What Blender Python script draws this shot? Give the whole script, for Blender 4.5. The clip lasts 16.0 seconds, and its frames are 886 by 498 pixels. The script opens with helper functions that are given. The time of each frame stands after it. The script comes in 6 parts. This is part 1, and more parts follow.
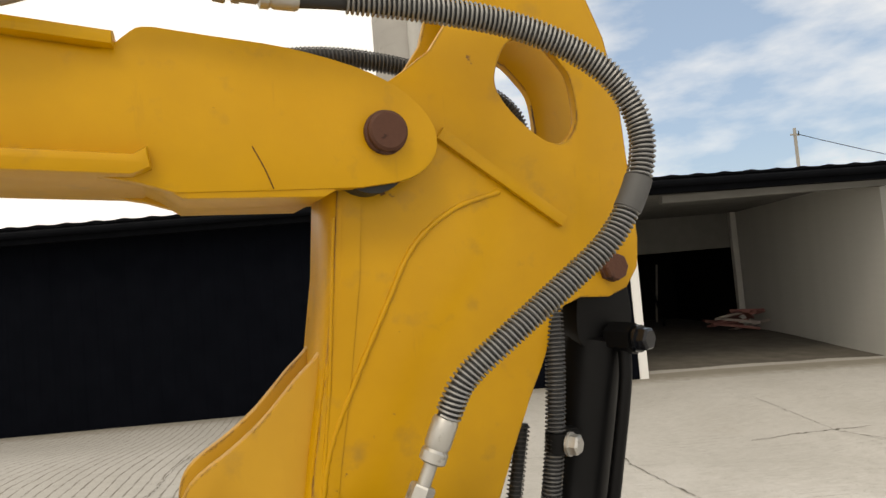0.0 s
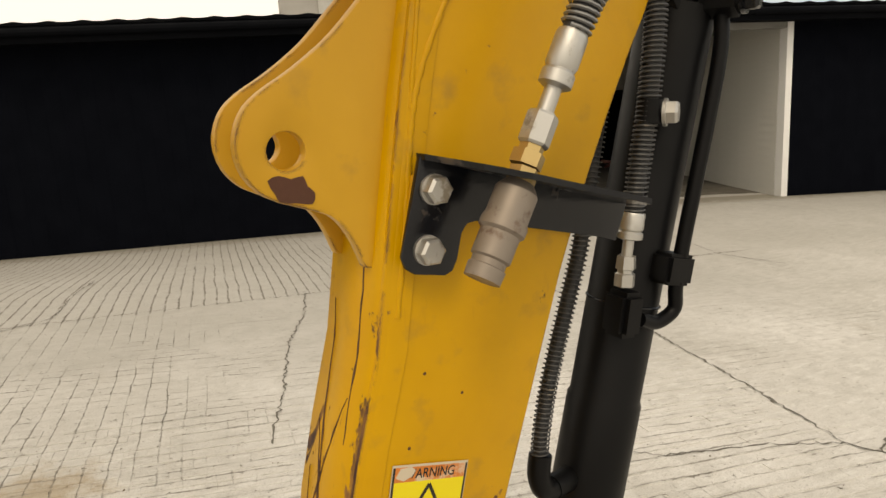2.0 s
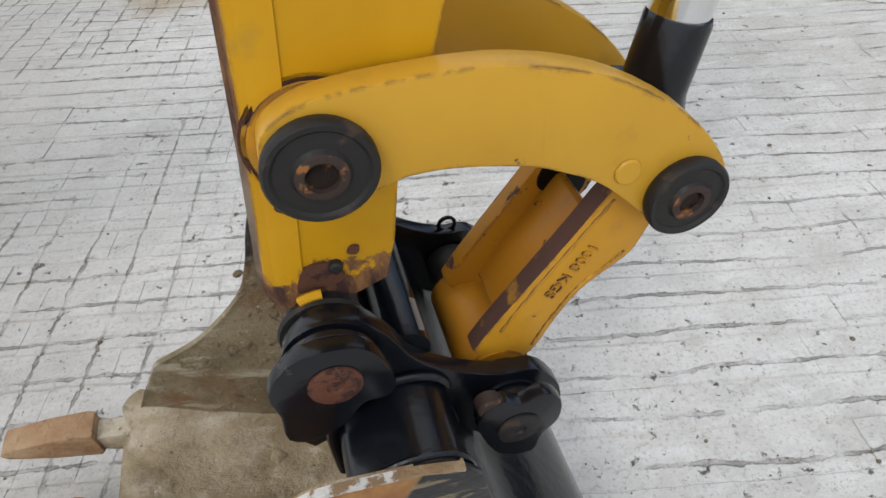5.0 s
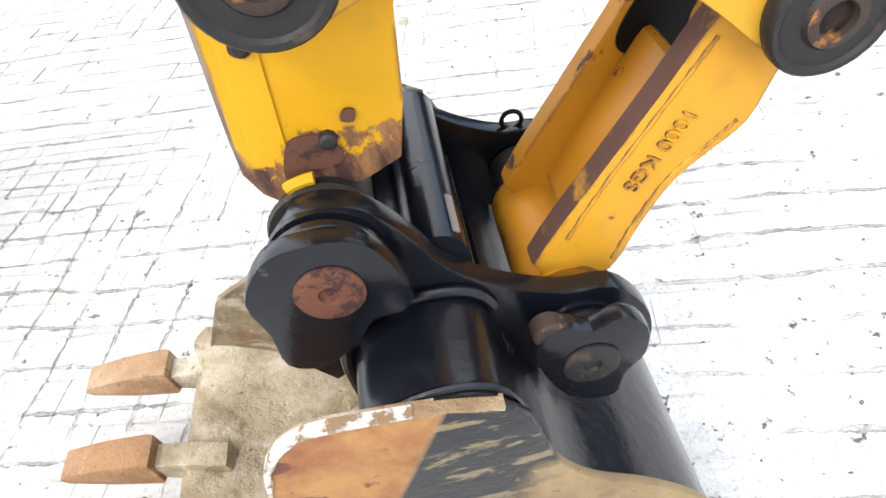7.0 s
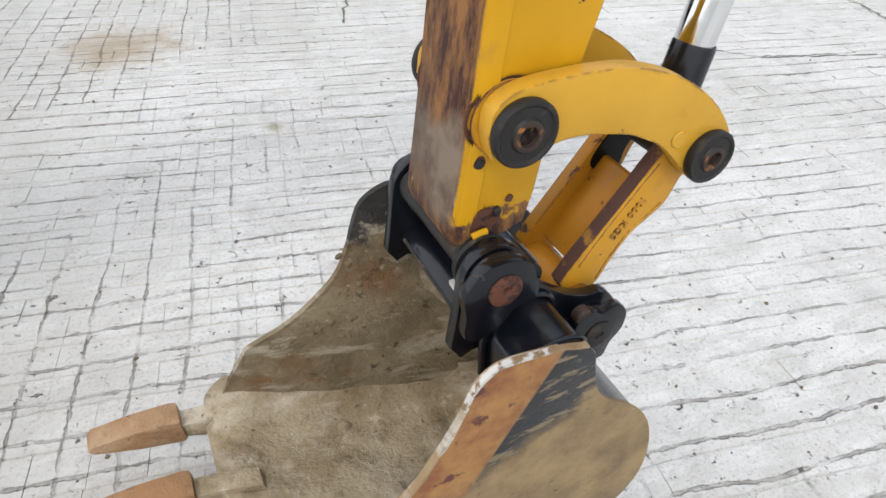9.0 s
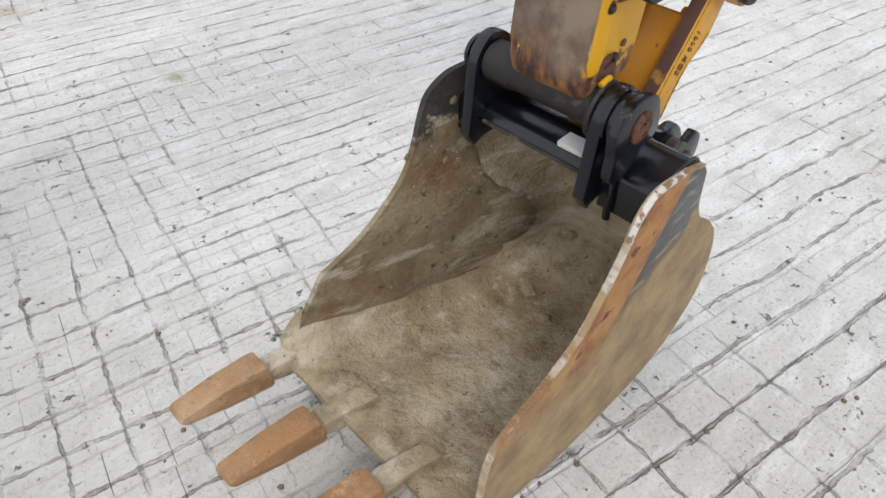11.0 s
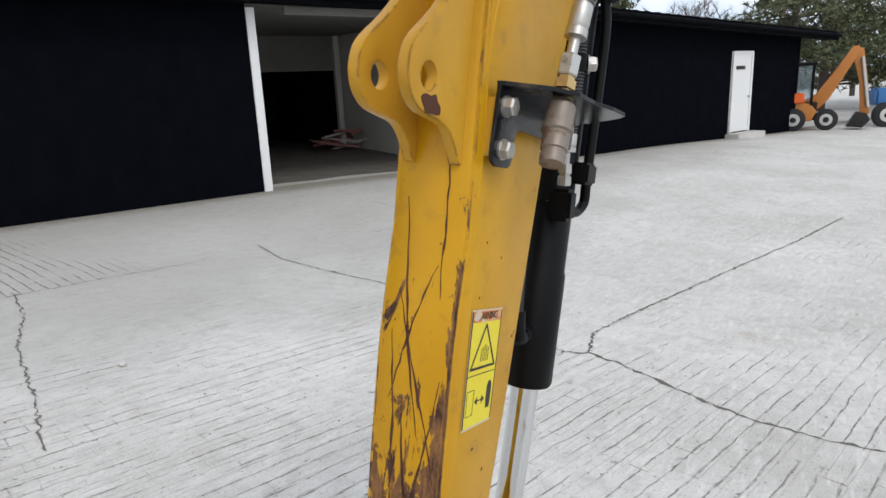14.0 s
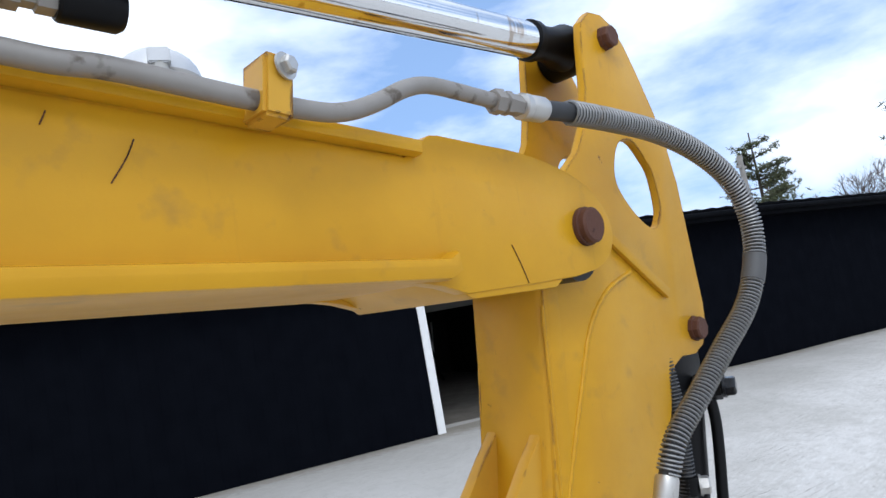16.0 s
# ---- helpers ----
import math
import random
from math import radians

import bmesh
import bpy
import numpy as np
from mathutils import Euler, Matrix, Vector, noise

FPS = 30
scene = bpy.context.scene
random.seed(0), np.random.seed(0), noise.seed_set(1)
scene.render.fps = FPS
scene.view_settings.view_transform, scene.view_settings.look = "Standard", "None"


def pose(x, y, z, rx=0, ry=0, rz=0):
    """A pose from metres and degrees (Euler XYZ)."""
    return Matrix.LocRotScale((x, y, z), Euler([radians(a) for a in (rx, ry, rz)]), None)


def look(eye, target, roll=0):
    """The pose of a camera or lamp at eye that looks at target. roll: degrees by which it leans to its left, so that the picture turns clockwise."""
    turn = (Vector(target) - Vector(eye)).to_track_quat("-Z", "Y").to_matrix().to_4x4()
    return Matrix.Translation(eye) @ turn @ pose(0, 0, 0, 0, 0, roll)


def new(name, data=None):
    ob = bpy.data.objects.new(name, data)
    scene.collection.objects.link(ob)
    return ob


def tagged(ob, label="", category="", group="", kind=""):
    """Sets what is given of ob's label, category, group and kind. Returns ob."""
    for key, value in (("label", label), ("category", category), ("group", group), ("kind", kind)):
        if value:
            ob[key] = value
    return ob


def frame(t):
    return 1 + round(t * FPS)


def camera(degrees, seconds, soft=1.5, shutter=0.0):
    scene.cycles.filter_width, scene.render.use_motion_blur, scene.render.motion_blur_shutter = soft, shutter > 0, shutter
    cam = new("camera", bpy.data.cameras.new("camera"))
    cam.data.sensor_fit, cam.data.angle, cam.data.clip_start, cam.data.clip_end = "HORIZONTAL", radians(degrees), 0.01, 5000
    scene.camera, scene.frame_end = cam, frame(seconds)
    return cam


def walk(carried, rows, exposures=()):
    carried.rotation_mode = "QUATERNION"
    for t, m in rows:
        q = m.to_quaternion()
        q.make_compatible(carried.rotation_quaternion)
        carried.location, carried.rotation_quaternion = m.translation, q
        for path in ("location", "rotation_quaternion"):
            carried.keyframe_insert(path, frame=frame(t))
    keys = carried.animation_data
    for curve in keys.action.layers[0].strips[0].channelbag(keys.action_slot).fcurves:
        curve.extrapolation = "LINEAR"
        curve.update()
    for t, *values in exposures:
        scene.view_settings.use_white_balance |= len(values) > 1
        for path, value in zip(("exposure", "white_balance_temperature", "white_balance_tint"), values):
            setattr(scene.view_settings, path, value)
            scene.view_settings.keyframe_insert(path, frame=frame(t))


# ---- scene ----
cam = camera(68.4, 16.0)
PATH = [
    (0, (-0.024, -0.817, 1.786), (0.815, 1.217, 1.9), -4.9),
    (0.5, (-0.016, -0.783, 1.724), (0.759, 1.173, 1.681), -5.59),
    (1, (-0.039, -0.706, 1.653), (0.815, 1.277, 1.498), -6.65),
    (1.5, (-0.102, -0.618, 1.612), (0.773, 1.161, 1.348), -6.0),
    (2, (-0.156, -0.607, 1.585), (0.834, 1.087, 1.197), -3.5),
    (2.5, (-0.153, -0.605, 1.52), (0.819, 1.053, 0.967), -3.5),
    (3, (-0.14, -0.593, 1.447), (0.761, 1.053, 0.754), -4.1),
    (3.5, (-0.152, -0.581, 1.373), (0.71, 1.014, 0.528), -3.6),
    (4, (-0.149, -0.572, 1.285), (0.61, 0.979, 0.275), -3.9),
    (4.5, (-0.101, -0.54, 1.164), (0.446, 0.988, -0.005), -5.8),
    (4.8, (-0.041, -0.484, 1.071), (0.295, 1.009, -0.212), -6.4),
    (5, (0.005, -0.454, 1.016), (0.278, 1.018, -0.31), -7.7),
    (5.2, (0.049, -0.424, 0.970), (0.219, 1.043, -0.383), -10.3),
    (7.3, (0.0615, -0.4074, 0.8792), (-0.064, 1.0715, -0.4656), -18.9),
    (7.5, (0.035, -0.407, 0.9), (0.01, 1.044, -0.476), -17.9),
    (8, (-0.079, -0.457, 0.951), (0.156, 1.009, -0.388), -11.3),
    (8.5, (-0.206, -0.503, 1.027), (0.295, 0.935, -0.269), -5.8),
    (9, (-0.304, -0.595, 1.097), (0.334, 0.851, -0.127), -2.9),
    (9.5, (-0.457, -0.719, 1.132), (0.237, 0.723, -0.067), 0.3),
    (9.7, (-0.509, -0.707, 1.108), (0.182, 0.703, -0.13), -0.0),
    (11.8, (-0.664, -0.365, 1.078), (0.492, 0.536, -0.286), -2.7),
    (12, (-0.678, -0.392, 1.096), (0.561, 0.528, -0.176), -0.9),
    (12.5, (-0.651, -0.42, 1.219), (0.743, 0.547, 0.16), -1.0),
    (13, (-0.628, -0.446, 1.329), (0.857, 0.55, 0.433), -1.7),
    (13.5, (-0.616, -0.482, 1.447), (0.961, 0.548, 0.774), -3.2),
    (14, (-0.608, -0.508, 1.557), (1.012, 0.559, 1.07), -2.6),
    (14.5, (-0.561, -0.535, 1.65), (1.027, 0.633, 1.316), -4.8),
    (15, (-0.52, -0.57, 1.742), (0.974, 0.748, 1.571), -8.0),
    (15.5, (-0.494, -0.606, 1.816), (0.949, 0.779, 1.826), -8.8),
    (16, (-0.466, -0.607, 1.873), (0.912, 0.828, 2.078), -10.3),
]
# stops and white balance of the film's own exposure
LIGHTING = [(0, -0.40, 7700, 10), (0.5, -0.41, 8200, 10), (1, -0.45, 8400, 10), (2, -0.46, 8500, 10), (3, -0.40, 7400, 10), (3.5, -0.36, 7000, 10), (4.4, -0.34, 6400, 10), (5, -0.44, 6300, 10), (7.3, 0.9, 6200, 10), (7.5, 0.82, 6100, 10), (8, 0.37, 6200, 10), (8.5, 0.07, 6200, 10), (9, -0.06, 6250, 10), (9.5, -0.12, 6250, 10), (12, -0.06, 6300, 10), (12.5, 0.0, 6300, 10), (13.2, -0.2, 6300, 10), (14, -0.42, 6200, 10), (15, -0.4, 5900, 10), (16, -0.26, 5700, 10)]
walk(cam, [(t, look(eye, target, roll)) for t, eye, target, roll in PATH], LIGHTING)

# ---- world, sun, exposure ----
world = bpy.data.worlds.new("World")
scene.world = world
world.use_nodes = True
wn = world.node_tree
bg = wn.nodes["Background"]
bg.inputs[1].default_value = 0.14
sky = wn.nodes.new("ShaderNodeTexSky")
sky.sky_type = "NISHITA"
sky.sun_disc = False
sky.sun_elevation = radians(50)
sky.sun_rotation = radians(215)
sky.air_density = 1.0
# broken cloud over the blue
wtc = wn.nodes.new("ShaderNodeTexCoord")
wmap = wn.nodes.new("ShaderNodeMapping")
wmap.inputs["Scale"].default_value = (1.0, 1.0, 2.6)
wno = wn.nodes.new("ShaderNodeTexNoise")
wno.inputs["Scale"].default_value = 2.1
wno.inputs["Detail"].default_value = 7
wno.inputs["Roughness"].default_value = 0.55
wra = wn.nodes.new("ShaderNodeValToRGB")
wra.color_ramp.elements[0].position = 0.32
wra.color_ramp.elements[1].position = 0.54
wmx = wn.nodes.new("ShaderNodeMix")
wmx.data_type = "RGBA"
wmx.inputs["B"].default_value = (10.8, 11.0, 11.3, 1)
wn.links.new(wtc.outputs["Generated"], wmap.inputs["Vector"])
wn.links.new(wmap.outputs[0], wno.inputs["Vector"])
# the cover thins slowly from west to east
wse = wn.nodes.new("ShaderNodeSeparateXYZ")
wth = wn.nodes.new("ShaderNodeMath")
wth.operation = "MULTIPLY_ADD"
wth.inputs[1].default_value = -0.28
wad = wn.nodes.new("ShaderNodeMath")
wad.operation = "ADD"
wad.inputs[1].default_value = 0.15
wn.links.new(wtc.outputs["Generated"], wse.inputs[0])
wn.links.new(wse.outputs[0], wth.inputs[0])
wn.links.new(wno.outputs["Fac"], wth.inputs[2])
wn.links.new(wth.outputs[0], wad.inputs[0])
wn.links.new(wad.outputs[0], wra.inputs["Fac"])
wn.links.new(wra.outputs["Color"], wmx.inputs["Factor"])
# thin high haze pales the blue
whz = wn.nodes.new("ShaderNodeMix")
whz.data_type = "RGBA"
whz.inputs["Factor"].default_value = 0.5
whz.inputs["B"].default_value = (4.6, 6.6, 10.0, 1)
wn.links.new(sky.outputs[0], whz.inputs["A"])
wn.links.new(whz.outputs["Result"], wmx.inputs["A"])
wn.links.new(wmx.outputs["Result"], bg.inputs[0])
sun = new("sun", bpy.data.lights.new("sun", "SUN"))
sun.data.energy = 1.3
sun.data.angle = radians(14)
sun.data.color = (1.0, 0.95, 0.88)
sun.matrix_basis = look((-5.7, -8.2, 12), (0, 0, 0))

# ---- materials ----
class Nodes:
    """Short names for building a node material."""

    def __init__(self, name, rough=0.6, metal=0.0):
        self.m = bpy.data.materials.new(name)
        self.m.use_nodes = True
        self.t = self.m.node_tree
        self.b = self.t.nodes["Principled BSDF"]
        self.b.inputs["Roughness"].default_value = rough
        self.b.inputs["Metallic"].default_value = metal
        self.tc = self.t.nodes.new("ShaderNodeTexCoord")

    def put(self, out, socket):
        self.t.links.new(out, socket)

    def coords(self, kind="Object", scale=(1, 1, 1), turn=(0, 0, 0)):
        mp = self.t.nodes.new("ShaderNodeMapping")
        mp.inputs["Scale"].default_value = scale
        mp.inputs["Rotation"].default_value = [radians(a) for a in turn]
        self.put(self.tc.outputs[kind], mp.inputs["Vector"])
        return mp.outputs[0]

    def noise(self, scale, detail=5.0, vec=None, rough=0.55, distort=0.0):
        n = self.t.nodes.new("ShaderNodeTexNoise")
        n.inputs["Scale"].default_value = scale
        n.inputs["Detail"].default_value = detail
        n.inputs["Roughness"].default_value = rough
        n.inputs["Distortion"].default_value = distort
        self.put(vec or self.tc.outputs["Object"], n.inputs["Vector"])
        return n.outputs["Fac"]

    def ramp(self, fac, lo, hi, a=0.0, b=1.0):
        r = self.t.nodes.new("ShaderNodeMapRange")
        r.inputs["From Min"].default_value = lo
        r.inputs["From Max"].default_value = hi
        r.inputs["To Min"].default_value = a
        r.inputs["To Max"].default_value = b
        self.put(fac, r.inputs["Value"])
        return r.outputs[0]

    def math(self, op, a, b=0.0, c=None):
        n = self.t.nodes.new("ShaderNodeMath")
        n.operation = op
        for k, v in enumerate((a, b) if c is None else (a, b, c)):
            if isinstance(v, (int, float)):
                n.inputs[k].default_value = v
            else:
                self.put(v, n.inputs[k])
        return n.outputs[0]

    def mix(self, fac, a, b):
        n = self.t.nodes.new("ShaderNodeMix")
        n.data_type = "RGBA"
        for key, v in (("Factor", fac), ("A", a), ("B", b)):
            if isinstance(v, (int, float)):
                n.inputs[key].default_value = v
            elif isinstance(v, tuple):
                n.inputs[key].default_value = (*v, 1)
            else:
                self.put(v, n.inputs[key])
        return n.outputs["Result"]

    def split(self, vec):
        n = self.t.nodes.new("ShaderNodeSeparateXYZ")
        self.put(vec, n.inputs[0])
        return n.outputs

    def normal(self):
        return self.t.nodes.new("ShaderNodeNewGeometry").outputs["Normal"]

    def edge(self, radius=0.005):
        """Near 1 along the edges of a part."""
        bev = self.t.nodes.new("ShaderNodeBevel")
        bev.samples = 4
        bev.inputs["Radius"].default_value = radius
        dot = self.t.nodes.new("ShaderNodeVectorMath")
        dot.operation = "DOT_PRODUCT"
        self.put(bev.outputs[0], dot.inputs[0])
        self.put(self.normal(), dot.inputs[1])
        return self.ramp(dot.outputs["Value"], 0.995, 0.86)

    def chance(self):
        return self.t.nodes.new("ShaderNodeObjectInfo").outputs["Random"]

    def done(self, colour, rough=None, bump=None, strength=0.3, distance=0.01, metal=None):
        if isinstance(colour, tuple):
            self.b.inputs["Base Color"].default_value = (*colour, 1)
        else:
            self.put(colour, self.b.inputs["Base Color"])
        if rough is not None:
            self.put(rough, self.b.inputs["Roughness"])
        if metal is not None:
            self.put(metal, self.b.inputs["Metallic"])
        if bump is not None:
            n = self.t.nodes.new("ShaderNodeBump")
            n.inputs["Strength"].default_value = strength
            n.inputs["Distance"].default_value = distance
            self.put(bump, n.inputs["Height"])
            self.put(n.outputs[0], self.b.inputs["Normal"])
        return self.m


RUSTY = (0.105, 0.052, 0.036)


def paint_yellow(name, base=(0.60, 0.318, 0.007), wear=0.5, scraped=False, edges=0.0, front_rust=False):
    """Machine yellow, faded in patches, chipped to rust; scraped: the leading face worn bare towards its foot."""
    k = Nodes(name, 0.38)
    k.b.inputs["Specular IOR Level"].default_value = 0.24
    cloud = k.noise(5.0, 4)
    colour = k.mix(k.ramp(cloud, 0.35, 0.7), base, tuple(c * f for c, f in zip(base, (0.82, 0.78, 0.7))))
    grime = k.ramp(k.noise(22.0, 6), 0.58, 0.78)
    colour = k.mix(k.math("MULTIPLY", grime, 0.45), colour, (0.2, 0.13, 0.05))
    dust = k.ramp(k.noise(2.2, 6, k.coords(scale=(1, 1, 0.6)), 0.65), 0.48, 0.7)
    colour = k.mix(k.math("MULTIPLY", dust, 0.3), colour, (0.43, 0.235, 0.022))
    streak = k.ramp(k.noise(9.0, 5, k.coords(scale=(9, 9, 1.2))), 0.66, 0.75)
    colour = k.mix(k.math("MULTIPLY", streak, 0.35 * wear), colour, (0.22, 0.10, 0.03))
    chip = k.ramp(k.noise(34.0, 6), 0.73 - 0.06 * wear, 0.755 - 0.06 * wear)
    if edges:
        spots = k.ramp(k.math("ADD", k.noise(26.0, 6), k.math("MULTIPLY", k.edge(), 0.13 * edges)), 0.62, 0.65)
        chip = k.math("MAXIMUM", chip, k.math("MULTIPLY", spots, k.ramp(k.edge(0.007), 0.05, 0.3)))
    if front_rust:
        lead = k.ramp(k.split(k.normal())[0], -0.35, -0.6)
        chip = k.math("MAXIMUM", chip, k.math("MULTIPLY", lead, k.ramp(k.noise(20.0, 6), 0.3, 0.42)))
    if scraped:
        nx = k.split(k.normal())[0]
        z = k.split(k.tc.outputs["Object"])[2]
        front = k.ramp(nx, -0.45, -0.8)
        grain = k.noise(6.0, 8, k.coords(scale=(3.2, 3.2, 1.0)), 0.66, 0.5)
        rim = k.math("MULTIPLY", k.ramp(k.split(k.tc.outputs["Object"])[1], -0.028, -0.05), k.ramp(z, 1.75, 1.35, 0.02, 0.13))
        bare = k.ramp(k.math("SUBTRACT", k.math("ADD", grain, rim), k.math("ADD", k.ramp(z, 0.92, 1.1, 0.34, 0.53), k.ramp(z, 1.1, 1.5, 0.0, 0.14))), -0.012, 0.012)
        chip = k.math("MAXIMUM", chip, k.math("MULTIPLY", bare, front))
        fine = k.ramp(k.noise(14.0, 6, k.coords(scale=(5, 5, 0.35), turn=(0, 4, 0)), 0.6, 0.4), 0.645, 0.67)
        chip = k.math("MAXIMUM", chip, k.math("MULTIPLY", fine, front))
        rust = k.mix(k.ramp(k.noise(16.0, 7, k.coords(scale=(3, 3, 0.8)), 0.7), 0.42, 0.6), (0.055, 0.026, 0.022), (0.26, 0.125, 0.045))
        mud = k.math("MULTIPLY", k.ramp(k.math("ADD", z, k.math("MULTIPLY", k.noise(14.0), 0.14)), 0.88, 0.85), front)
        mud = k.math("MULTIPLY", mud, k.ramp(k.math("ADD", z, k.math("MULTIPLY", k.noise(11.0), 0.1)), 0.73, 0.77))
        rust = k.mix(mud, rust, k.mix(k.ramp(k.noise(30.0, 6), 0.4, 0.65), (0.20, 0.155, 0.115), (0.11, 0.075, 0.055)))
        pale = k.ramp(k.noise(26.0, 4, k.coords(scale=(3, 3, 0.7))), 0.7, 0.76)
        rust = k.mix(k.math("MULTIPLY", pale, 0.7), rust, (0.42, 0.36, 0.28))
        chip = k.math("MAXIMUM", chip, mud)
        foot = k.ramp(k.math("ADD", z, k.math("MULTIPLY", k.math("SUBTRACT", k.noise(30.0, 6, rough=0.7), 0.5), 0.11)), 0.687, 0.681)
        chip = k.math("MAXIMUM", chip, foot)
    else:
        rust = k.mix(k.noise(30.0), (0.06, 0.03, 0.025), RUSTY)
    colour = k.mix(chip, colour, rust)
    rough = k.math("ADD", k.ramp(cloud, 0.3, 0.7, 0.3, 0.45), k.math("MULTIPLY", chip, 0.35))
    height = k.math("SUBTRACT", k.math("MULTIPLY", k.noise(60.0, 4), 0.25), k.math("MULTIPLY", chip, 0.5))
    return k.done(colour, rough, height, 0.25, 0.004)


def paint_worn(name, base, other, amount, rough=0.35, scale=18.0, bump=0.25, gloss=0.5):
    """A coat of base with patches of other showing."""
    k = Nodes(name, rough)
    k.b.inputs["Specular IOR Level"].default_value = gloss
    patch = k.ramp(k.noise(scale, 7, rough=0.62), 0.62 - amount, 0.68 - amount)
    fine = k.noise(scale * 5, 4)
    colour = k.mix(k.math("MULTIPLY", fine, 0.5), base, tuple(c * 0.55 for c in base))
    colour = k.mix(patch, colour, other)
    return k.done(colour, k.math("ADD", k.math("MULTIPLY", patch, 0.35), rough), k.math("ADD", patch, fine), bump, 0.003)


def metal(name, base, rough, spots=(0.2, 0.17, 0.13), amount=0.0, m=0.9):
    k = Nodes(name, rough, m)
    n = k.noise(40.0, 5)
    dirt = k.ramp(n, 0.64 - amount, 0.72 - amount)
    return k.done(k.mix(dirt, base, spots), k.ramp(n, 0.3, 0.7, rough, min(1.0, rough + 0.2)), n, 0.15, 0.002, k.ramp(dirt, 0, 1, m, 0.1))


def plain(name, colour, rough=0.6, metallic=0.0, vary=0.25, scale=20.0, gloss=0.5):
    k = Nodes(name, rough, metallic)
    k.b.inputs["Specular IOR Level"].default_value = gloss
    n = k.noise(scale, 5)
    return k.done(k.mix(n, colour, tuple(c * (1 - vary) for c in colour)), k.ramp(n, 0.3, 0.7, rough * 0.85, min(1, rough * 1.15)), n, 0.1, 0.003)


def rod_chrome():
    k = Nodes("chromed_rod", 0.09, 1.0)
    streak = k.ramp(k.noise(4.0, 3, k.coords(scale=(10, 10, 0.5))), 0.6, 0.66)
    return k.done(k.mix(k.math("MULTIPLY", streak, 0.55), (0.78, 0.79, 0.8), (0.32, 0.2, 0.08)), k.ramp(k.noise(90.0), 0.3, 0.7, 0.06, 0.16))


def mud_steel(name, base=(0.20, 0.155, 0.095), other=(0.085, 0.062, 0.04), pale=(0.34, 0.29, 0.21)):
    k = Nodes(name, 0.85)
    n = k.noise(7.0, 8, rough=0.65)
    fine = k.noise(70.0, 5, rough=0.7)
    smear = k.noise(6.0, 6, k.coords(scale=(1, 1, 3.5), turn=(0, 35, 0)), 0.65)
    colour = k.mix(k.ramp(n, 0.42, 0.62), base, other)
    colour = k.mix(k.math("MULTIPLY", k.ramp(smear, 0.5, 0.68), 0.8), colour, pale)
    colour = k.mix(k.ramp(fine, 0.63, 0.69), colour, (0.06, 0.045, 0.03))
    crumb = k.noise(28.0, 6, rough=0.7)
    colour = k.mix(k.math("MULTIPLY", k.ramp(crumb, 0.57, 0.66), 0.6), colour, tuple(c * 0.5 for c in base))
    colour = k.mix(k.math("MULTIPLY", k.ramp(crumb, 0.40, 0.33), 0.6), colour, pale)
    return k.done(colour, k.ramp(n, 0.3, 0.7, 0.7, 0.95), k.math("ADD", k.math("ADD", k.math("MULTIPLY", n, 0.6), k.math("MULTIPLY", fine, 0.4)), k.math("MULTIPLY", crumb, 0.9)), 0.85, 0.012)


def far_wall_mat():
    """Inside of the far side plate: smeared mud over rust, black paint left near the top."""
    k = Nodes("smeared_inner_wall", 0.75)
    x, y, z = k.split(k.tc.outputs["Object"])
    n = k.noise(9.0, 8, rough=0.68)
    fine = k.noise(60.0, 6, rough=0.75)
    crumb = k.noise(24.0, 7, rough=0.72)
    smear = k.noise(7.0, 7, k.coords(scale=(1, 1, 3.0), turn=(0, 40, 0)), 0.68, 0.4)
    colour = k.mix(k.ramp(n, 0.4, 0.6), (0.27, 0.215, 0.13), (0.165, 0.125, 0.068))
    colour = k.mix(k.math("MULTIPLY", k.ramp(k.noise(5.0, 6, rough=0.7), 0.52, 0.62), 0.75), colour, (0.175, 0.085, 0.03))
    colour = k.mix(k.math("MULTIPLY", k.ramp(smear, 0.53, 0.62), 0.75), colour, (0.44, 0.385, 0.29))
    colour = k.mix(k.ramp(crumb, 0.6, 0.65), colour, (0.07, 0.05, 0.03))
    colour = k.mix(k.ramp(fine, 0.36, 0.3), colour, (0.5, 0.45, 0.36))
    top = k.ramp(k.math("ADD", k.math("SUBTRACT", z, k.math("MULTIPLY", x, 0.3)), k.math("MULTIPLY", k.math("SUBTRACT", crumb, 0.5), 0.28)), 0.53, 0.56)
    colour = k.mix(k.math("MULTIPLY", top, 0.9), colour, (0.012, 0.013, 0.016))
    height = k.math("ADD", k.math("MULTIPLY", crumb, 1.0), k.math("ADD", k.math("MULTIPLY", fine, 0.4), k.math("MULTIPLY", smear, 0.5)))
    return k.done(colour, k.ramp(n, 0.3, 0.7, 0.6, 0.9), height, 0.9, 0.014)


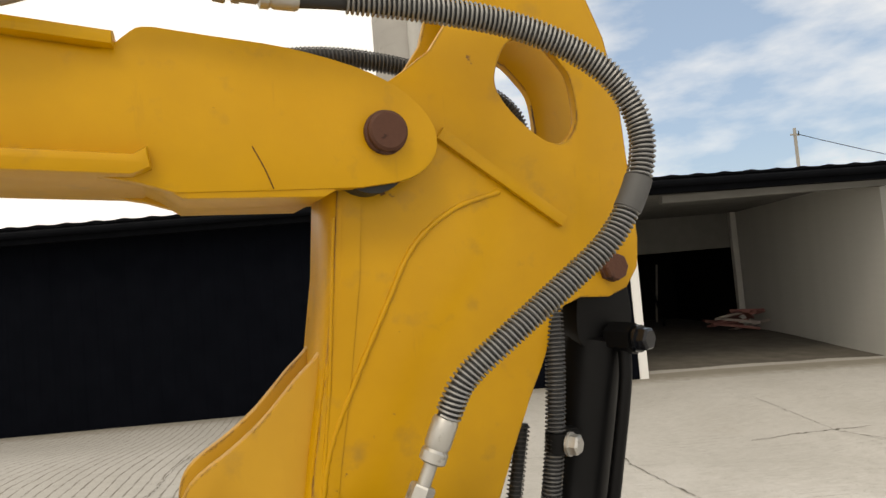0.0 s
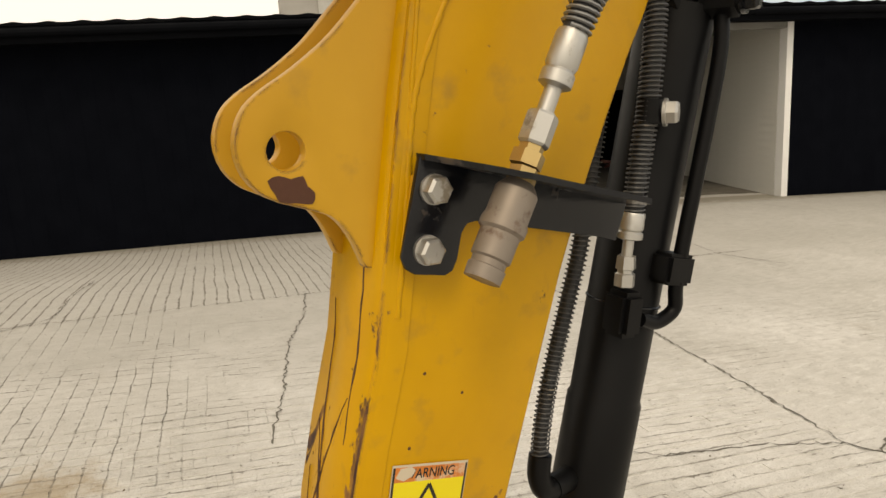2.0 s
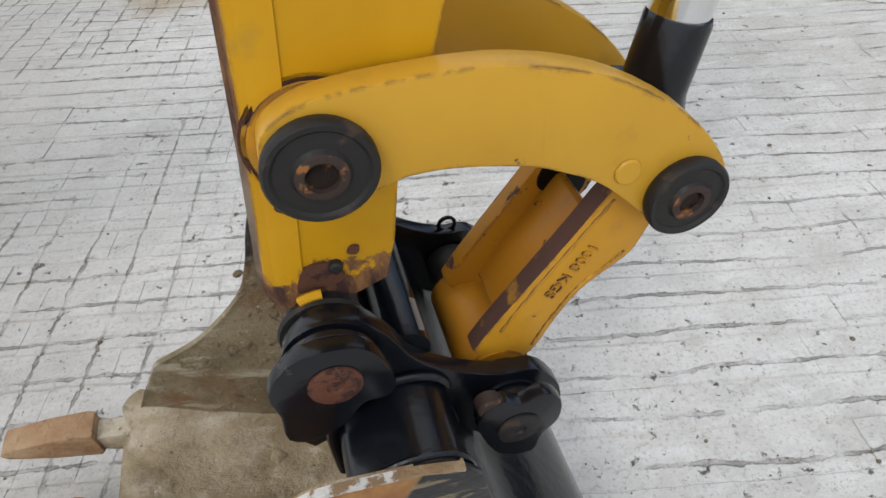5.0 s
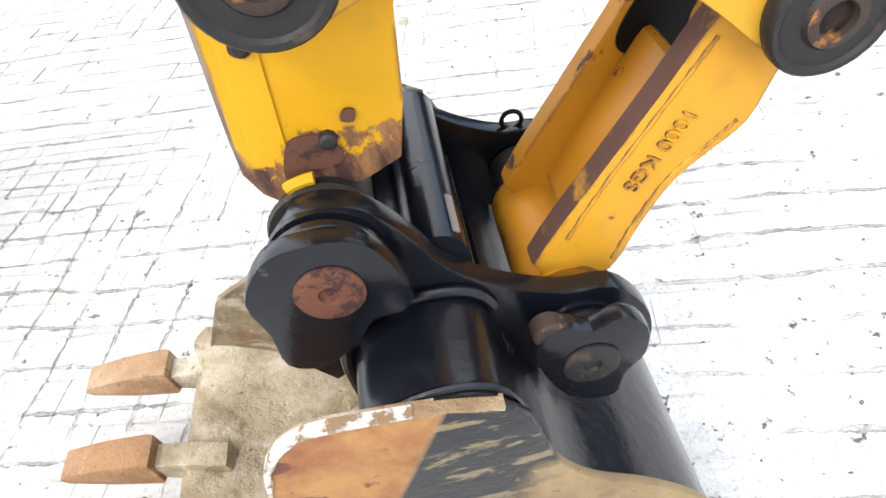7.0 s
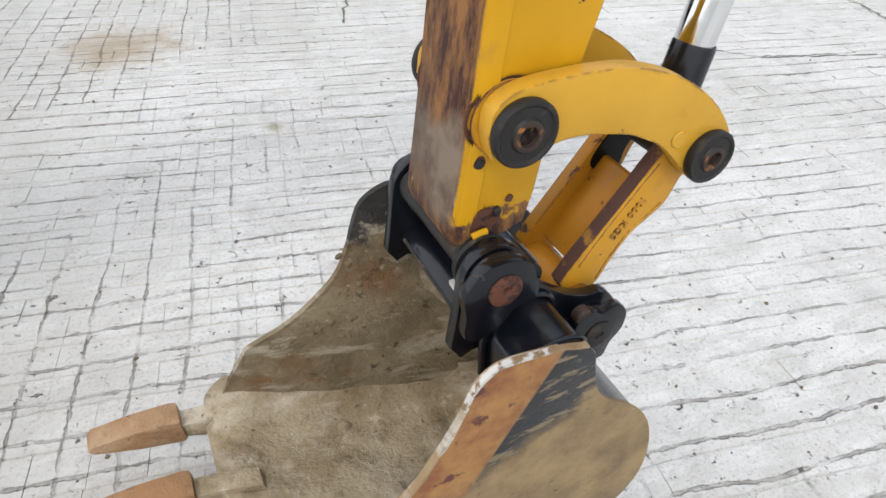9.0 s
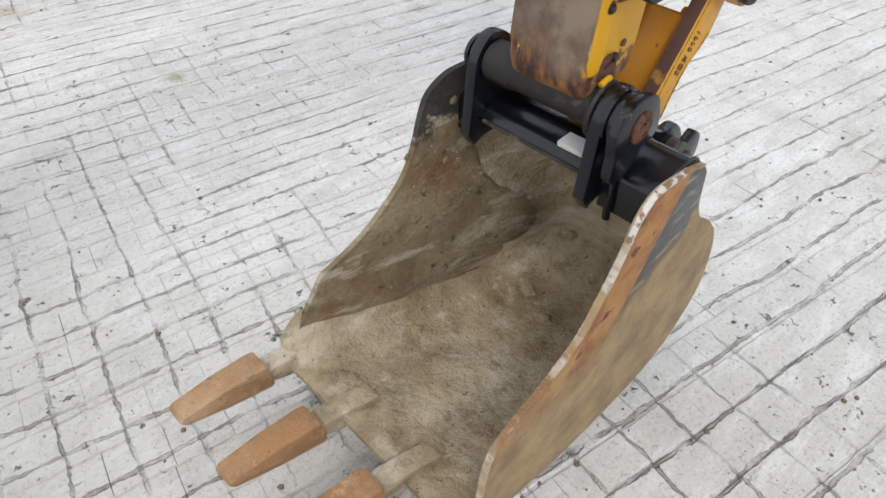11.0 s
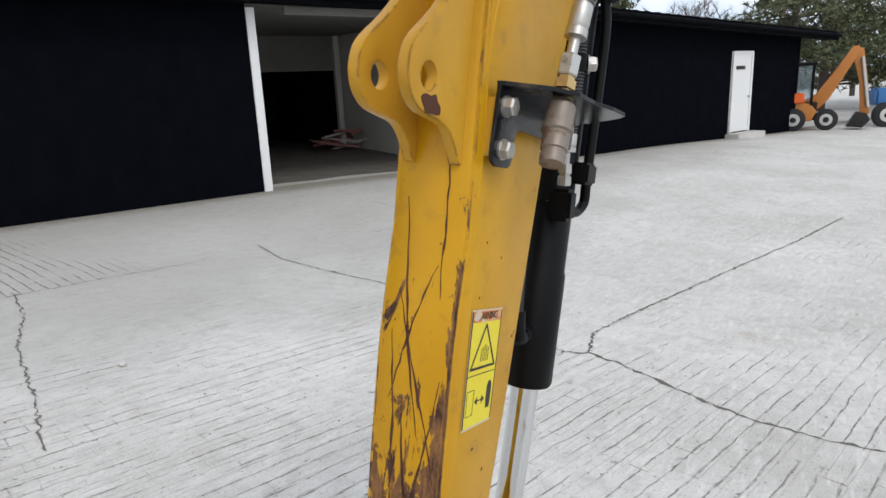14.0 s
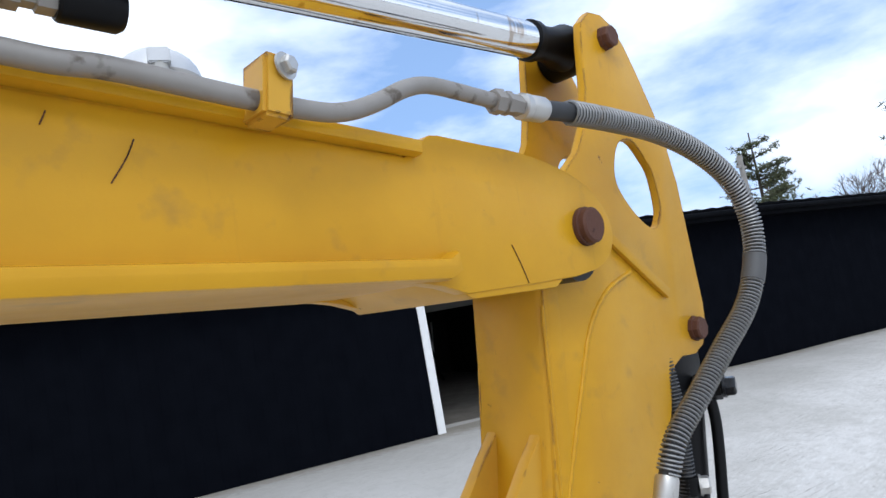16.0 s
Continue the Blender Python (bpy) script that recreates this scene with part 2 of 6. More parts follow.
def side_plate_mat():
    """Bucket side: a rusty band along the mouth, scratched black paint behind it, dried mud below."""
    k = Nodes("rusty_muddy_plate", 0.6)
    x, y, z = k.split(k.tc.outputs["Object"])
    n = k.noise(16.0, 7, rough=0.65)
    fine = k.noise(70.0, 5, rough=0.7)
    rust = k.mix(k.ramp(n, 0.4, 0.62), (0.33, 0.17, 0.055), (0.20, 0.075, 0.03))
    rust = k.mix(k.ramp(k.noise(42.0, 5), 0.62, 0.68), rust, (0.10, 0.035, 0.025))
    mud = k.mix(k.ramp(n, 0.38, 0.65), (0.30, 0.21, 0.10), (0.17, 0.115, 0.06))
    mud = k.mix(k.ramp(fine, 0.62, 0.7), mud, (0.09, 0.06, 0.035))
    wisp = k.ramp(k.noise(9.0, 6, k.coords(scale=(1.2, 1, 5.0), turn=(0, 28, 0)), 0.7, 0.6), 0.56, 0.6)
    black = k.mix(k.math("MULTIPLY", wisp, 0.75), (0.012, 0.013, 0.016), (0.22, 0.17, 0.09))
    wob = k.math("MULTIPLY", k.math("SUBTRACT", n, 0.5), 0.08)
    low = k.ramp(k.math("ADD", k.math("SUBTRACT", z, k.math("MULTIPLY", x, 0.45)), wob), 0.415, 0.45)
    band = k.ramp(k.math("SUBTRACT", x, k.math("ADD", k.math("MULTIPLY", k.math("SUBTRACT", z, 0.568), 0.59), 0.011)), -0.003, 0.004)
    colour = k.mix(k.math("MULTIPLY", low, band), mud, black)
    orange = k.math("MULTIPLY", k.math("SUBTRACT", 1.0, band), k.ramp(k.math("ADD", z, wob), 0.3, 0.4))
    colour = k.mix(orange, colour, rust)
    shiny = k.math("MULTIPLY", low, band)
    return k.done(colour, k.ramp(shiny, 0, 1, 0.8, 0.32), k.math("ADD", k.math("MULTIPLY", n, 0.6), k.math("MULTIPLY", fine, 0.4)), 0.45, 0.005)


def concrete(name, shade=1.0, joints=0.8):
    """Weathered yard concrete: rough, pitted and speckled, with scored lines both ways, partly worn off and filled with dirt."""
    k = Nodes(name, 0.92)
    k.b.inputs["Specular IOR Level"].default_value = 0.2
    turned = k.coords("Object", turn=(0, 0, 11))
    big = k.noise(0.6, 5, rough=0.6)
    mid = k.noise(7.0, 8, rough=0.72)
    drag = k.noise(16.0, 6, k.coords("Object", scale=(0.35, 1.6, 1), turn=(0, 0, 11)), 0.7)
    grit = k.noise(120.0, 4, rough=0.85)
    pits = k.noise(34.0, 6, rough=0.75)
    tone = lambda v: tuple(c * shade for c in v)
    colour = k.mix(k.ramp(big, 0.35, 0.68), tone((0.64, 0.62, 0.59)), tone((0.50, 0.48, 0.445)))
    colour = k.mix(k.math("MULTIPLY", k.ramp(mid, 0.47, 0.64), 0.45), colour, tone((0.40, 0.385, 0.355)))
    colour = k.mix(k.math("MULTIPLY", k.ramp(drag, 0.50, 0.66), 0.5), colour, tone((0.72, 0.71, 0.68)))
    colour = k.mix(k.math("MULTIPLY", k.ramp(grit, 0.53, 0.66), 0.55), colour, (0.2, 0.18, 0.155))
    colour = k.mix(k.ramp(grit, 0.36, 0.30), colour, (0.8, 0.79, 0.77))
    colour = k.mix(k.ramp(pits, 0.615, 0.66), colour, (0.2, 0.18, 0.15))
    stain = k.math("MULTIPLY", k.ramp(k.noise(1.3, 4), 0.64, 0.8), k.ramp(mid, 0.4, 0.7))
    colour = k.mix(k.math("MULTIPLY", stain, 0.55), colour, (0.27, 0.185, 0.10))
    gx, gy, gz = k.split(k.tc.outputs["Object"])
    # a darker tone towards low x and towards high y, its border broken by noise
    worn = k.math("MAXIMUM", k.ramp(k.math("ADD", gx, k.math("MULTIPLY", big, 0.8)), 0.1, -0.6, 0.0, 0.55), k.ramp(k.math("ADD", gy, k.math("MULTIPLY", big, 2.0)), 3.2, 5.2, 0.0, 0.6))
    colour = k.mix(worn, colour, tone((0.34, 0.325, 0.295)))
    # a brown spill and a small mossy spot beyond the bucket
    for cx, cy, rad, tint in ((-0.42, 2.45, 0.30, (0.27, 0.19, 0.09)), (0.01, 1.5, 0.05, (0.22, 0.19, 0.06))):
        dx, dy = k.math("SUBTRACT", gx, cx), k.math("SUBTRACT", gy, cy)
        dist = k.math("SQRT", k.math("ADD", k.math("MULTIPLY", dx, dx), k.math("MULTIPLY", dy, dy)))
        spot = k.ramp(k.math("ADD", dist, k.math("MULTIPLY", k.math("SUBTRACT", mid, 0.5), rad * 2.5)), rad, rad * 0.3)
        colour = k.mix(k.math("MULTIPLY", spot, 0.6), colour, tint)
    height = k.math("ADD", k.math("MULTIPLY", mid, 0.5), k.math("MULTIPLY", grit, 0.3))
    height = k.math("SUBTRACT", height, k.math("MULTIPLY", k.ramp(pits, 0.62, 0.72), 0.5))
    x, y, z = k.split(turned)
    wob = k.math("ADD", k.math("MULTIPLY", k.math("SUBTRACT", k.noise(2.5, 4, turned), 0.5), 0.06), k.math("MULTIPLY", k.math("SUBTRACT", k.noise(22.0, 4, turned), 0.5), 0.012))
    # the scoring is worn off farther out, but for the strip along the shed
    ex, ey = k.math("SUBTRACT", gx, 0.1), k.math("SUBTRACT", gy, 0.3)
    reach = k.math("SQRT", k.math("ADD", k.math("MULTIPLY", ex, ex), k.math("MULTIPLY", ey, ey)))
    strip = k.math("MULTIPLY", k.ramp(gy, 5.08, 5.14), k.ramp(gx, 3.6, 2.6))
    west = k.math("MULTIPLY", k.ramp(gx, 1.3, 0.5), k.ramp(gy, 1.8, 2.6))
    bare = k.ramp(reach, 2.1, 4.2, 0.0, 0.13)
    along = k.math("ADD", bare, k.math("MULTIPLY", strip, 0.3))
    across = k.math("SUBTRACT", k.math("MULTIPLY", bare, k.math("SUBTRACT", 1.0, k.math("MAXIMUM", strip, west))), k.math("ADD", k.math("MULTIPLY", strip, 0.2), k.math("MULTIPLY", west, 0.08)))
    across = k.math("ADD", across, k.ramp(gx, -0.1, 0.5, -0.03, 0.085))
    deep = k.math("ADD", k.math("MULTIPLY", k.math("SUBTRACT", gx, 6.8), 0.342), k.math("MULTIPLY", k.math("SUBTRACT", gy, 7.8), 0.94))
    skirt = k.math("MULTIPLY", k.ramp(k.math("ADD", deep, k.math("MULTIPLY", k.math("SUBTRACT", mid, 0.5), 0.7)), -0.55, -0.05), k.ramp(deep, 0.4, 0.3))
    colour = k.mix(k.math("MULTIPLY", skirt, 0.7), colour, (0.2, 0.175, 0.13))
    for axis, pitch, width, lo, hi, seed, away in ((y, 0.094, 0.0028, 0.38, 0.54, 1.7, along), (x, 0.103, 0.0018, 0.48, 0.60, 1.1, across)):
        a = k.math("ADD", axis, wob)
        saw = k.math("ABSOLUTE", k.math("SUBTRACT", k.math("FRACT", k.math("DIVIDE", a, pitch)), 0.5))
        edge = k.math("ADD", width, k.math("MULTIPLY", k.math("SUBTRACT", pits, 0.49), 0.022))
        if pitch > 0.1:
            edge = k.math("ADD", edge, k.math("MULTIPLY", strip, 0.0045))
        line = k.ramp(k.math("SUBTRACT", k.math("MULTIPLY", k.math("SUBTRACT", 0.5, saw), pitch), edge), 0.002, -0.0008)
        line = k.math("MULTIPLY", line, k.ramp(k.math("SUBTRACT", k.noise(seed, 6, turned, 0.7), away), lo, hi))
        line = k.math("MULTIPLY", line, k.ramp(k.noise(11.0, 5, turned, 0.7), 0.40, 0.56, 0.15, 1.0))
        colour = k.mix(k.math("MULTIPLY", line, joints), colour, (0.17, 0.15, 0.125))
        height = k.math("SUBTRACT", height, k.math("MULTIPLY", line, 0.8))
    return k.done(colour, k.ramp(mid, 0.3, 0.7, 0.85, 0.97), height, 1.0, 0.008)


YELLOW = paint_yellow("yellow_paint", wear=0.35)
YELLOW_STICK = paint_yellow("yellow_paint_scraped", wear=0.45, scraped=True, edges=1.5)
YELLOW_WORN = paint_yellow("yellow_paint_worn", (0.58, 0.32, 0.03), wear=0.3, edges=1.0)
TIP_PAINT = paint_yellow("yellow_casting_paint", (0.58, 0.29, 0.02), wear=0.9, edges=1.6, front_rust=True)
OCHRE = paint_yellow("ochre_casting", (0.42, 0.18, 0.012), wear=1.7, edges=1.2)
BLACK = plain("black_paint", (0.0045, 0.0045, 0.005), 0.42, vary=0.4, gloss=0.16)
BLACK_WORN = paint_worn("black_paint_worn", (0.005, 0.0062, 0.0095), (0.08, 0.058, 0.04), -0.04, 0.22, 14.0, 0.2, 0.42)
PIN_BLACK = paint_worn("dusty_black_steel", (0.02, 0.018, 0.017), (0.06, 0.042, 0.03), 0.03, 0.5, 30.0, 0.25, 0.3)
RUST = paint_worn("rusty_pin", (0.10, 0.042, 0.026), (0.04, 0.02, 0.016), 0.05, 0.6, 40.0, 0.25, 0.25)
PIN_RUST = paint_worn("rust_stained_steel", (0.045, 0.03, 0.024), (0.26, 0.11, 0.035), 0.03, 0.55, 60.0, 0.25, 0.25)
ZINC = metal("zinc_plate", (0.52, 0.51, 0.485), 0.36, amount=0.05)
ZINC_DULL = metal("dull_steel", (0.30, 0.28, 0.255), 0.5, (0.12, 0.10, 0.08), 0.08, 0.6)
BRASS = metal("passivated_brass", (0.55, 0.40, 0.18), 0.35, amount=0.0)
SPRING = metal("spring_wire", (0.29, 0.29, 0.285), 0.42, amount=0.02, m=0.7)
SPRING_DARK = metal("black_spring_wire", (0.07, 0.07, 0.07), 0.45, amount=0.0, m=0.4)
RUBBER = plain("hose_rubber", (0.028, 0.029, 0.031), 0.6)
CHROME = rod_chrome()
MUD = mud_steel("dried_mud", (0.38, 0.31, 0.205), (0.21, 0.155, 0.085), (0.56, 0.50, 0.41))
MUD_WALL = far_wall_mat()
MUD_OUT = side_plate_mat()
PIN_ORANGE = paint_worn("orange_rusted_pin", (0.125, 0.048, 0.028), (0.045, 0.022, 0.018), 0.12, 0.6, 60.0, 0.3, 0.25)
BARE_EDGE = paint_worn("edge_rubbed_bright", (0.62, 0.60, 0.56), (0.22, 0.14, 0.075), 0.11, 0.45, 55.0, 0.35)
WORN_METAL = plain("worn_bare_metal", (0.62, 0.60, 0.56), 0.55, 0.2, vary=0.3, scale=40.0)
MUD_EDGE = mud_steel("worn_bucket_edge", (0.34, 0.24, 0.13), (0.22, 0.12, 0.055), (0.66, 0.63, 0.58))
TOOTH = mud_steel("rusted_tooth", (0.30, 0.155, 0.065), (0.24, 0.13, 0.06), (0.42, 0.29, 0.17))
CONCRETE = concrete("scored_concrete")
PAD = concrete("scored_concrete_block", shade=1.0, joints=0.65)
CRACK = plain("dirt_in_crack", (0.17, 0.155, 0.13), 0.95, vary=0.5, scale=60.0)
CRUMB = plain("dry_earth", (0.20, 0.16, 0.11), 0.95, vary=0.5, scale=30.0)
PEBBLE = plain("pale_stone", (0.6, 0.58, 0.54), 0.8, vary=0.3, scale=60.0)
# bay floor concrete, darkened in its colour for the shade under the roof
BAY_FLOOR = plain("shaded_bay_floor", (0.15, 0.135, 0.112), 0.9, vary=0.5, scale=3.0)
# bay boards in a grey that holds the shade under the roof
SHADED_BOARD = plain("shaded_grey_board", (0.2, 0.196, 0.183), 0.7, vary=0.25, scale=3.0)
SHED = plain("black_shed_metal", (0.0042, 0.0051, 0.008), 0.85, vary=0.5, scale=3.0, gloss=0.015)
SHED_TRIM = plain("black_trim", (0.0035, 0.004, 0.0055), 0.75, scale=4.0, gloss=0.04)
WHITE = plain("white_trim_paint", (0.78, 0.78, 0.77), 0.5, vary=0.08)
WHITE_WALL = plain("white_siding", (0.62, 0.61, 0.57), 0.55, vary=0.12, scale=2.0)
# near-black; on the store room walls it stands in for the unlit interior
DARK = plain("near_black_matte", (0.008, 0.008, 0.009), 0.8, gloss=0.1)
TAPE = plain("grey_tape", (0.085, 0.085, 0.085), 0.6)
COUPLING = metal("worn_coupling_steel", (0.25, 0.21, 0.175), 0.45, (0.13, 0.08, 0.055), 0.14, 0.5)
DECAL_YELLOW = plain("label_yellow", (0.80, 0.66, 0.015), 0.35, vary=0.06)
DECAL_ORANGE = paint_worn("label_orange", (0.70, 0.22, 0.04), (0.62, 0.5, 0.36), 0.08, 0.4, 25.0, 0.05)
DECAL_WHITE = plain("label_border", (0.66, 0.56, 0.42), 0.5)
DECAL_BLACK = plain("label_black", (0.014, 0.012, 0.008), 0.45, vary=0.1)

# ---- mesh helpers ----
def link_mesh(name, bm, material, parent=None, label="", smooth=35):
    me = bpy.data.meshes.new(name)
    bmesh.ops.recalc_face_normals(bm, faces=bm.faces)
    bm.to_mesh(me)
    bm.free()
    me.materials.append(material)
    if smooth:
        for f in me.polygons:
            f.use_smooth = True
        me.set_sharp_from_angle(angle=radians(smooth))
    ob = new(name, me)
    if parent:
        ob.parent = parent
    if label:
        tagged(ob, label)
    return ob

part = link_mesh

def prism(bm, pts, y0, y1, bevel=0.0, holes=()):
    """A plate with outline pts in x, z from y0 to y1, with round holes (x, z, r)."""
    edges = []
    for loop in [pts] + [[(x + r * math.cos(a), z + r * math.sin(a)) for a in np.linspace(0, 2 * math.pi, 25)[:-1]] if isinstance(r, float) else r for x, z, r in holes]:
        vs = [bm.verts.new((x, y0, z)) for x, z in loop]
        edges += [bm.edges.new((vs[i], vs[(i + 1) % len(vs)])) for i in range(len(vs))]
    fill = bmesh.ops.triangle_fill(bm, use_beauty=True, use_dissolve=True, edges=edges)
    faces = [g for g in fill["geom"] if isinstance(g, bmesh.types.BMFace)]
    made = bmesh.ops.extrude_face_region(bm, geom=faces)
    vs = [g for g in made["geom"] if isinstance(g, bmesh.types.BMVert)]
    bmesh.ops.translate(bm, verts=vs, vec=(0, y1 - y0, 0))
    if bevel:
        loop_verts = set(vs) | {v for f in faces if f.is_valid for v in f.verts}
        rim = [e for e in bm.edges if e.verts[0] in loop_verts and e.verts[1] in loop_verts and e.is_manifold and e.calc_face_angle(0) > 0.9 and abs(e.verts[0].co.y - e.verts[1].co.y) < 1e-6]
        bmesh.ops.bevel(bm, geom=rim, offset=bevel, segments=2, affect="EDGES", profile=0.6)
    return bm

def frame_of(axis):
    return Vector(axis).normalized().to_track_quat("Z", "Y").to_matrix().to_4x4()

def rod(bm, a, b, r, r2=None, seg=20, bevel=0.0):
    a, b = Vector(a), Vector(b)
    m = Matrix.Translation((a + b) / 2) @ frame_of(b - a)
    g = bmesh.ops.create_cone(bm, cap_ends=True, segments=seg, radius1=r, radius2=r if r2 is None else r2, depth=(b - a).length, matrix=m)
    if bevel:
        es = list({e for v in g["verts"] for e in v.link_edges if any(len(f.verts) == seg for f in e.link_faces)})
        bmesh.ops.bevel(bm, geom=es, offset=bevel, segments=2, affect="EDGES")
    return bm

def lathe(bm, a, axis, prof, seg=24):
    """A turned body on the axis from a; prof: (distance along, radius)."""
    m = Matrix.Translation(a) @ frame_of(axis)
    rings = []
    for d, r in prof:
        rings.append([bm.verts.new(m @ Vector((r * math.cos(t), r * math.sin(t), d))) for t in np.linspace(0, 2 * math.pi, seg + 1)[:-1]])
    for p, q in zip(rings, rings[1:]):
        for i in range(seg):
            bm.faces.new((p[i], p[(i + 1) % seg], q[(i + 1) % seg], q[i]))
    bm.faces.new(rings[0][::-1])
    bm.faces.new(rings[-1])
    return bm

def box(bm, a, b, bevel=0.0, m=None):
    a, b = Vector(a), Vector(b)
    mm = Matrix.Translation((a + b) / 2) @ Matrix.Diagonal((*(b - a), 1))
    g = bmesh.ops.create_cube(bm, size=1, matrix=(m or Matrix()) @ mm)
    if bevel:
        bmesh.ops.bevel(bm, geom=list({e for v in g["verts"] for e in v.link_edges}), offset=bevel, segments=2, affect="EDGES")
    return bm

def spline(pts, n=12):
    """Catmull-Rom points through pts."""
    p = [Vector(q) for q in pts]
    p = [2 * p[0] - p[1]] + p + [2 * p[-1] - p[-2]]
    out = []
    for i in range(1, len(p) - 2):
        for k in range(n):
            t = k / n
            out.append(0.5 * (2 * p[i] + (p[i + 1] - p[i - 1]) * t + (2 * p[i - 1] - 5 * p[i] + 4 * p[i + 1] - p[i + 2]) * t * t + (3 * p[i] - p[i - 1] - 3 * p[i + 1] + p[i + 2]) * t ** 3))
    return out + [p[-2]]

def tube(bm, pts, r, seg=12):
    rings, last = [], None
    for i, c in enumerate(pts):
        d = (pts[min(i + 1, len(pts) - 1)] - pts[max(i - 1, 0)]).normalized()
        n = (last - d * last.dot(d)).normalized() if last else d.orthogonal().normalized()
        last = n
        s = d.cross(n)
        rings.append([bm.verts.new(c + (n * math.cos(a) + s * math.sin(a)) * r) for a in np.linspace(0, 2 * math.pi, seg + 1)[:-1]])
    for p, q in zip(rings, rings[1:]):
        for i in range(seg):
            bm.faces.new((p[i], p[(i + 1) % seg], q[(i + 1) % seg], q[i]))
    bm.faces.new(rings[0][::-1])
    bm.faces.new(rings[-1])
    return bm

# ---- ground ----
JAMB = Vector((6.8, 7.8))  # where the shed's left wall ends at the open bay
ALONG = Vector((math.cos(radians(-20)), math.sin(radians(-20))))


def ease(a, b, v):
    t = max(0.0, min(1.0, (v - a) / (b - a)))
    return t * t * (3 - 2 * t)


def ground_z(x, y):
    """The yard falls gently to the east and runs out level along the shed."""
    p = Vector((x, y)) - JAMB
    u, v = p.dot(ALONG), p.y * ALONG.x - p.x * ALONG.y
    near = 0.025 - 0.073 * max(-3.0, min(6.0, x)) + 0.034 * max(-5.0, min(6.0, y))
    wall = -0.02 - 0.2 * ease(0, 9, u) - 0.18 * ease(9, 19, u) + 0.14 * ease(0, 5, v)
    f = ease(-4.5, -0.3, v)
    return near * (1 - f) + wall * f


def build_ground():
    xs = sorted(set([-900.0, -300.0, -100.0, -40.0, -20.0] + [round(v * 0.5, 2) for v in range(-12, 61)] + [-15.0, -10.0, -8.0, 35.0, 40.0, 60.0, 100.0, 300.0, 900.0]))
    ys = sorted(set([-900.0, -300.0, -100.0, -40.0, -15.0] + [round(v * 0.5, 2) for v in range(-16, 41)] + [-12.0, 25.0, 40.0, 100.0, 300.0, 900.0]))
    bm = bmesh.new()
    g = [[bm.verts.new((x, y, ground_z(x, y))) for x in xs] for y in ys]
    for j in range(len(ys) - 1):
        for i in range(len(xs) - 1):
            bm.faces.new((g[j][i], g[j][i + 1], g[j + 1][i + 1], g[j + 1][i]))
    return tagged(link_mesh("ground", bm, CONCRETE, smooth=80), "pale weathered concrete yard scored with shallow lines", "ground", kind="structure")


ground = build_ground()


def crack(points, width):
    """A ragged dirt-filled crack along points, 4 mm above the sheet."""
    bm = bmesh.new()
    dense = []
    for a, b in zip(points, points[1:]):
        n = max(3, int((Vector(b) - Vector(a)).length / 0.03))
        dense += [Vector(a).lerp(Vector(b), i / n) for i in range(n)]
    dense.append(Vector(points[-1]))
    last = None
    for i, p in enumerate(dense):
        d = dense[min(i + 1, len(dense) - 1)] - dense[max(i - 1, 0)]
        s = Vector((-d.y, d.x)).normalized()
        p = p + s * random.uniform(-0.014, 0.014)
        w = width * random.uniform(0.12, 0.85) * (2.2 if random.random() < 0.06 else 1.0)
        row = []
        for q in (p + s * w / 2, p - s * w / 2):
            row.append(bm.verts.new((q.x, q.y, ground_z(q.x, q.y) + 0.0062)))
        if last:
            bm.faces.new((last[0], last[1], row[1], row[0]))
        last = row
    return tagged(link_mesh("crack", bm, CRACK, smooth=0), "dark ragged crack in the concrete yard", "crack", kind="structure")


for pts, wide in (
    ([(4.2, 5.14), (3.9, 4.44), (3.81, 3.58), (3.79, 3.1), (3.46, 2.02), (3.12, 1.03)], 0.022),
    ([(3.12, 1.03), (3.19, 0.89), (3.58, 1.01), (4.23, 0.93), (5.06, 0.79), (6.05, 0.62), (7.83, 0.11), (9.53, -0.3)], 0.024),
    ([(3.19, 0.89), (3.12, 0.66), (2.93, 0.28), (2.77, -0.1), (2.73, -0.46), (2.76, -0.68), (2.83, -1.6)], 0.026),
    ([(3.12, 1.03), (2.74, 1.23), (2.2, 1.39), (1.88, 1.66)], 0.016),
    ([(1.71, 5.22), (1.47, 4.52), (1.11, 3.84), (0.78, 2.92), (0.56, 2.42)], 0.016),
    ([(9.0, 8.9), (8.4, 7.8)], 0.018),
    ([(5.6, 4.59), (6.16, 4.55), (7.06, 4.27)], 0.016),
    ([(0.05, 6.93), (-0.33, 5.27), (-1.29, 4.69)], 0.014),
    ([(6.98, 5.81), (6.63, 4.38), (6.9, 3.69)], 0.012),
    ([(-1.6, 5.1), (-0.34, 5.14), (1.31, 5.12), (2.54, 5.08), (3.4, 5.0)], 0.012),
):
    crack(pts, wide)

# ---- shed ----
SH = pose(JAMB.x, JAMB.y, 0, 0, 0, -20)  # x along the front wall from the opening's edge, y inwards


def eave(u):
    """The eave falls gently to its far end."""
    return 2.92 - 0.012 * max(0.0, min(8.0, u)) - 0.033 * max(0.0, u - 8.0)


def set_shed(ob, label, category):
    ob.matrix_basis = SH
    return tagged(ob, label, category, kind="structure")


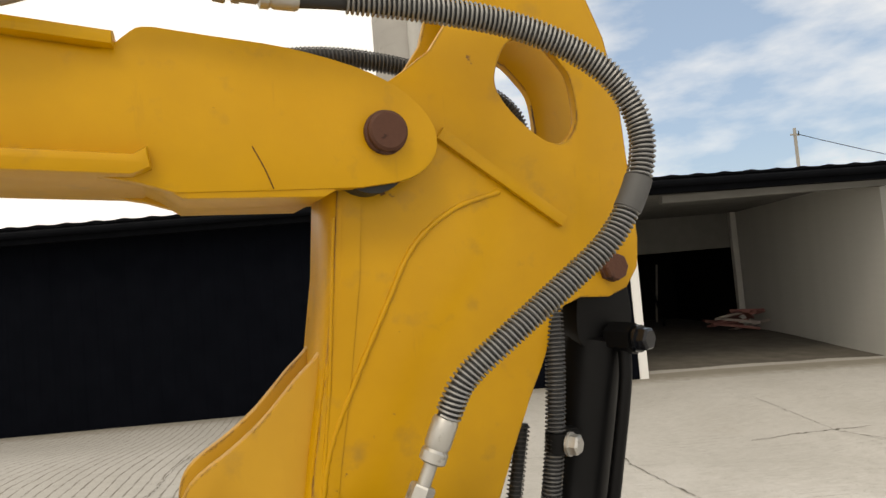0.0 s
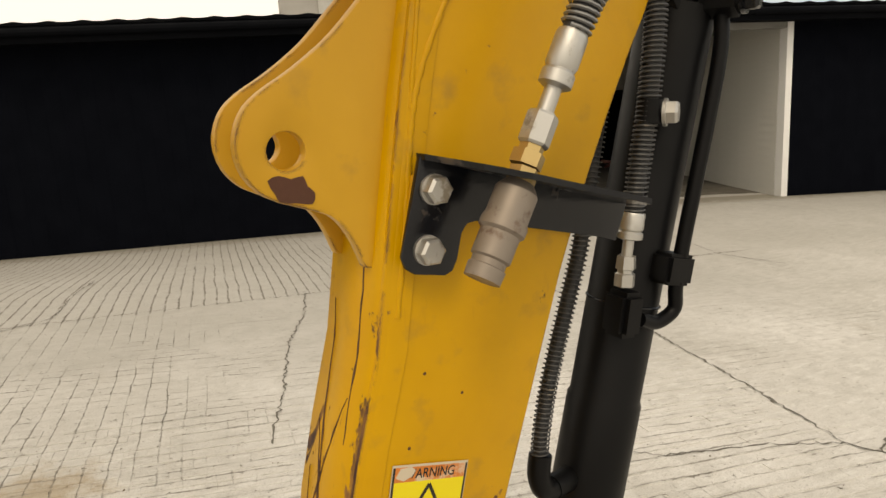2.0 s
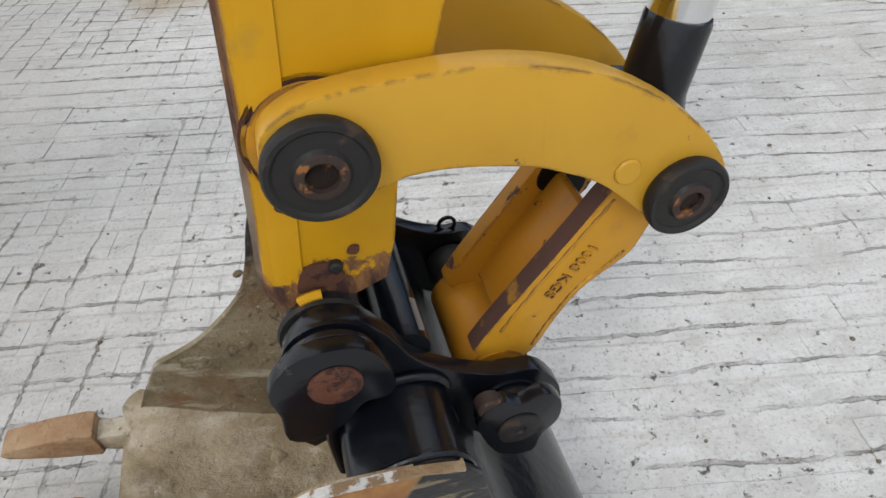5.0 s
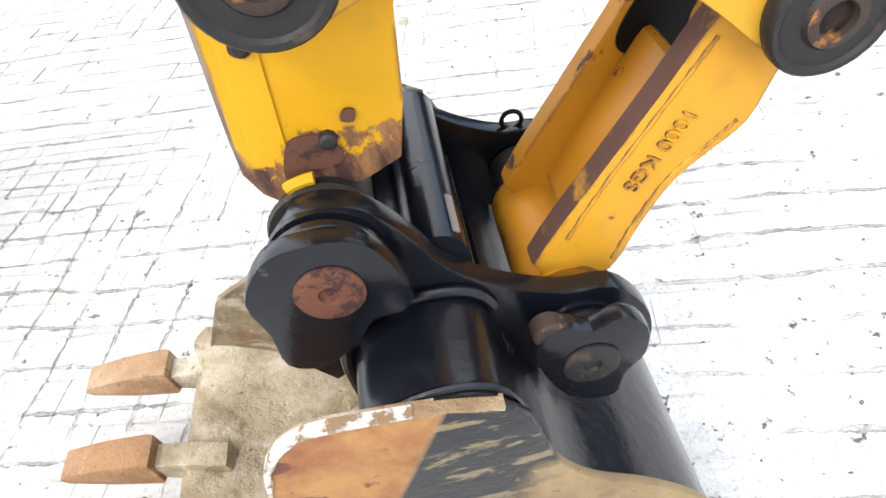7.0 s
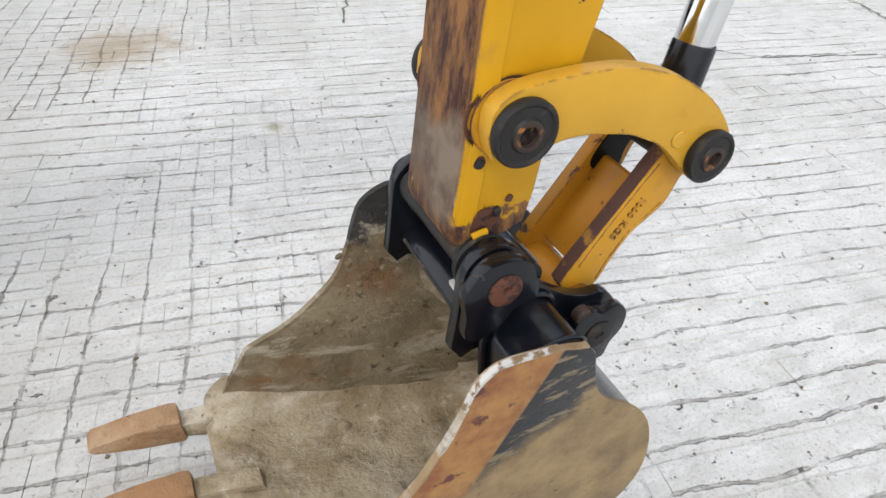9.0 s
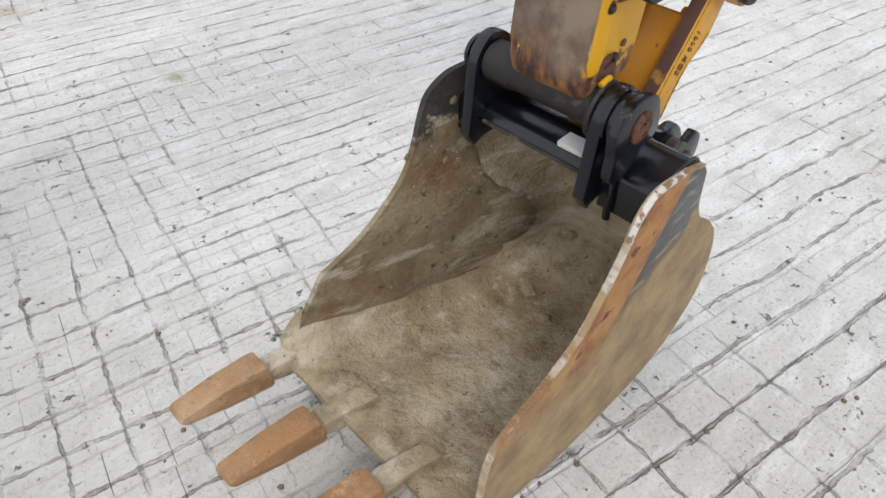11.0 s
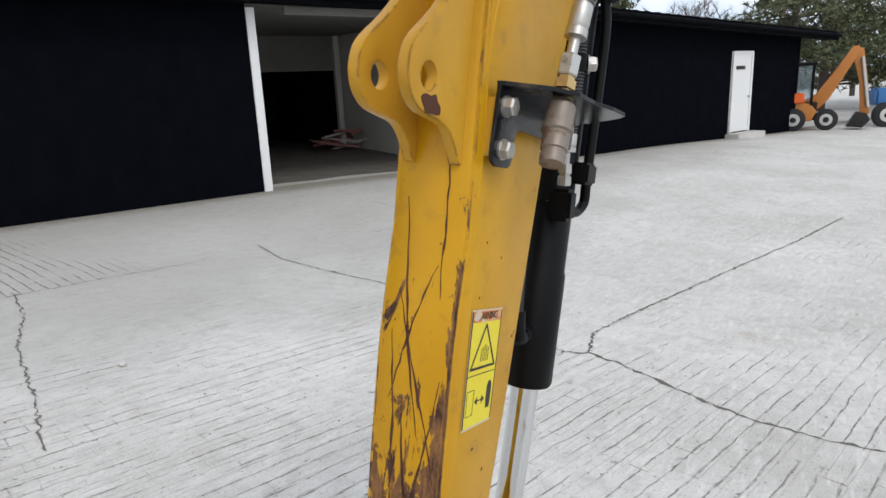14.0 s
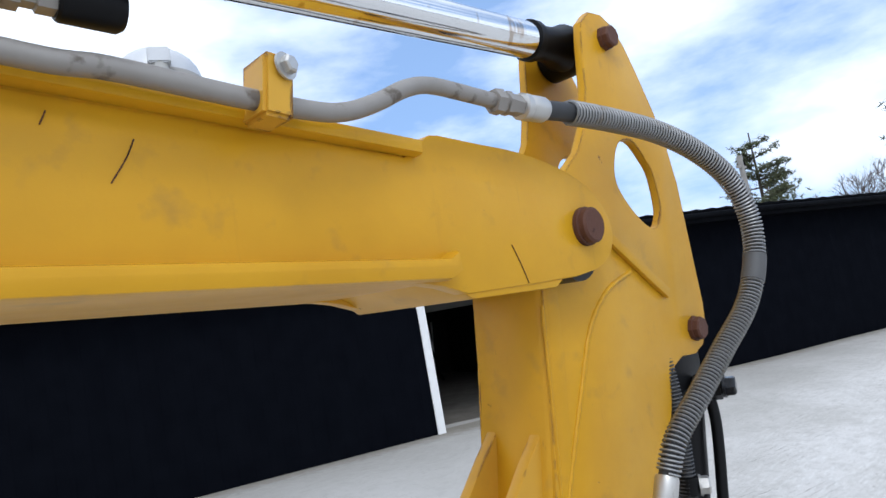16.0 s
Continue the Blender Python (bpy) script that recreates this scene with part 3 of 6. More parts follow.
def ribbed_wall(name, u0, u1, v, label):
    """A wall of upright ribbed metal sheet, with thickness."""
    bm = bmesh.new()
    us = []
    u = u0
    while u < u1:
        us += [(u, 0.0), (u + 0.17, 0.0), (u + 0.185, -0.004), (u + 0.215, -0.004), (u + 0.23, 0.0)]
        u += 0.23
    us = [(min(a, u1), d) for a, d in us if a < u1] + [(u1, 0.0)]
    front = [(bm.verts.new((a, v + d, -0.6)), bm.verts.new((a, v + d, eave(a) + 0.1))) for a, d in us]
    for p, q in zip(front, front[1:]):
        bm.faces.new((p[0], q[0], q[1], p[1]))
    ends = [(front[0], us[0][0]), (front[-1], us[-1][0])]
    back = [(bm.verts.new((a, v + 0.12, -0.6)), bm.verts.new((a, v + 0.12, eave(a) + 0.1))) for _, a in ends]
    bm.faces.new((back[0][0], back[1][0], back[1][1], back[0][1]))
    for (f, _), b in zip(ends, back):
        bm.faces.new((f[0], f[1], b[1], b[0]))
    return set_shed(link_mesh(name, bm, SHED, smooth=20), label, "wall")


def shed_box(name, a, b, material, label, category, bevel=0.004):
    bm = box(bmesh.new(), a, b, bevel)
    return set_shed(link_mesh(name, bm, material), label, category)


ribbed_wall("wall_left", -20.0, -0.05, 0.0, "black ribbed metal shed wall left of the opening")
wall_r = ribbed_wall("wall_right", 4.5, 18.1, 0.0, "black ribbed metal shed wall with a white door")
shed_box("trim_jamb_left", (-0.05, -0.03, -0.4), (0.09, 0.19, eave(0) - 0.06), WHITE, "white timber trim at the edge of the open bay", "trim")
shed_box("trim_jamb_right", (4.38, -0.03, -0.5), (4.5, 0.16, eave(4.5) + 0.02), WHITE, "white corner trim at the edge of the open bay", "trim")
shed_box("wall_end", (17.98, 0.12, -1.2), (18.1, 8.5, 2.7), SHED, "black shed end wall", "wall")
shed_box("wall_bay_left", (-0.16, 0.19, -0.4), (-0.05, 6.0, 3.1), WHITE_WALL, "white inner side wall of the open bay", "wall")
# the lintel is greyer than the side walls to paint in the bay's shade
back = shed_box("wall_bay_back", (-0.16, 5.9, 2.07), (4.9, 6.02, 3.2), SHADED_BOARD, "lintel wall above a dark doorway, greyed for the bay's shade", "wall")
# store room walls coloured near-black in place of the gloom behind the doorway
shed_box("wall_store_back", (-0.4, 10.2, -0.3), (4.9, 10.3, 3.1), DARK, "store room back wall, its gloom put into near-black", "wall")
shed_box("wall_store_left", (-0.4, 6.02, -0.3), (-0.28, 10.2, 3.1), DARK, "store room side wall, its gloom put into near-black", "wall")
shed_box("wall_store_right", (4.7, 6.02, -0.3), (4.9, 10.2, 3.1), DARK, "store room side wall, its gloom put into near-black", "wall")
shed_box("ceiling_bay", (-0.16, -0.28, 2.95), (4.9, 10.3, 3.0), SHADED_BOARD, "board ceiling of the open bay, its shade put into the grey", "ceiling")
side = shed_box("wall_bay_right", (4.39, 0.16, -0.4), (4.5, 5.9, 3.1), WHITE_WALL, "white lapped siding inside the open bay", "wall")
shed_box("trim_bay_post", (4.55, 5.76, -0.3), (4.7, 5.9, 2.95), WHITE_WALL, "pale post beside the dark doorway", "trim")


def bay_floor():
    """The floor of the open bay and the store room behind it, coloured dark for the shade indoors."""
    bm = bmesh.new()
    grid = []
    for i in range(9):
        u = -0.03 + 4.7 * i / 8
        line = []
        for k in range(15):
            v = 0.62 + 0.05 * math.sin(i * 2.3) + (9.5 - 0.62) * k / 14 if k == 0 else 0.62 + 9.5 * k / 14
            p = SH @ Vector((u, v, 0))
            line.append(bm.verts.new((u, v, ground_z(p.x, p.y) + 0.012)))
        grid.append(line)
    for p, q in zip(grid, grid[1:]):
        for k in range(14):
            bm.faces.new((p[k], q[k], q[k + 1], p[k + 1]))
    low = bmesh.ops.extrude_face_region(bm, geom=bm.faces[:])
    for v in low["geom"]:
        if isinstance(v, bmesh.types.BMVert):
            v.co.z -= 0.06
    set_shed(link_mesh("floor_bay", bm, BAY_FLOOR, smooth=30), "concrete floor inside the open bay, its shade put into a dark colour", "floor")


bay_floor()


side.matrix_basis = SH @ Matrix.Translation((4.39, 0.16, 0)) @ Matrix.Rotation(radians(-3.6), 4, "Z") @ Matrix.Translation((-4.39, -0.16, 0))


def siding_board():
    bm = bmesh.new()
    for x, z in ((0, 0), (0.015, 0), (0.005, 0.14), (0, 0.14)):
        bm.verts.new((-x, 0, z))
        bm.verts.new((-x, 5.55, z))
    bm.verts.ensure_lookup_table()
    v = bm.verts
    for a, b in ((0, 2), (2, 4), (4, 6), (6, 0)):
        bm.faces.new((v[a], v[a + 1], v[b + 1], v[b]))
    bm.faces.new((v[0], v[2], v[4], v[6]))
    bm.faces.new((v[1], v[3], v[5], v[7]))
    ob = link_mesh("siding_board", bm, WHITE_WALL, side, smooth=0)
    return ob


board = siding_board()
board.location = (4.39, 0.17, -0.1)
for i in range(1, 23):
    b = new("siding_board", board.data)
    b.parent = side
    b.location = (4.39, 0.17, -0.1 + 0.14 * i)


def roof():
    """A shallow sheet roof with fascia; ribs end at the eave."""
    bm = bmesh.new()
    us = np.arange(-20.4, 19.61, 0.14)
    rows = []
    for k, u in enumerate(us):
        z = eave(u) + 0.23
        lift = 0.02 if k % 3 == 0 else 0.0
        rows.append([bm.verts.new((u, -0.5, z + lift)), bm.verts.new((u, 11.0, z + 0.45 + lift)), bm.verts.new((u, -0.5, z - 0.03)), bm.verts.new((u, 11.0, z + 0.38))])
    for p, q in zip(rows, rows[1:]):
        bm.faces.new((p[0], q[0], q[1], p[1]))
        bm.faces.new((p[2], q[2], q[3], p[3]))
        bm.faces.new((p[0], q[0], q[2], p[2]))
    bm.faces.new((rows[0][0], rows[0][1], rows[0][3], rows[0][2]))
    bm.faces.new((rows[-1][0], rows[-1][1], rows[-1][3], rows[-1][2]))
    ob = set_shed(link_mesh("roof", bm, SHED_TRIM, smooth=10), "black sheet metal shed roof with a ribbed eave", "roof")
    bm = bmesh.new()
    pts = [(u, eave(u)) for u in (-20.4, 0.0, 8.0, 19.6)]
    for v0, v1, dz0, dz1 in ((-0.48, -0.43, -0.03, 0.195), (-0.43, 0.0, 0.0, 0.025)):
        vs = []
        for u, z in pts:
            vs.append([bm.verts.new((u, v, z + dz)) for v, dz in ((v0, dz0), (v1, dz0), (v1, dz1), (v0, dz1))])
        for p, q in zip(vs, vs[1:]):
            for i in range(4):
                bm.faces.new((p[i], p[(i + 1) % 4], q[(i + 1) % 4], q[i]))
        bm.faces.new(vs[0])
        bm.faces.new(vs[-1])
    set_shed(link_mesh("trim_fascia", bm, SHED_TRIM, smooth=0), "black fascia board and soffit under the eave", "trim")
    bm = bmesh.new()
    tube(bm, [Vector((u, -0.53, eave(u) + 0.11)) for u in (-20.4, 0.0, 8.0, 19.6)], 0.06, 10)
    set_shed(link_mesh("trim_gutter", bm, SHED_TRIM), "black half-round gutter along the eave", "trim")


roof()
# the edge board over the open bay, in the grey that carries the shade
shed_box("trim_bay_head", (0.6, -0.02, eave(4) - 0.1), (4.38, 0.14, eave(4) + 0.02), SHADED_BOARD, "head board over the open bay, greyed for shade", "trim")


def shed_door():
    door = new("door_1")
    set_shed(door, "closed white panelled door with a small sign", "door")
    part("door_leaf", box(bmesh.new(), (14.16, -0.05, -0.14), (15.06, 0.02, 2.03), 0.008), WHITE, door)
    for a, b in (((14.06, -0.07, -0.16), (14.16, 0.02, 2.13)), ((15.06, -0.07, -0.16), (15.16, 0.02, 2.13)), ((14.16, -0.07, 2.03), (15.06, 0.02, 2.13))):
        part("door_frame", box(bmesh.new(), a, b, 0.007), WHITE, door)
    part("door_sign", box(bmesh.new(), (14.25, -0.064, 1.62), (14.72, -0.051, 1.72), 0.003), PIN_BLACK, door, "small dark sign on the door")
    part("door_handle", rod(bmesh.new(), (14.97, -0.12, 0.85), (14.97, -0.05, 0.85), 0.028, seg=12), ZINC, door)
    part("door_step", box(bmesh.new(), (13.9, -0.45, -0.7), (15.4, -0.02, -0.17), 0.02), PAD, door, "low concrete doorstep")


shed_door()


def rubble():
    pile = new("plank_pile")
    pile.matrix_basis = SH @ pose(4.1, 4.7, 0.08) @ Matrix.Scale(1.75, 4)
    tagged(pile, "heap of broken pinkish boards against the white wall", "boards")
    wood = plain("broken_board", (0.36, 0.15, 0.13), 0.8, vary=0.5)
    pale = plain("pale_board", (0.55, 0.48, 0.43), 0.8, vary=0.3)
    for i in range(11):
        bm = box(bmesh.new(), (-0.32, -0.04, 0), (0.3 - 0.02 * i, 0.05, 0.03), 0.006)
        ob = part("board", bm, pale if i % 4 == 0 else wood, pile)
        ob.matrix_basis = pose(random.uniform(-0.2, 0.25), random.uniform(-0.25, 0.3), 0.03 + 0.022 * i, random.uniform(-20, 20), random.uniform(-22, 18), random.uniform(-60, 70))


rubble()


POLE = plain("grey_pole_wood", (0.36, 0.34, 0.31), 0.85, vary=0.3, scale=6)


def leaning_posts():
    for i, (u, v, h, m) in enumerate(((2.1, 8.4, 1.8, POLE), (2.4, 7.2, 1.6, DARK), (2.9, 8.5, 1.7, POLE), (3.2, 7.4, 1.7, DARK), (3.5, 8.8, 1.75, POLE))):
        bm = box(bmesh.new(), (-0.025, -0.02, 0), (0.025, 0.02, h), 0.004)
        ob = link_mesh("leaning_plank", bm, m)
        ob.matrix_basis = SH @ pose(u, v, 0.08, -8, (7, -5, 3, -9, 11)[i], 10)
        tagged(ob, "grey plank leaning in the dark store room", "plank", "planks in the store")


leaning_posts()

# ---- far things ----
STAVE = plain("silo_concrete", (0.40, 0.385, 0.36), 0.85, vary=0.2, scale=0.7)
STAVE_PALE = plain("silo_chute_paint", (0.5, 0.49, 0.46), 0.8, vary=0.2)
DOME = plain("silo_dome_metal", (0.62, 0.63, 0.64), 0.45, 0.3, vary=0.2)


def silo():
    s = new("silo")
    s.matrix_basis = pose(14.55, 36.45, ground_z(14.5, 36.4) - 0.1, 0, 0, -20)
    tagged(s, "tall grey concrete silo with a domed metal roof", "silo")
    part("silo_wall", rod(bmesh.new(), (0, 0, 0), (0, 0, 18.4), 2.5, seg=40), STAVE, s)
    bm = lathe(bmesh.new(), (0, 0, 18.4), (0, 0, 1), [(2.0 * math.sin(a), max(0.02, 2.5 * math.cos(a))) for a in np.linspace(0, math.pi / 2, 9)], 40)
    part("silo_dome", bm, DOME, s)
    part("chute", rod(bmesh.new(), (0.1, -2.6, 0), (0.1, -2.6, 18.7), 0.45, seg=16), STAVE_PALE, s)
    part("chute_hood", box(bmesh.new(), (-0.5, -3.1, 18.4), (0.7, -2.0, 19.3), 0.08), DOME, s)
    for z in np.arange(0.8, 18.3, 0.9):
        hoop = part("hoop", lathe(bmesh.new(), (0, 0, z), (0, 0, 1), [(0, 2.49), (0.0, 2.507), (0.03, 2.507), (0.03, 2.49)], 40), STAVE, s)


silo()

BARK = plain("bark", (0.085, 0.065, 0.05), 0.9, vary=0.5, scale=12)
TWIG = plain("bare_twigs", (0.16, 0.13, 0.12), 0.9, vary=0.4, scale=12)


def needle_mat():
    k = Nodes("pine_needles", 0.6)
    n = k.t.nodes.new("ShaderNodeNewGeometry").outputs["Random Per Island"]
    c = k.mix(n, (0.035, 0.05, 0.02), (0.115, 0.12, 0.045))
    return k.done(c)


NEEDLE = needle_mat()


def branch_tree(rng, base, height, spread, levels, r0, droop=0.0):
    """Limb segments of a bare tree as (a, b, ra, rb)."""
    segs = []

    def grow(p, d, length, r, depth):
        q = p + d * length
        segs.append((p, q, r, r * 0.66))
        if depth == 0:
            return
        for _ in range(3 if depth > 1 else 4):
            e = (d + Vector((rng.uniform(-1, 1), rng.uniform(-1, 1), rng.uniform(-0.25 - droop, 0.7))) * spread).normalized()
            grow(p.lerp(q, rng.uniform(0.55, 1.0)), e, length * rng.uniform(0.55, 0.8), r * 0.55, depth - 1)

    grow(Vector(base), Vector((0, 0, 1)), height * 0.36, r0, levels)
    return segs


def bare_tree(x, y, height, seed):
    rng = random.Random(seed)
    z = ground_z(x, y)
    t = new("bare_tree")
    t.matrix_basis = pose(x, y, z)
    tagged(t, "bare leafless tree behind the shed", "tree", "trees behind the shed")
    segs = branch_tree(rng, (0, 0, 0), height, 0.75, 5, height * 0.018)
    bm = bmesh.new()
    for a, b, ra, rb in segs[:1]:
        rod(bm, a, b, ra, rb, 8)
    part("trunk", bm, BARK, t)
    verts, faces = [], []
    for a, b, ra, rb in segs[1:]:
        m = frame_of(b - a)
        n = len(verts)
        for c, r in ((a, ra), (b, rb)):
            for k in range(3):
                o = m @ Vector((r * math.cos(k * 2.1), r * math.sin(k * 2.1), 0))
                verts.append(tuple(c + Vector(o)))
        faces += [(n, n + 1, n + 4, n + 3), (n + 1, n + 2, n + 5, n + 4), (n + 2, n, n + 3, n + 5)]
    me = bpy.data.meshes.new("crown")
    me.from_pydata(verts, [], faces)
    me.materials.append(TWIG)
    c = new("crown", me)
    c.parent = t


def pine_tree(x, y, height, seed, first=0.25, reach=0.3):
    rng = random.Random(seed)
    t = new("pine_tree")
    t.matrix_basis = pose(x, y, ground_z(x, y))
    tagged(t, "tall green pine with open tiered boughs", "tree", "trees behind the shed")
    bm = rod(bmesh.new(), (0, 0, 0), (0, 0, height), height * 0.018, height * 0.004, 8)
    part("trunk", bm, BARK, t)
    bm = bmesh.new()
    verts, faces = [], []
    z = height * first
    while z < height * 0.98:
        f = 1 - (z / height - first) / (1 - first)
        for k in range(rng.randint(3, 5)):
            a = rng.uniform(0, 6.28)
            length = height * reach * (0.25 + 0.75 * f ** 0.7) * rng.uniform(0.55, 1.15)
            d = Vector((math.cos(a), math.sin(a), rng.uniform(-0.05, 0.35))).normalized()
            p = Vector((0, 0, z))
            q = p + d * length
            rod(bm, p, q, height * 0.005, height * 0.0015, 5)
            for _ in range(int(44 * (0.5 + f))):
                c = p.lerp(q, rng.uniform(0.35, 1.05)) + Vector((rng.gauss(0, 0.13), rng.gauss(0, 0.13), rng.gauss(0.04, 0.07))) * length
                for _ in range(7):
                    v = Vector((rng.gauss(0, 1), rng.gauss(0, 1), rng.gauss(0.35, 0.8))).normalized() * height * rng.uniform(0.016, 0.034)
                    s = v.orthogonal().normalized() * height * 0.0034
                    n = len(verts)
                    verts += [tuple(c - s), tuple(c + s), tuple(c + v)]
                    faces.append((n, n + 1, n + 2))
        z += height * rng.uniform(0.045, 0.085)
    tagged(part("bough", bm, BARK, t), kind="stuff")
    me = bpy.data.meshes.new("foliage")
    me.from_pydata(verts, [], faces)
    me.materials.append(NEEDLE)
    c = new("foliage", me)
    c.parent = t


def polar(az, dist):
    return -0.5 + dist * math.sin(radians(az)), -0.6 + dist * math.cos(radians(az))


pine_tree(*polar(70.4, 38), 8.8, 3, 0.3, 0.31)
pine_tree(*polar(84.3, 30), 9.8, 5, 0.2, 0.31)
pine_tree(*polar(86.5, 34), 11.0, 6, 0.1, 0.34)
pine_tree(*polar(91.5, 40), 11.0, 9, 0.1, 0.34)
pine_tree(*polar(97.0, 36), 9.0, 12, 0.1, 0.34)
for az, dist, h, seed in ((64, 48, 5.6, 1), (67, 52, 6.0, 2), (73.2, 46, 8.6, 4), (76.0, 44, 9.0, 7), (78.5, 50, 9.0, 8), (84, 48, 8.5, 10), (88.5, 50, 9.0, 11), (60, 60, 5.5, 13)):
    bare_tree(*polar(az, dist), h, seed)


def utility_pole(x, y, h, lean):
    p = new("utility_pole")
    p.matrix_basis = pose(x, y, ground_z(x, y), 0, lean, 0)
    tagged(p, "weathered grey timber utility pole behind the shed", "pole", "utility poles")
    part("pole", rod(bmesh.new(), (0, 0, 0), (0, 0, h), 0.17, 0.12, 12), POLE, p)
    part("crossarm", box(bmesh.new(), (-0.5, -0.05, h - 0.6), (0.5, 0.05, h - 0.48), 0.01), POLE, p)
    part("insulator", rod(bmesh.new(), (0.42, 0, h - 0.48), (0.42, 0, h - 0.2), 0.05, 0.03, 8), DARK, p)
    return p


utility_pole(*polar(69.4, 33), 7.0, 0)
utility_pole(46.98, 36.5, 12.1, 0)


def wire():
    a, b = Vector((46.98, 36.5, 11.4)), Vector((*polar(69.4, 90), 6.4))
    pts = [a.lerp(b, i / 12) - Vector((0, 0, 1.2 * math.sin(math.pi * i / 12))) for i in range(13)]
    tagged(link_mesh("overhead_wire", tube(bmesh.new(), pts, 0.03, 5), DARK), "thin dark overhead wire between poles", "wire")


wire()

# a low far tree line round the yard
def far_woods():
    rng = random.Random(4)
    verts, faces = [], []
    for i in range(2600):
        a = rng.uniform(-30, 170)
        d = rng.uniform(110, 150)
        x, y = polar(a, d)
        z = ground_z(x, y) + rng.uniform(0, 4.2) * (0.7 + 0.3 * math.sin(a * 0.9))
        for _ in range(3):
            v = Vector((rng.gauss(0, 0.6), rng.gauss(0, 0.6), rng.uniform(0.4, 1.6)))
            s = Vector((rng.gauss(0, 0.5), rng.gauss(0, 0.5), rng.gauss(0, 0.3)))
            n = len(verts)
            verts += [(x, y, z), (x + s.x, y + s.y, z + s.z), (x + v.x, y + v.y, z + v.z)]
            faces.append((n, n + 1, n + 2))
    me = bpy.data.meshes.new("far_woods")
    me.from_pydata(verts, [], faces)
    me.materials.append(TWIG)
    tagged(new("far_woods", me), "bare grey-brown far woods along the horizon", "woods", kind="stuff")


far_woods()

ORANGE = plain("orange_machine_paint", (0.55, 0.2, 0.03), 0.45, vary=0.3)
TYRE = plain("tyre_rubber", (0.02, 0.02, 0.021), 0.8)
RIM = plain("white_rim", (0.6, 0.6, 0.57), 0.5)
BLUE = plain("blue_tractor_paint", (0.05, 0.2, 0.5), 0.4)


def glass_mat():
    k = Nodes("cab_glass", 0.05)
    k.b.inputs["Transmission Weight"].default_value = 0.85
    return k.done((0.5, 0.62, 0.66))


GLASS = glass_mat()


def wheel(parent, x, z, r, y, w):
    tyre = part("tyre", lathe(bmesh.new(), (x, y, z), (0, 1, 0), [(0, r * 0.7), (0.03, r * 0.95), (w * 0.25, r), (w * 0.75, r), (w - 0.03, r * 0.95), (w, r * 0.7)], 28), TYRE, parent)
    part("rim", lathe(bmesh.new(), (x, y - 0.01, z), (0, 1, 0), [(0, r * 0.52), (0.03, r * 0.6), (w * 0.5, r * 0.55), (w, r * 0.55)], 24), RIM, tyre, "white wheel rim")
    part("hub", lathe(bmesh.new(), (x, y - 0.05, z), (0, 1, 0), [(0, 0.06), (0.05, 0.1), (0.1, 0.1)], 12), PIN_BLACK, tyre)


def backhoe():
    """An orange backhoe seen from its digging end, parked beyond the shed."""
    m = new("backhoe")
    x, y = polar(87.15, 25)
    m.matrix_basis = pose(x, y, ground_z(x, y), 0, 0, -86)
    tagged(m, "orange backhoe parked beyond the black shed", "backhoe")
    part("chassis", prism(bmesh.new(), [(-1.6, 0.3), (-0.55, 0.3), (-0.4, 0.6), (-0.6, 0.85), (-1.6, 0.95)], -0.6, 0.6, 0.03), ORANGE, m)
    wheel(m, -1.05, 0.36, 0.36, -0.9, 0.3)
    wheel(m, -0.12, 0.34, 0.34, -0.55, 0.3)
    for a, b in (((-1.5, -0.6, 0.9), (-1.44, -0.52, 2.05)), ((-0.62, -0.6, 0.8), (-0.54, -0.52, 2.05)), ((-1.5, 0.52, 0.9), (-1.44, 0.6, 2.05)), ((-0.62, 0.52, 0.8), (-0.54, 0.6, 2.05))):
        part("cab_post", box(bmesh.new(), a, b, 0.01), BLACK, m)
    part("cab_roof", box(bmesh.new(), (-1.6, -0.7, 2.05), (-0.48, 0.7, 2.14), 0.03), BLACK, m)
    part("cab_glass", box(bmesh.new(), (-1.42, -0.57, 0.95), (-0.62, -0.55, 2.04)), GLASS, m).visible_shadow = False
    part("warning_panel", box(bmesh.new(), (-1.12, -0.7, 0.88), (-0.78, -0.62, 1.2), 0.03), plain("bright_orange_vest", (0.9, 0.16, 0.02), 0.7), m, "bright orange cloth on the machine")
    part("dig_boom", prism(bmesh.new(), [(-0.98, 0.35), (-0.6, 0.42), (-0.1, 0.95), (0.42, 1.95), (0.68, 2.4), (0.6, 2.6), (0.42, 2.55), (0.1, 2.0), (-0.45, 1.15), (-0.98, 0.85)], -0.14, 0.14, 0.02), ORANGE, m)
    part("dipper", prism(bmesh.new(), [(0.44, 2.6), (0.74, 2.5), (0.92, 1.6), (1.06, 0.5), (0.82, 0.42), (0.7, 1.5), (0.5, 2.2)], -0.11, 0.11, 0.02), ORANGE, m)
    part("dipper_cylinder", rod(bmesh.new(), (0.72, -0.17, 2.25), (1.0, -0.17, 0.7), 0.055, seg=12), ZINC, m)
    part("dig_bucket", prism(bmesh.new(), [(0.45, 0.1), (0.9, 0.06), (1.1, 0.3), (0.98, 0.52), (0.7, 0.55)], -0.3, 0.3, 0.02), PIN_BLACK, m)
    part("lower_arm_pivot", box(bmesh.new(), (-0.75, -0.2, 0.3), (-0.4, 0.2, 0.9), 0.03), PIN_BLACK, m)


backhoe()


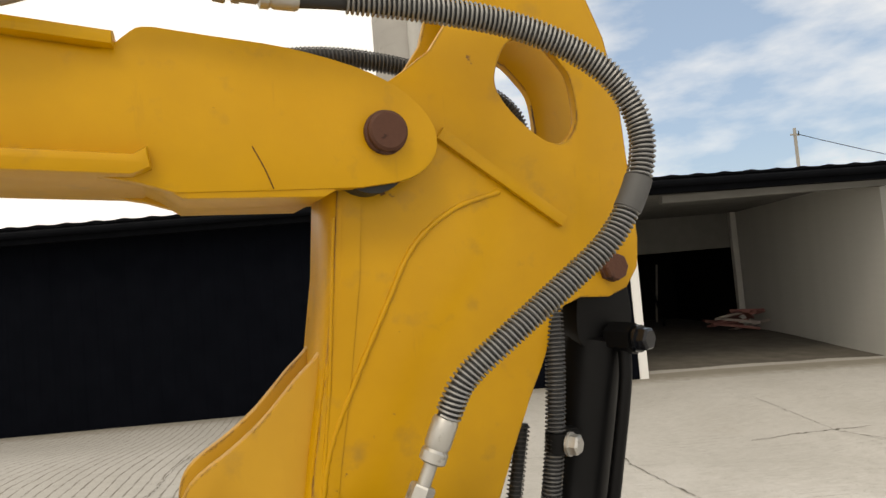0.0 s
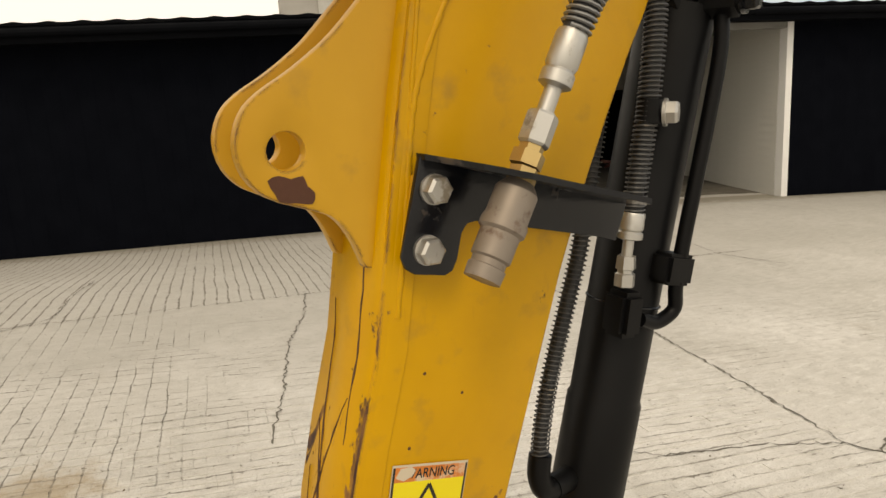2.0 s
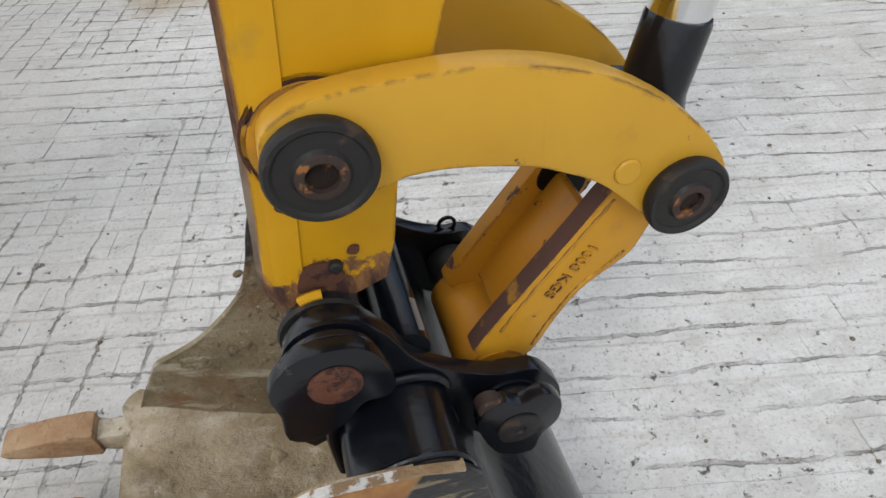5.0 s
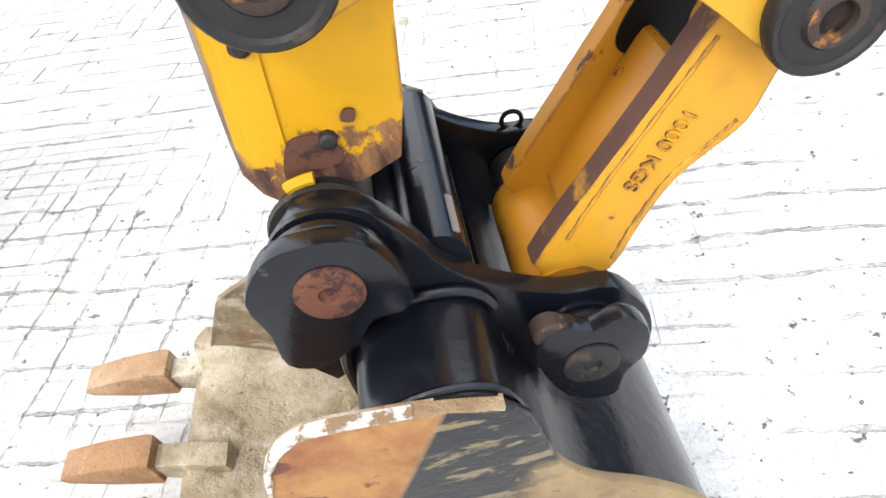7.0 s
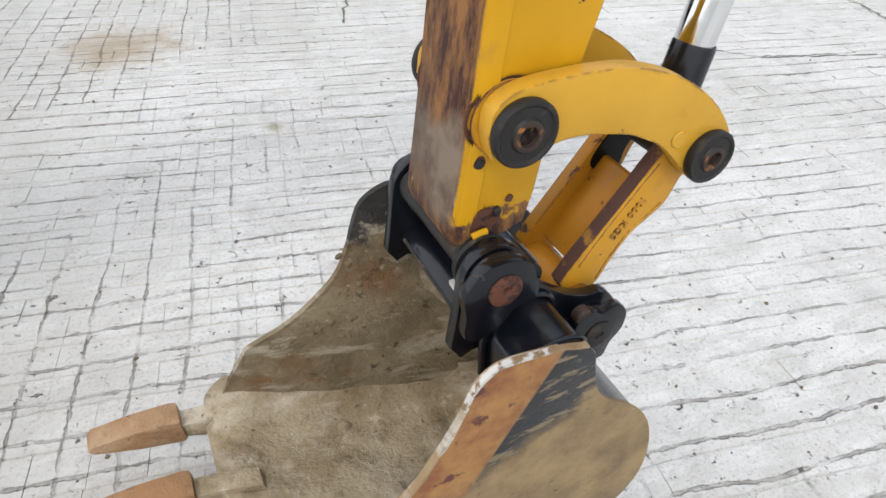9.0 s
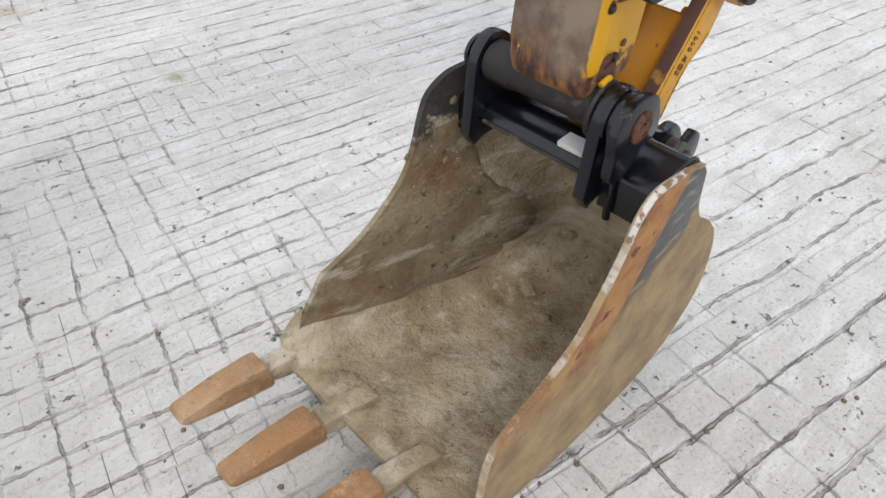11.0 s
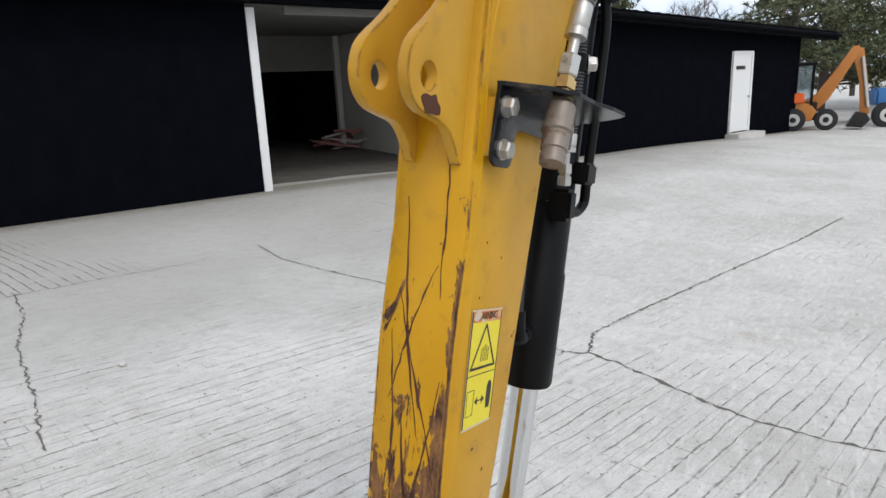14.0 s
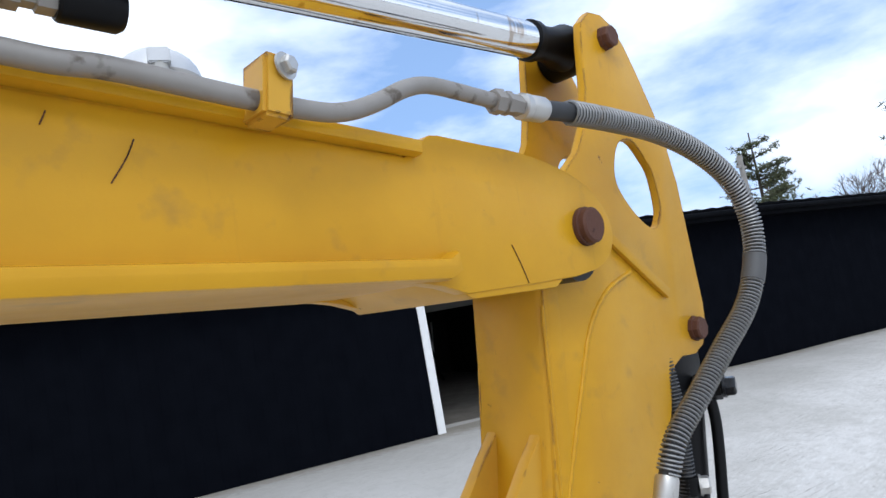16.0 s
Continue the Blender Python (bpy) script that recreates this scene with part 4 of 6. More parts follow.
def tractor():
    m = new("tractor")
    x, y = polar(91.8, 27)
    m.matrix_basis = pose(x, y, ground_z(x, y), 0, 0, -70)
    tagged(m, "blue tractor parked behind the orange backhoe", "tractor")
    part("bonnet", box(bmesh.new(), (-1.1, -0.4, 0.7), (-0.4, 0.4, 1.25), 0.08), BLUE, m)
    part("cab_frame", box(bmesh.new(), (-0.35, -0.65, 1.0), (0.9, 0.65, 1.25), 0.04), PIN_BLACK, m)
    for x0 in (-0.3, 0.8):
        for y0 in (-0.62, 0.55):
            part("cab_post", box(bmesh.new(), (x0, y0, 1.25), (x0 + 0.08, y0 + 0.07, 2.35), 0.01), BLACK, m)
    part("cab_roof", box(bmesh.new(), (-0.45, -0.75, 2.35), (1.0, 0.75, 2.5), 0.05), BLUE, m)
    part("cab_glass", box(bmesh.new(), (-0.2, -0.6, 1.25), (0.8, -0.58, 2.35)), GLASS, m).visible_shadow = False
    wheel(m, 0.4, 0.75, 0.75, -1.0, 0.45)
    wheel(m, -0.85, 0.4, 0.4, -0.8, 0.3)


tractor()

# ---- excavator arm ----
arm = new("excavator_arm")
arm.matrix_basis = pose(0, 0.005, 0, 2.5)
tagged(arm, "yellow mini excavator digging arm with a muddy toothed bucket", "excavator arm")
YM = 0.008  # the arm's middle plane
Y0, Y1 = -0.05, 0.066  # the stick's two sides


def smooth_loop(pts, n=5):
    """A closed Catmull-Rom loop through x, z points."""
    out, c = [], len(pts)
    for i in range(c):
        p = [Vector(pts[(i + k - 1) % c]) for k in range(4)]
        for k in range(n):
            t = k / n
            out.append(tuple(0.5 * (2 * p[1] + (p[2] - p[0]) * t + (2 * p[0] - 5 * p[1] + 4 * p[2] - p[3]) * t * t + (3 * p[1] - p[0] - 3 * p[2] + p[3]) * t ** 3)))
    return out


def soft_path(pts, n=5):
    return [tuple(v) for v in spline(pts, n)]


def hex_bolt(parent, at, axis, r, name="bolt", material=None, washer=1.55):
    at, axis = Vector(at), Vector(axis).normalized()
    bm = lathe(bmesh.new(), at, axis, [(0, r * washer), (r * 0.28, r * washer), (r * 0.28, r * 0.6)], 22)
    lathe(bm, at + axis * r * 0.28, axis, [(0, r * 1.04), (r * 0.75, r * 1.04), (r * 0.95, r * 0.82)], 6)
    return part(name, bm, material or ZINC, parent, smooth=25)


# the stick: two cheek plates with a box between them
REAR = [(0.05, 0.753), (0.085, 0.84), (0.111, 0.924), (0.173, 1.109), (0.235, 1.307), (0.273, 1.428), (0.304, 1.511), (0.335, 1.583), (0.361, 1.639), (0.385, 1.685), (0.402, 1.722), (0.418, 1.748), (0.445, 1.757), (0.487, 1.754), (0.516, 1.764), (0.535, 1.79), (0.539, 1.827), (0.536, 1.864), (0.53, 1.934), (0.523, 2.02), (0.506, 2.09), (0.484, 2.137), (0.454, 2.191), (0.43, 2.23), (0.404, 2.258), (0.378, 2.27), (0.345, 2.268), (0.322, 2.249), (0.315, 2.22), (0.305, 2.15), (0.29, 2.10), (0.262, 2.06), (0.225, 2.032)]
FRONT = [(0.17, 1.995), (0.146, 1.95), (0.141, 1.889), (0.132, 1.805), (0.114, 1.69), (0.099, 1.611), (0.085, 1.523), (0.063, 1.384), (0.04, 1.3), (0.021, 1.22), (-0.006, 1.063), (-0.03, 0.9), (-0.045, 0.8), (-0.062, 0.7), (-0.058, 0.675), (-0.04, 0.66), (0.0, 0.652), (0.028, 0.662), (0.04, 0.7)]
SLOT = smooth_loop([(0.366, 2.075), (0.345, 2.035), (0.352, 2.005), (0.384, 1.972), (0.415, 1.953), (0.44, 1.955), (0.456, 1.98), (0.452, 2.03), (0.436, 2.055), (0.404, 2.082)], 4)
stick = part("stick", prism(bmesh.new(), REAR + FRONT, Y0, Y0 + 0.014, 0.003, holes=[(0, 0, SLOT)]), YELLOW_STICK, arm)
part("far_cheek_plate", prism(bmesh.new(), REAR + FRONT, Y1 - 0.014, Y1, 0.003, holes=[(0, 0, SLOT)]), YELLOW_STICK, stick)
core = [(x - 0.006, z) for x, z in REAR if z < 1.75] + [(0.41, 1.80), (0.40, 1.88), (0.33, 1.925), (0.22, 1.95)] + [(x + 0.0005, z) for x, z in FRONT if 0.66 < z < 1.96]
part("box_section", prism(bmesh.new(), core, Y0 + 0.012, Y1 - 0.012), YELLOW_STICK, stick)
# the folded leading plate with rounded corners
bm = bmesh.new()
lead = [(0.139, 1.9), (0.131, 1.805), (0.113, 1.69), (0.098, 1.611), (0.084, 1.523), (0.062, 1.384), (0.039, 1.3), (0.02, 1.22), (-0.007, 1.063), (-0.031, 0.9), (-0.046, 0.8), (-0.0625, 0.7), (-0.0655, 0.676), (-0.06, 0.658), (-0.05, 0.646)]
prev = None
for x, z in lead:
    ring = []
    for dy, dx in ((Y0 - 0.0015, 0.03), (Y0 - 0.0015, 0.012), (Y0 + 0.002, 0.004), (Y0 + 0.009, -0.0035), (Y1 - 0.009, -0.0035), (Y1 - 0.002, 0.004), (Y1 + 0.0015, 0.012), (Y1 + 0.0015, 0.03)):
        ring.append(bm.verts.new((x + dx, dy, z)))
    if prev:
        for a, b, c, d in zip(prev, prev[1:], ring[1:], ring):
            bm.faces.new((a, b, c, d))
    else:
        bm.faces.new(ring)
    prev = ring
bm.faces.new(prev[::-1])
part("leading_plate", bm, YELLOW_STICK, stick, "scraped leading plate, rusty and mud-stained towards its foot", smooth=50)


# long scrapes crossing the leading plate
def front_x(z):
    for (x0, z0), (x1, z1) in zip(lead, lead[1:]):
        if z1 <= z <= z0:
            return x0 + (x1 - x0) * (z0 - z) / (z0 - z1)
    return lead[-1][0]


for k, (ya, za, yb, zb) in enumerate(((-0.03, 1.46, 0.02, 1.22), (0.04, 1.42, -0.01, 1.12), (-0.02, 1.34, 0.045, 1.16), (0.03, 1.30, -0.035, 1.06), (-0.038, 1.2, 0.01, 0.98), (0.048, 1.25, 0.02, 1.0), (-0.012, 1.48, -0.03, 1.3), (0.02, 1.15, -0.02, 0.95), (0.05, 1.5, 0.046, 1.3), (-0.036, 1.44, -0.04, 1.18))[1:8]):
    rng = random.Random(k)
    bm = bmesh.new()
    prev = None
    for i in range(15):
        f = i / 14
        z = za + (zb - za) * f
        y = ya + (yb - ya) * f + 0.006 * math.sin(f * 3.1 + k) + rng.uniform(-0.001, 0.001)
        wide = 0.0011 * math.sin(math.pi * (0.04 + 0.92 * f)) * rng.uniform(0.3, 1.9) + 0.0002
        xx = front_x(z) - 0.0035
        ring = [bm.verts.new((xx - d, y + e, z)) for d, e in ((0.0006, -wide), (0.0006, wide), (-0.001, wide), (-0.001, -wide))]
        if prev:
            for q in range(4):
                bm.faces.new((prev[q], prev[(q + 1) % 4], ring[(q + 1) % 4], ring[q]))
        else:
            bm.faces.new(ring)
        prev = ring
    bm.faces.new(prev[::-1])
    part("scrape", bm, RUST, stick, smooth=0)


def weld(parent, pts, r=0.004, name="weld_bead", material=None):
    """A lumpy bead along points."""
    path = spline(pts, 10)
    bm = bmesh.new()
    rings = []
    for i, c in enumerate(path):
        d = (path[min(i + 1, len(path) - 1)] - path[max(i - 1, 0)]).normalized()
        n = d.cross(Vector((0, 1, 0))).normalized()
        s = d.cross(n)
        k = r * (1 + 0.18 * math.sin(i * 1.9))
        rings.append([bm.verts.new(c + (n * math.cos(a) + s * math.sin(a)) * k) for a in np.linspace(0, 2 * math.pi, 9)[:-1]])
    for p, q in zip(rings, rings[1:]):
        for i in range(8):
            bm.faces.new((p[i], p[(i + 1) % 8], q[(i + 1) % 8], q[i]))
    bm.faces.new(rings[0][::-1])
    bm.faces.new(rings[-1])
    return part(name, bm, material or YELLOW, parent, smooth=60)


weld(stick, [(0.339, Y0, 1.893), (0.276, Y0, 1.873), (0.225, Y0, 1.833), (0.187, Y0, 1.766), (0.15, Y0, 1.695), (0.12, Y0, 1.632), (0.108, Y0, 1.586), (0.1, Y0, 1.52), (0.085, Y0, 1.42)], 0.0033)
weld(stick, [(0.136, Y0, 1.87), (0.121, Y0, 1.7), (0.108, Y0, 1.6)], 0.0022)
# the raised stiffening bar on each cheek
for y, s in ((Y0, -1), (Y1, 1)):
    a, b = Vector((0.265, 0, 1.962)), Vector((0.424, 0, 1.853))
    n = Vector((0.0, 0, 0.0))
    d = (b - a).normalized()
    w = Vector((d.z, 0, -d.x)) * 0.0075
    out = [(p.x, p.z) for p in (a + w, b + w, b - w, a - w)]
    part("stiffening_bar", prism(bmesh.new(), out, y, y + s * 0.008, 0.0025), YELLOW, stick)

# lugs on the leading side
EAR = soft_path([(0.131, 1.76), (0.118, 1.728), (0.087, 1.698), (0.051, 1.661), (0.017, 1.635), (-0.012, 1.617), (-0.028, 1.601), (-0.0355, 1.577), (-0.030, 1.553), (-0.0135, 1.535), (0.013, 1.524), (0.038, 1.514), (0.054, 1.494), (0.066, 1.465)], 3) + [(0.085, 1.46), (0.16, 1.75)]
for y, tone in ((-0.034, "near"), (0.034, "far")):
    part("lug", prism(bmesh.new(), EAR, y, y + 0.016, 0.003, holes=[(0.0045, 1.571, 0.0155)]), YELLOW_WORN, stick, "worn yellow lug with a pin hole")
part("rubbed_patch", prism(bmesh.new(), smooth_loop([(-0.013, 1.549), (-0.004, 1.5525), (0.006, 1.549), (0.016, 1.5505), (0.019, 1.542), (0.025, 1.536), (0.022, 1.527), (0.01, 1.529), (-0.004, 1.531), (-0.008, 1.538)], 2), -0.0348, -0.034), RUST, stick, "rusty worn patch on the lug")

# pins
def pin_head(parent, x, z, y, r, out=0.016, name="pin", material=None):
    bm = lathe(bmesh.new(), (x, y, z), (0, -1, 0), [(0, r * 1.1), (out * 0.35, r * 1.1), (out * 0.4, r), (out * 0.85, r), (out, r * 0.86)], 8 if r < 0.02 else 28)
    return part(name, bm, material or RUST, parent, "rust-brown pivot pin head", smooth=30)


# boom with fork plates
BY0, BY1 = -0.09, 0.106
boom = part("boom", prism(bmesh.new(), [(-0.9, 2.15), (-0.4, 2.06), (-0.078, 2.028)] + soft_path([(-0.062, 2.036), (-0.045, 2.05), (-0.03, 2.052)], 3) + soft_path([(0.02, 2.047), (0.09, 2.04), (0.16, 2.024), (0.206, 2.004), (0.236, 1.978), (0.248, 1.95), (0.24, 1.924), (0.212, 1.905), (0.16, 1.897)], 3) + [(0.08, 1.896), (-0.02, 1.896), (-0.05, 1.906), (-0.09, 1.914), (-0.4, 1.936), (-0.9, 1.975)], BY0, BY0 + 0.02, 0.003), YELLOW, arm)
part("far_fork_plate", prism(bmesh.new(), [(-0.9, 2.15), (-0.4, 2.06), (-0.078, 2.028)] + soft_path([(-0.062, 2.036), (-0.045, 2.05), (-0.03, 2.052)], 3) + soft_path([(0.02, 2.047), (0.09, 2.04), (0.16, 2.024), (0.206, 2.004), (0.236, 1.978), (0.248, 1.95), (0.24, 1.924), (0.212, 1.905), (0.16, 1.897)], 3) + [(0.08, 1.896), (-0.02, 1.896), (-0.05, 1.906), (-0.09, 1.914), (-0.4, 1.936), (-0.9, 1.975)], BY1 - 0.02, BY1, 0.003), YELLOW, boom)
# box beam, cranked down to its foot out of view
AX = [(0.12, 1.96), (-0.05, 1.972), (-0.4, 2.0), (-0.9, 2.06), (-1.5, 2.02), (-2.1, 1.6), (-2.6, 0.9), (-2.85, 0.1)]
HALF = [0.052, 0.058, 0.066, 0.10, 0.13, 0.13, 0.11, 0.12]


def beam(offset_low, offset_high, y0, y1, name, material, bevel=0.003, stop=None):
    """A strip of the beam between two heights, given as shares of its half depth."""
    top, low = [], []
    pts = AX if stop is None else [(stop, 1.973 + 0.08 * (-0.05 - stop))] + [p for p in AX if p[0] < stop]
    hs = HALF[len(HALF) - len(pts):]
    for i, (x, z) in enumerate(pts):
        a, b = pts[max(i - 1, 0)], pts[min(i + 1, len(pts) - 1)]
        d = Vector((b[0] - a[0], b[1] - a[1])).normalized()
        n = Vector((d.y, -d.x))
        n = -n if n.y < 0 else n
        top.append((x + n.x * offset_high(hs[i]), z + n.y * offset_high(hs[i])))
        low.append((x + n.x * offset_low(hs[i]), z + n.y * offset_low(hs[i])))
    return part(name, prism(bmesh.new(), top + low[::-1], y0, y1, bevel), material, boom)


beam(lambda h: -h + 0.004, lambda h: h, BY0 + 0.003, BY1 - 0.003, "beam_web", YELLOW, 0.0)
beam(lambda h: h - 0.004, lambda h: h + 0.010, BY0 - 0.014, BY1 + 0.014, "top_flange", YELLOW, 0.006, -0.068)
beam(lambda h: -h - 0.003, lambda h: -h + 0.017, BY0 - 0.018, BY1 + 0.018, "bottom_flange", YELLOW, 0.006, -0.045)
part("nose_plate", prism(bmesh.new(), [(-0.06, 1.918), (-0.036, 1.906), (-0.014, 1.8905), (0.12, 1.8885), (0.135, 1.896), (0.1, 1.908), (-0.05, 1.925)], BY0 + 0.002, BY1 - 0.002, 0.003), YELLOW, boom)
pin_head(boom, 0.188, 1.954, BY0, 0.0212)
part("pivot_boss", rod(bmesh.new(), (0.174, BY0 + 0.005, 1.932), (0.174, Y0 + 0.01, 1.932), 0.041, seg=32), PIN_BLACK, boom)
part("pivot_boss", rod(bmesh.new(), (0.193, Y1 - 0.01, 1.952), (0.193, BY1 - 0.005, 1.952), 0.038, seg=28), PIN_BLACK, boom)
pin_head(stick, 0.492, 1.792, Y0, 0.0175)
pin_head(stick, 0.375, 2.232, Y0, 0.0165)
for pts in ([(0.052, BY0 - 0.0006, 1.94), (0.063, BY0 - 0.0006, 1.917), (0.07, BY0 - 0.0006, 1.898)], [(-0.362, BY0 - 0.0006, 2.046), (-0.366, BY0 - 0.0006, 2.037)], [(-0.312, BY0 - 0.0006, 2.031), (-0.318, BY0 - 0.0006, 2.018), (-0.329, BY0 - 0.0006, 2.001)],):
    weld(boom, pts, 0.0005, "scratch", RUST)

# slew post that carries the boom's foot, behind the view
part("boom_foot", prism(bmesh.new(), [(-3.1, -0.25), (-2.6, -0.25), (-2.7, 0.25), (-2.95, 0.3)], -0.12, 0.14, 0.01), BLACK, boom)

# ---- cylinders ----
cyl = part("bucket_cylinder", lathe(bmesh.new(), (0.492, 0.0, 1.70), Vector((0.345, 0.0, 1.045)) - Vector((0.492, 0.0, 1.70)), [(0, 0.03), (0.006, 0.043), (0.47, 0.043), (0.475, 0.0455), (0.665, 0.0455), (0.671, 0.042)], 36), BLACK, arm, smooth=40)
part("eye_block", prism(bmesh.new(), smooth_loop([(0.45, 1.70), (0.455, 1.77), (0.48, 1.825), (0.515, 1.81), (0.535, 1.75), (0.53, 1.70), (0.49, 1.68)], 4), -0.03, 0.04, 0.004), BLACK, cyl)
part("piston_rod", rod(bmesh.new(), (0.346, 0.0, 1.05), (0.272, 0.004, 0.735), 0.0245, seg=32), CHROME, cyl, "chromed piston rod streaked with oil and rust")
part("rod_eye", lathe(bmesh.new(), (0.289, 0.002, 0.805), Vector((-0.021, 0, -0.09)), [(0, 0.0252), (0.004, 0.0268), (0.06, 0.0275), (0.085, 0.034), (0.12, 0.034)], 24), BLACK_WORN, cyl, "black rod end with chipped paint")
part("rod_boss", rod(bmesh.new(), (0.265, -0.045, 0.7), (0.265, 0.06, 0.7), 0.038, seg=28, bevel=0.003), BLACK_WORN, cyl)
# top port block and rigid pipe down the barrel
part("port_block", rod(bmesh.new(), (0.497, -0.03, 1.70), (0.51, -0.072, 1.70), 0.02, seg=6, bevel=0.003), BLACK, cyl)
hex_bolt(cyl, (0.51, -0.072, 1.70), (0.35, -1, 0), 0.0145, "port_bolt", BLACK_WORN, 1.2)
pipe = [(0.505, -0.05, 1.69), (0.496, -0.057, 1.64), (0.474, -0.058, 1.54), (0.452, -0.057, 1.44), (0.443, -0.056, 1.385), (0.445, -0.053, 1.355), (0.42, -0.05, 1.343), (0.392, -0.05, 1.352)]
part("rigid_pipe", tube(bmesh.new(), spline(pipe, 8), 0.0085, 12), BLACK, cyl)
part("pipe_clip", box(bmesh.new(), (-0.024, -0.018, -0.018), (0.02, 0.03, 0.018), 0.004, Matrix.Translation((0.44, -0.05, 1.405)) @ Euler((0, radians(12), 0)).to_matrix().to_4x4()), BLACK, cyl)
part("elbow", box(bmesh.new(), (-0.015, -0.017, -0.03), (0.017, 0.02, 0.022), 0.006, Matrix.Translation((0.368, -0.047, 1.368)) @ Euler((0, radians(8), 0)).to_matrix().to_4x4()), BLACK, cyl)
part("barrel_band", lathe(bmesh.new(), (0.4165, 0.0, 1.36), Vector((-0.224, 0, -1)), [(0, 0.0432), (0.001, 0.045), (0.003, 0.045), (0.004, 0.0432)], 36), BLACK_WORN, cyl)
part("lower_port", rod(bmesh.new(), (0.33, -0.005, 1.15), (0.288, -0.016, 1.155), 0.015, seg=14, bevel=0.003), BLACK, cyl)
# arm cylinder above the boom
ac = part("arm_cylinder", rod(bmesh.new(), (-0.75, YM, 2.215), (-0.5, YM, 2.222), 0.05, seg=28, bevel=0.004), BLACK, arm)
part("piston_rod", rod(bmesh.new(), (-0.55, YM, 2.22), (0.285, YM, 2.236), 0.0255, seg=32), CHROME, ac)
part("rod_collar", lathe(bmesh.new(), (0.27, YM, 2.236), (1, 0, 0.01), [(0, 0.029), (0.012, 0.029), (0.014, 0.024), (0.055, 0.026), (0.075, 0.034), (0.1, 0.034)], 24), BLACK, ac)
part("rod_boss", rod(bmesh.new(), (0.375, Y0 + 0.016, 2.232), (0.375, Y1 - 0.016, 2.232), 0.033, seg=28, bevel=0.003), BLACK, ac)

# ---- hoses and pipes ----
def spring(parent, pts, r, pitch, wire_r, material, name="spring_guard"):
    path = spline(pts, 14)
    length = [0.0]
    for a, b in zip(path, path[1:]):
        length.append(length[-1] + (b - a).length)
    turns = length[-1] / pitch
    n = int(turns * 11)
    last = None
    out = []
    j = 0
    for i in range(n + 1):
        s = length[-1] * i / n
        while j < len(length) - 2 and length[j + 1] < s:
            j += 1
        f = (s - length[j]) / max(1e-6, length[j + 1] - length[j])
        c = path[j].lerp(path[j + 1], f)
        d = (path[j + 1] - path[j]).normalized()
        u = (last - d * last.dot(d)).normalized() if last else d.orthogonal().normalized()
        last = u
        a = 2 * math.pi * turns * i / n
        out.append(c + (u * math.cos(a) + d.cross(u) * math.sin(a)) * r)
    return part(name, tube(bmesh.new(), out, wire_r, 4), material, parent, smooth=70)


HOSE = [(0.098, -0.122, 2.078), (0.145, -0.123, 2.079), (0.22, -0.13, 2.074), (0.305, -0.141, 2.062), (0.37, -0.155, 2.038), (0.42, -0.168, 2.003), (0.445, -0.176, 1.96), (0.448, -0.179, 1.918), (0.432, -0.178, 1.871), (0.402, -0.17, 1.824), (0.35, -0.155, 1.779), (0.29, -0.143, 1.733), (0.243, -0.13, 1.693), (0.219, -0.121, 1.646)]
hose = part("breaker_hose", tube(bmesh.new(), spline(HOSE, 10), 0.0108, 14), RUBBER, arm, "black hydraulic hose inside a grey spring guard", smooth=60)
spring(hose, HOSE[1:-1] + [(0.224, -0.123, 1.657)], 0.0133, 0.0051, 0.00148, SPRING)
part("hose_tape", tube(bmesh.new(), spline(HOSE, 10)[76:84], 0.015, 14), TAPE, hose, "pale tape wrapped round the hose")


def fitting(parent, a, b, prof, material, name, seg=20):
    a, b = Vector(a), Vector(b)
    ln = (b - a).length
    return part(name, lathe(bmesh.new(), a, b - a, [(d * ln, r) for d, r in prof], seg), material, parent, smooth=30)


def crimp(parent, a, b, name="crimp_sleeve"):
    return fitting(parent, a, b, [(0, 0.0125), (0.08, 0.0138), (0.6, 0.0138), (0.68, 0.0122), (0.74, 0.0142), (0.95, 0.0142), (1, 0.010)], ZINC, name)


crimp(hose, (0.223, -0.122, 1.655), (0.2035, -0.1205, 1.612))
fitting(hose, (0.2035, -0.1205, 1.612), (0.194, -0.1203, 1.592), [(0, 0.0072), (1, 0.0072)], ZINC, "hose_tail")
fitting(hose, (0.194, -0.1203, 1.592), (0.1815, -0.1205, 1.567), [(0, 0.012), (0.08, 0.0135), (0.92, 0.0135), (1, 0.012)], ZINC, "hex_nut", 6)
fitting(hose, (0.1815, -0.1205, 1.567), (0.173, -0.121, 1.551), [(0, 0.0105), (0.3, 0.0105), (0.35, 0.014), (1, 0.014)], BRASS, "brass_adaptor", 6)
fitting(hose, (0.173, -0.121, 1.549), (0.1665, -0.122, 1.536), [(0, 0.0125), (1, 0.0125)], BRASS, "brass_adaptor", 6)
fitting(hose, (0.1675, -0.122, 1.538), (0.122, -0.130, 1.466), [(0, 0.012), (0.06, 0.016), (0.1, 0.0182), (0.36, 0.0182), (0.42, 0.0198), (0.5, 0.0198), (0.53, 0.0168), (0.78, 0.0168), (0.8, 0.0145), (0.86, 0.0145), (0.87, 0.016), (1, 0.0155)], COUPLING, "quick_coupling", 26)
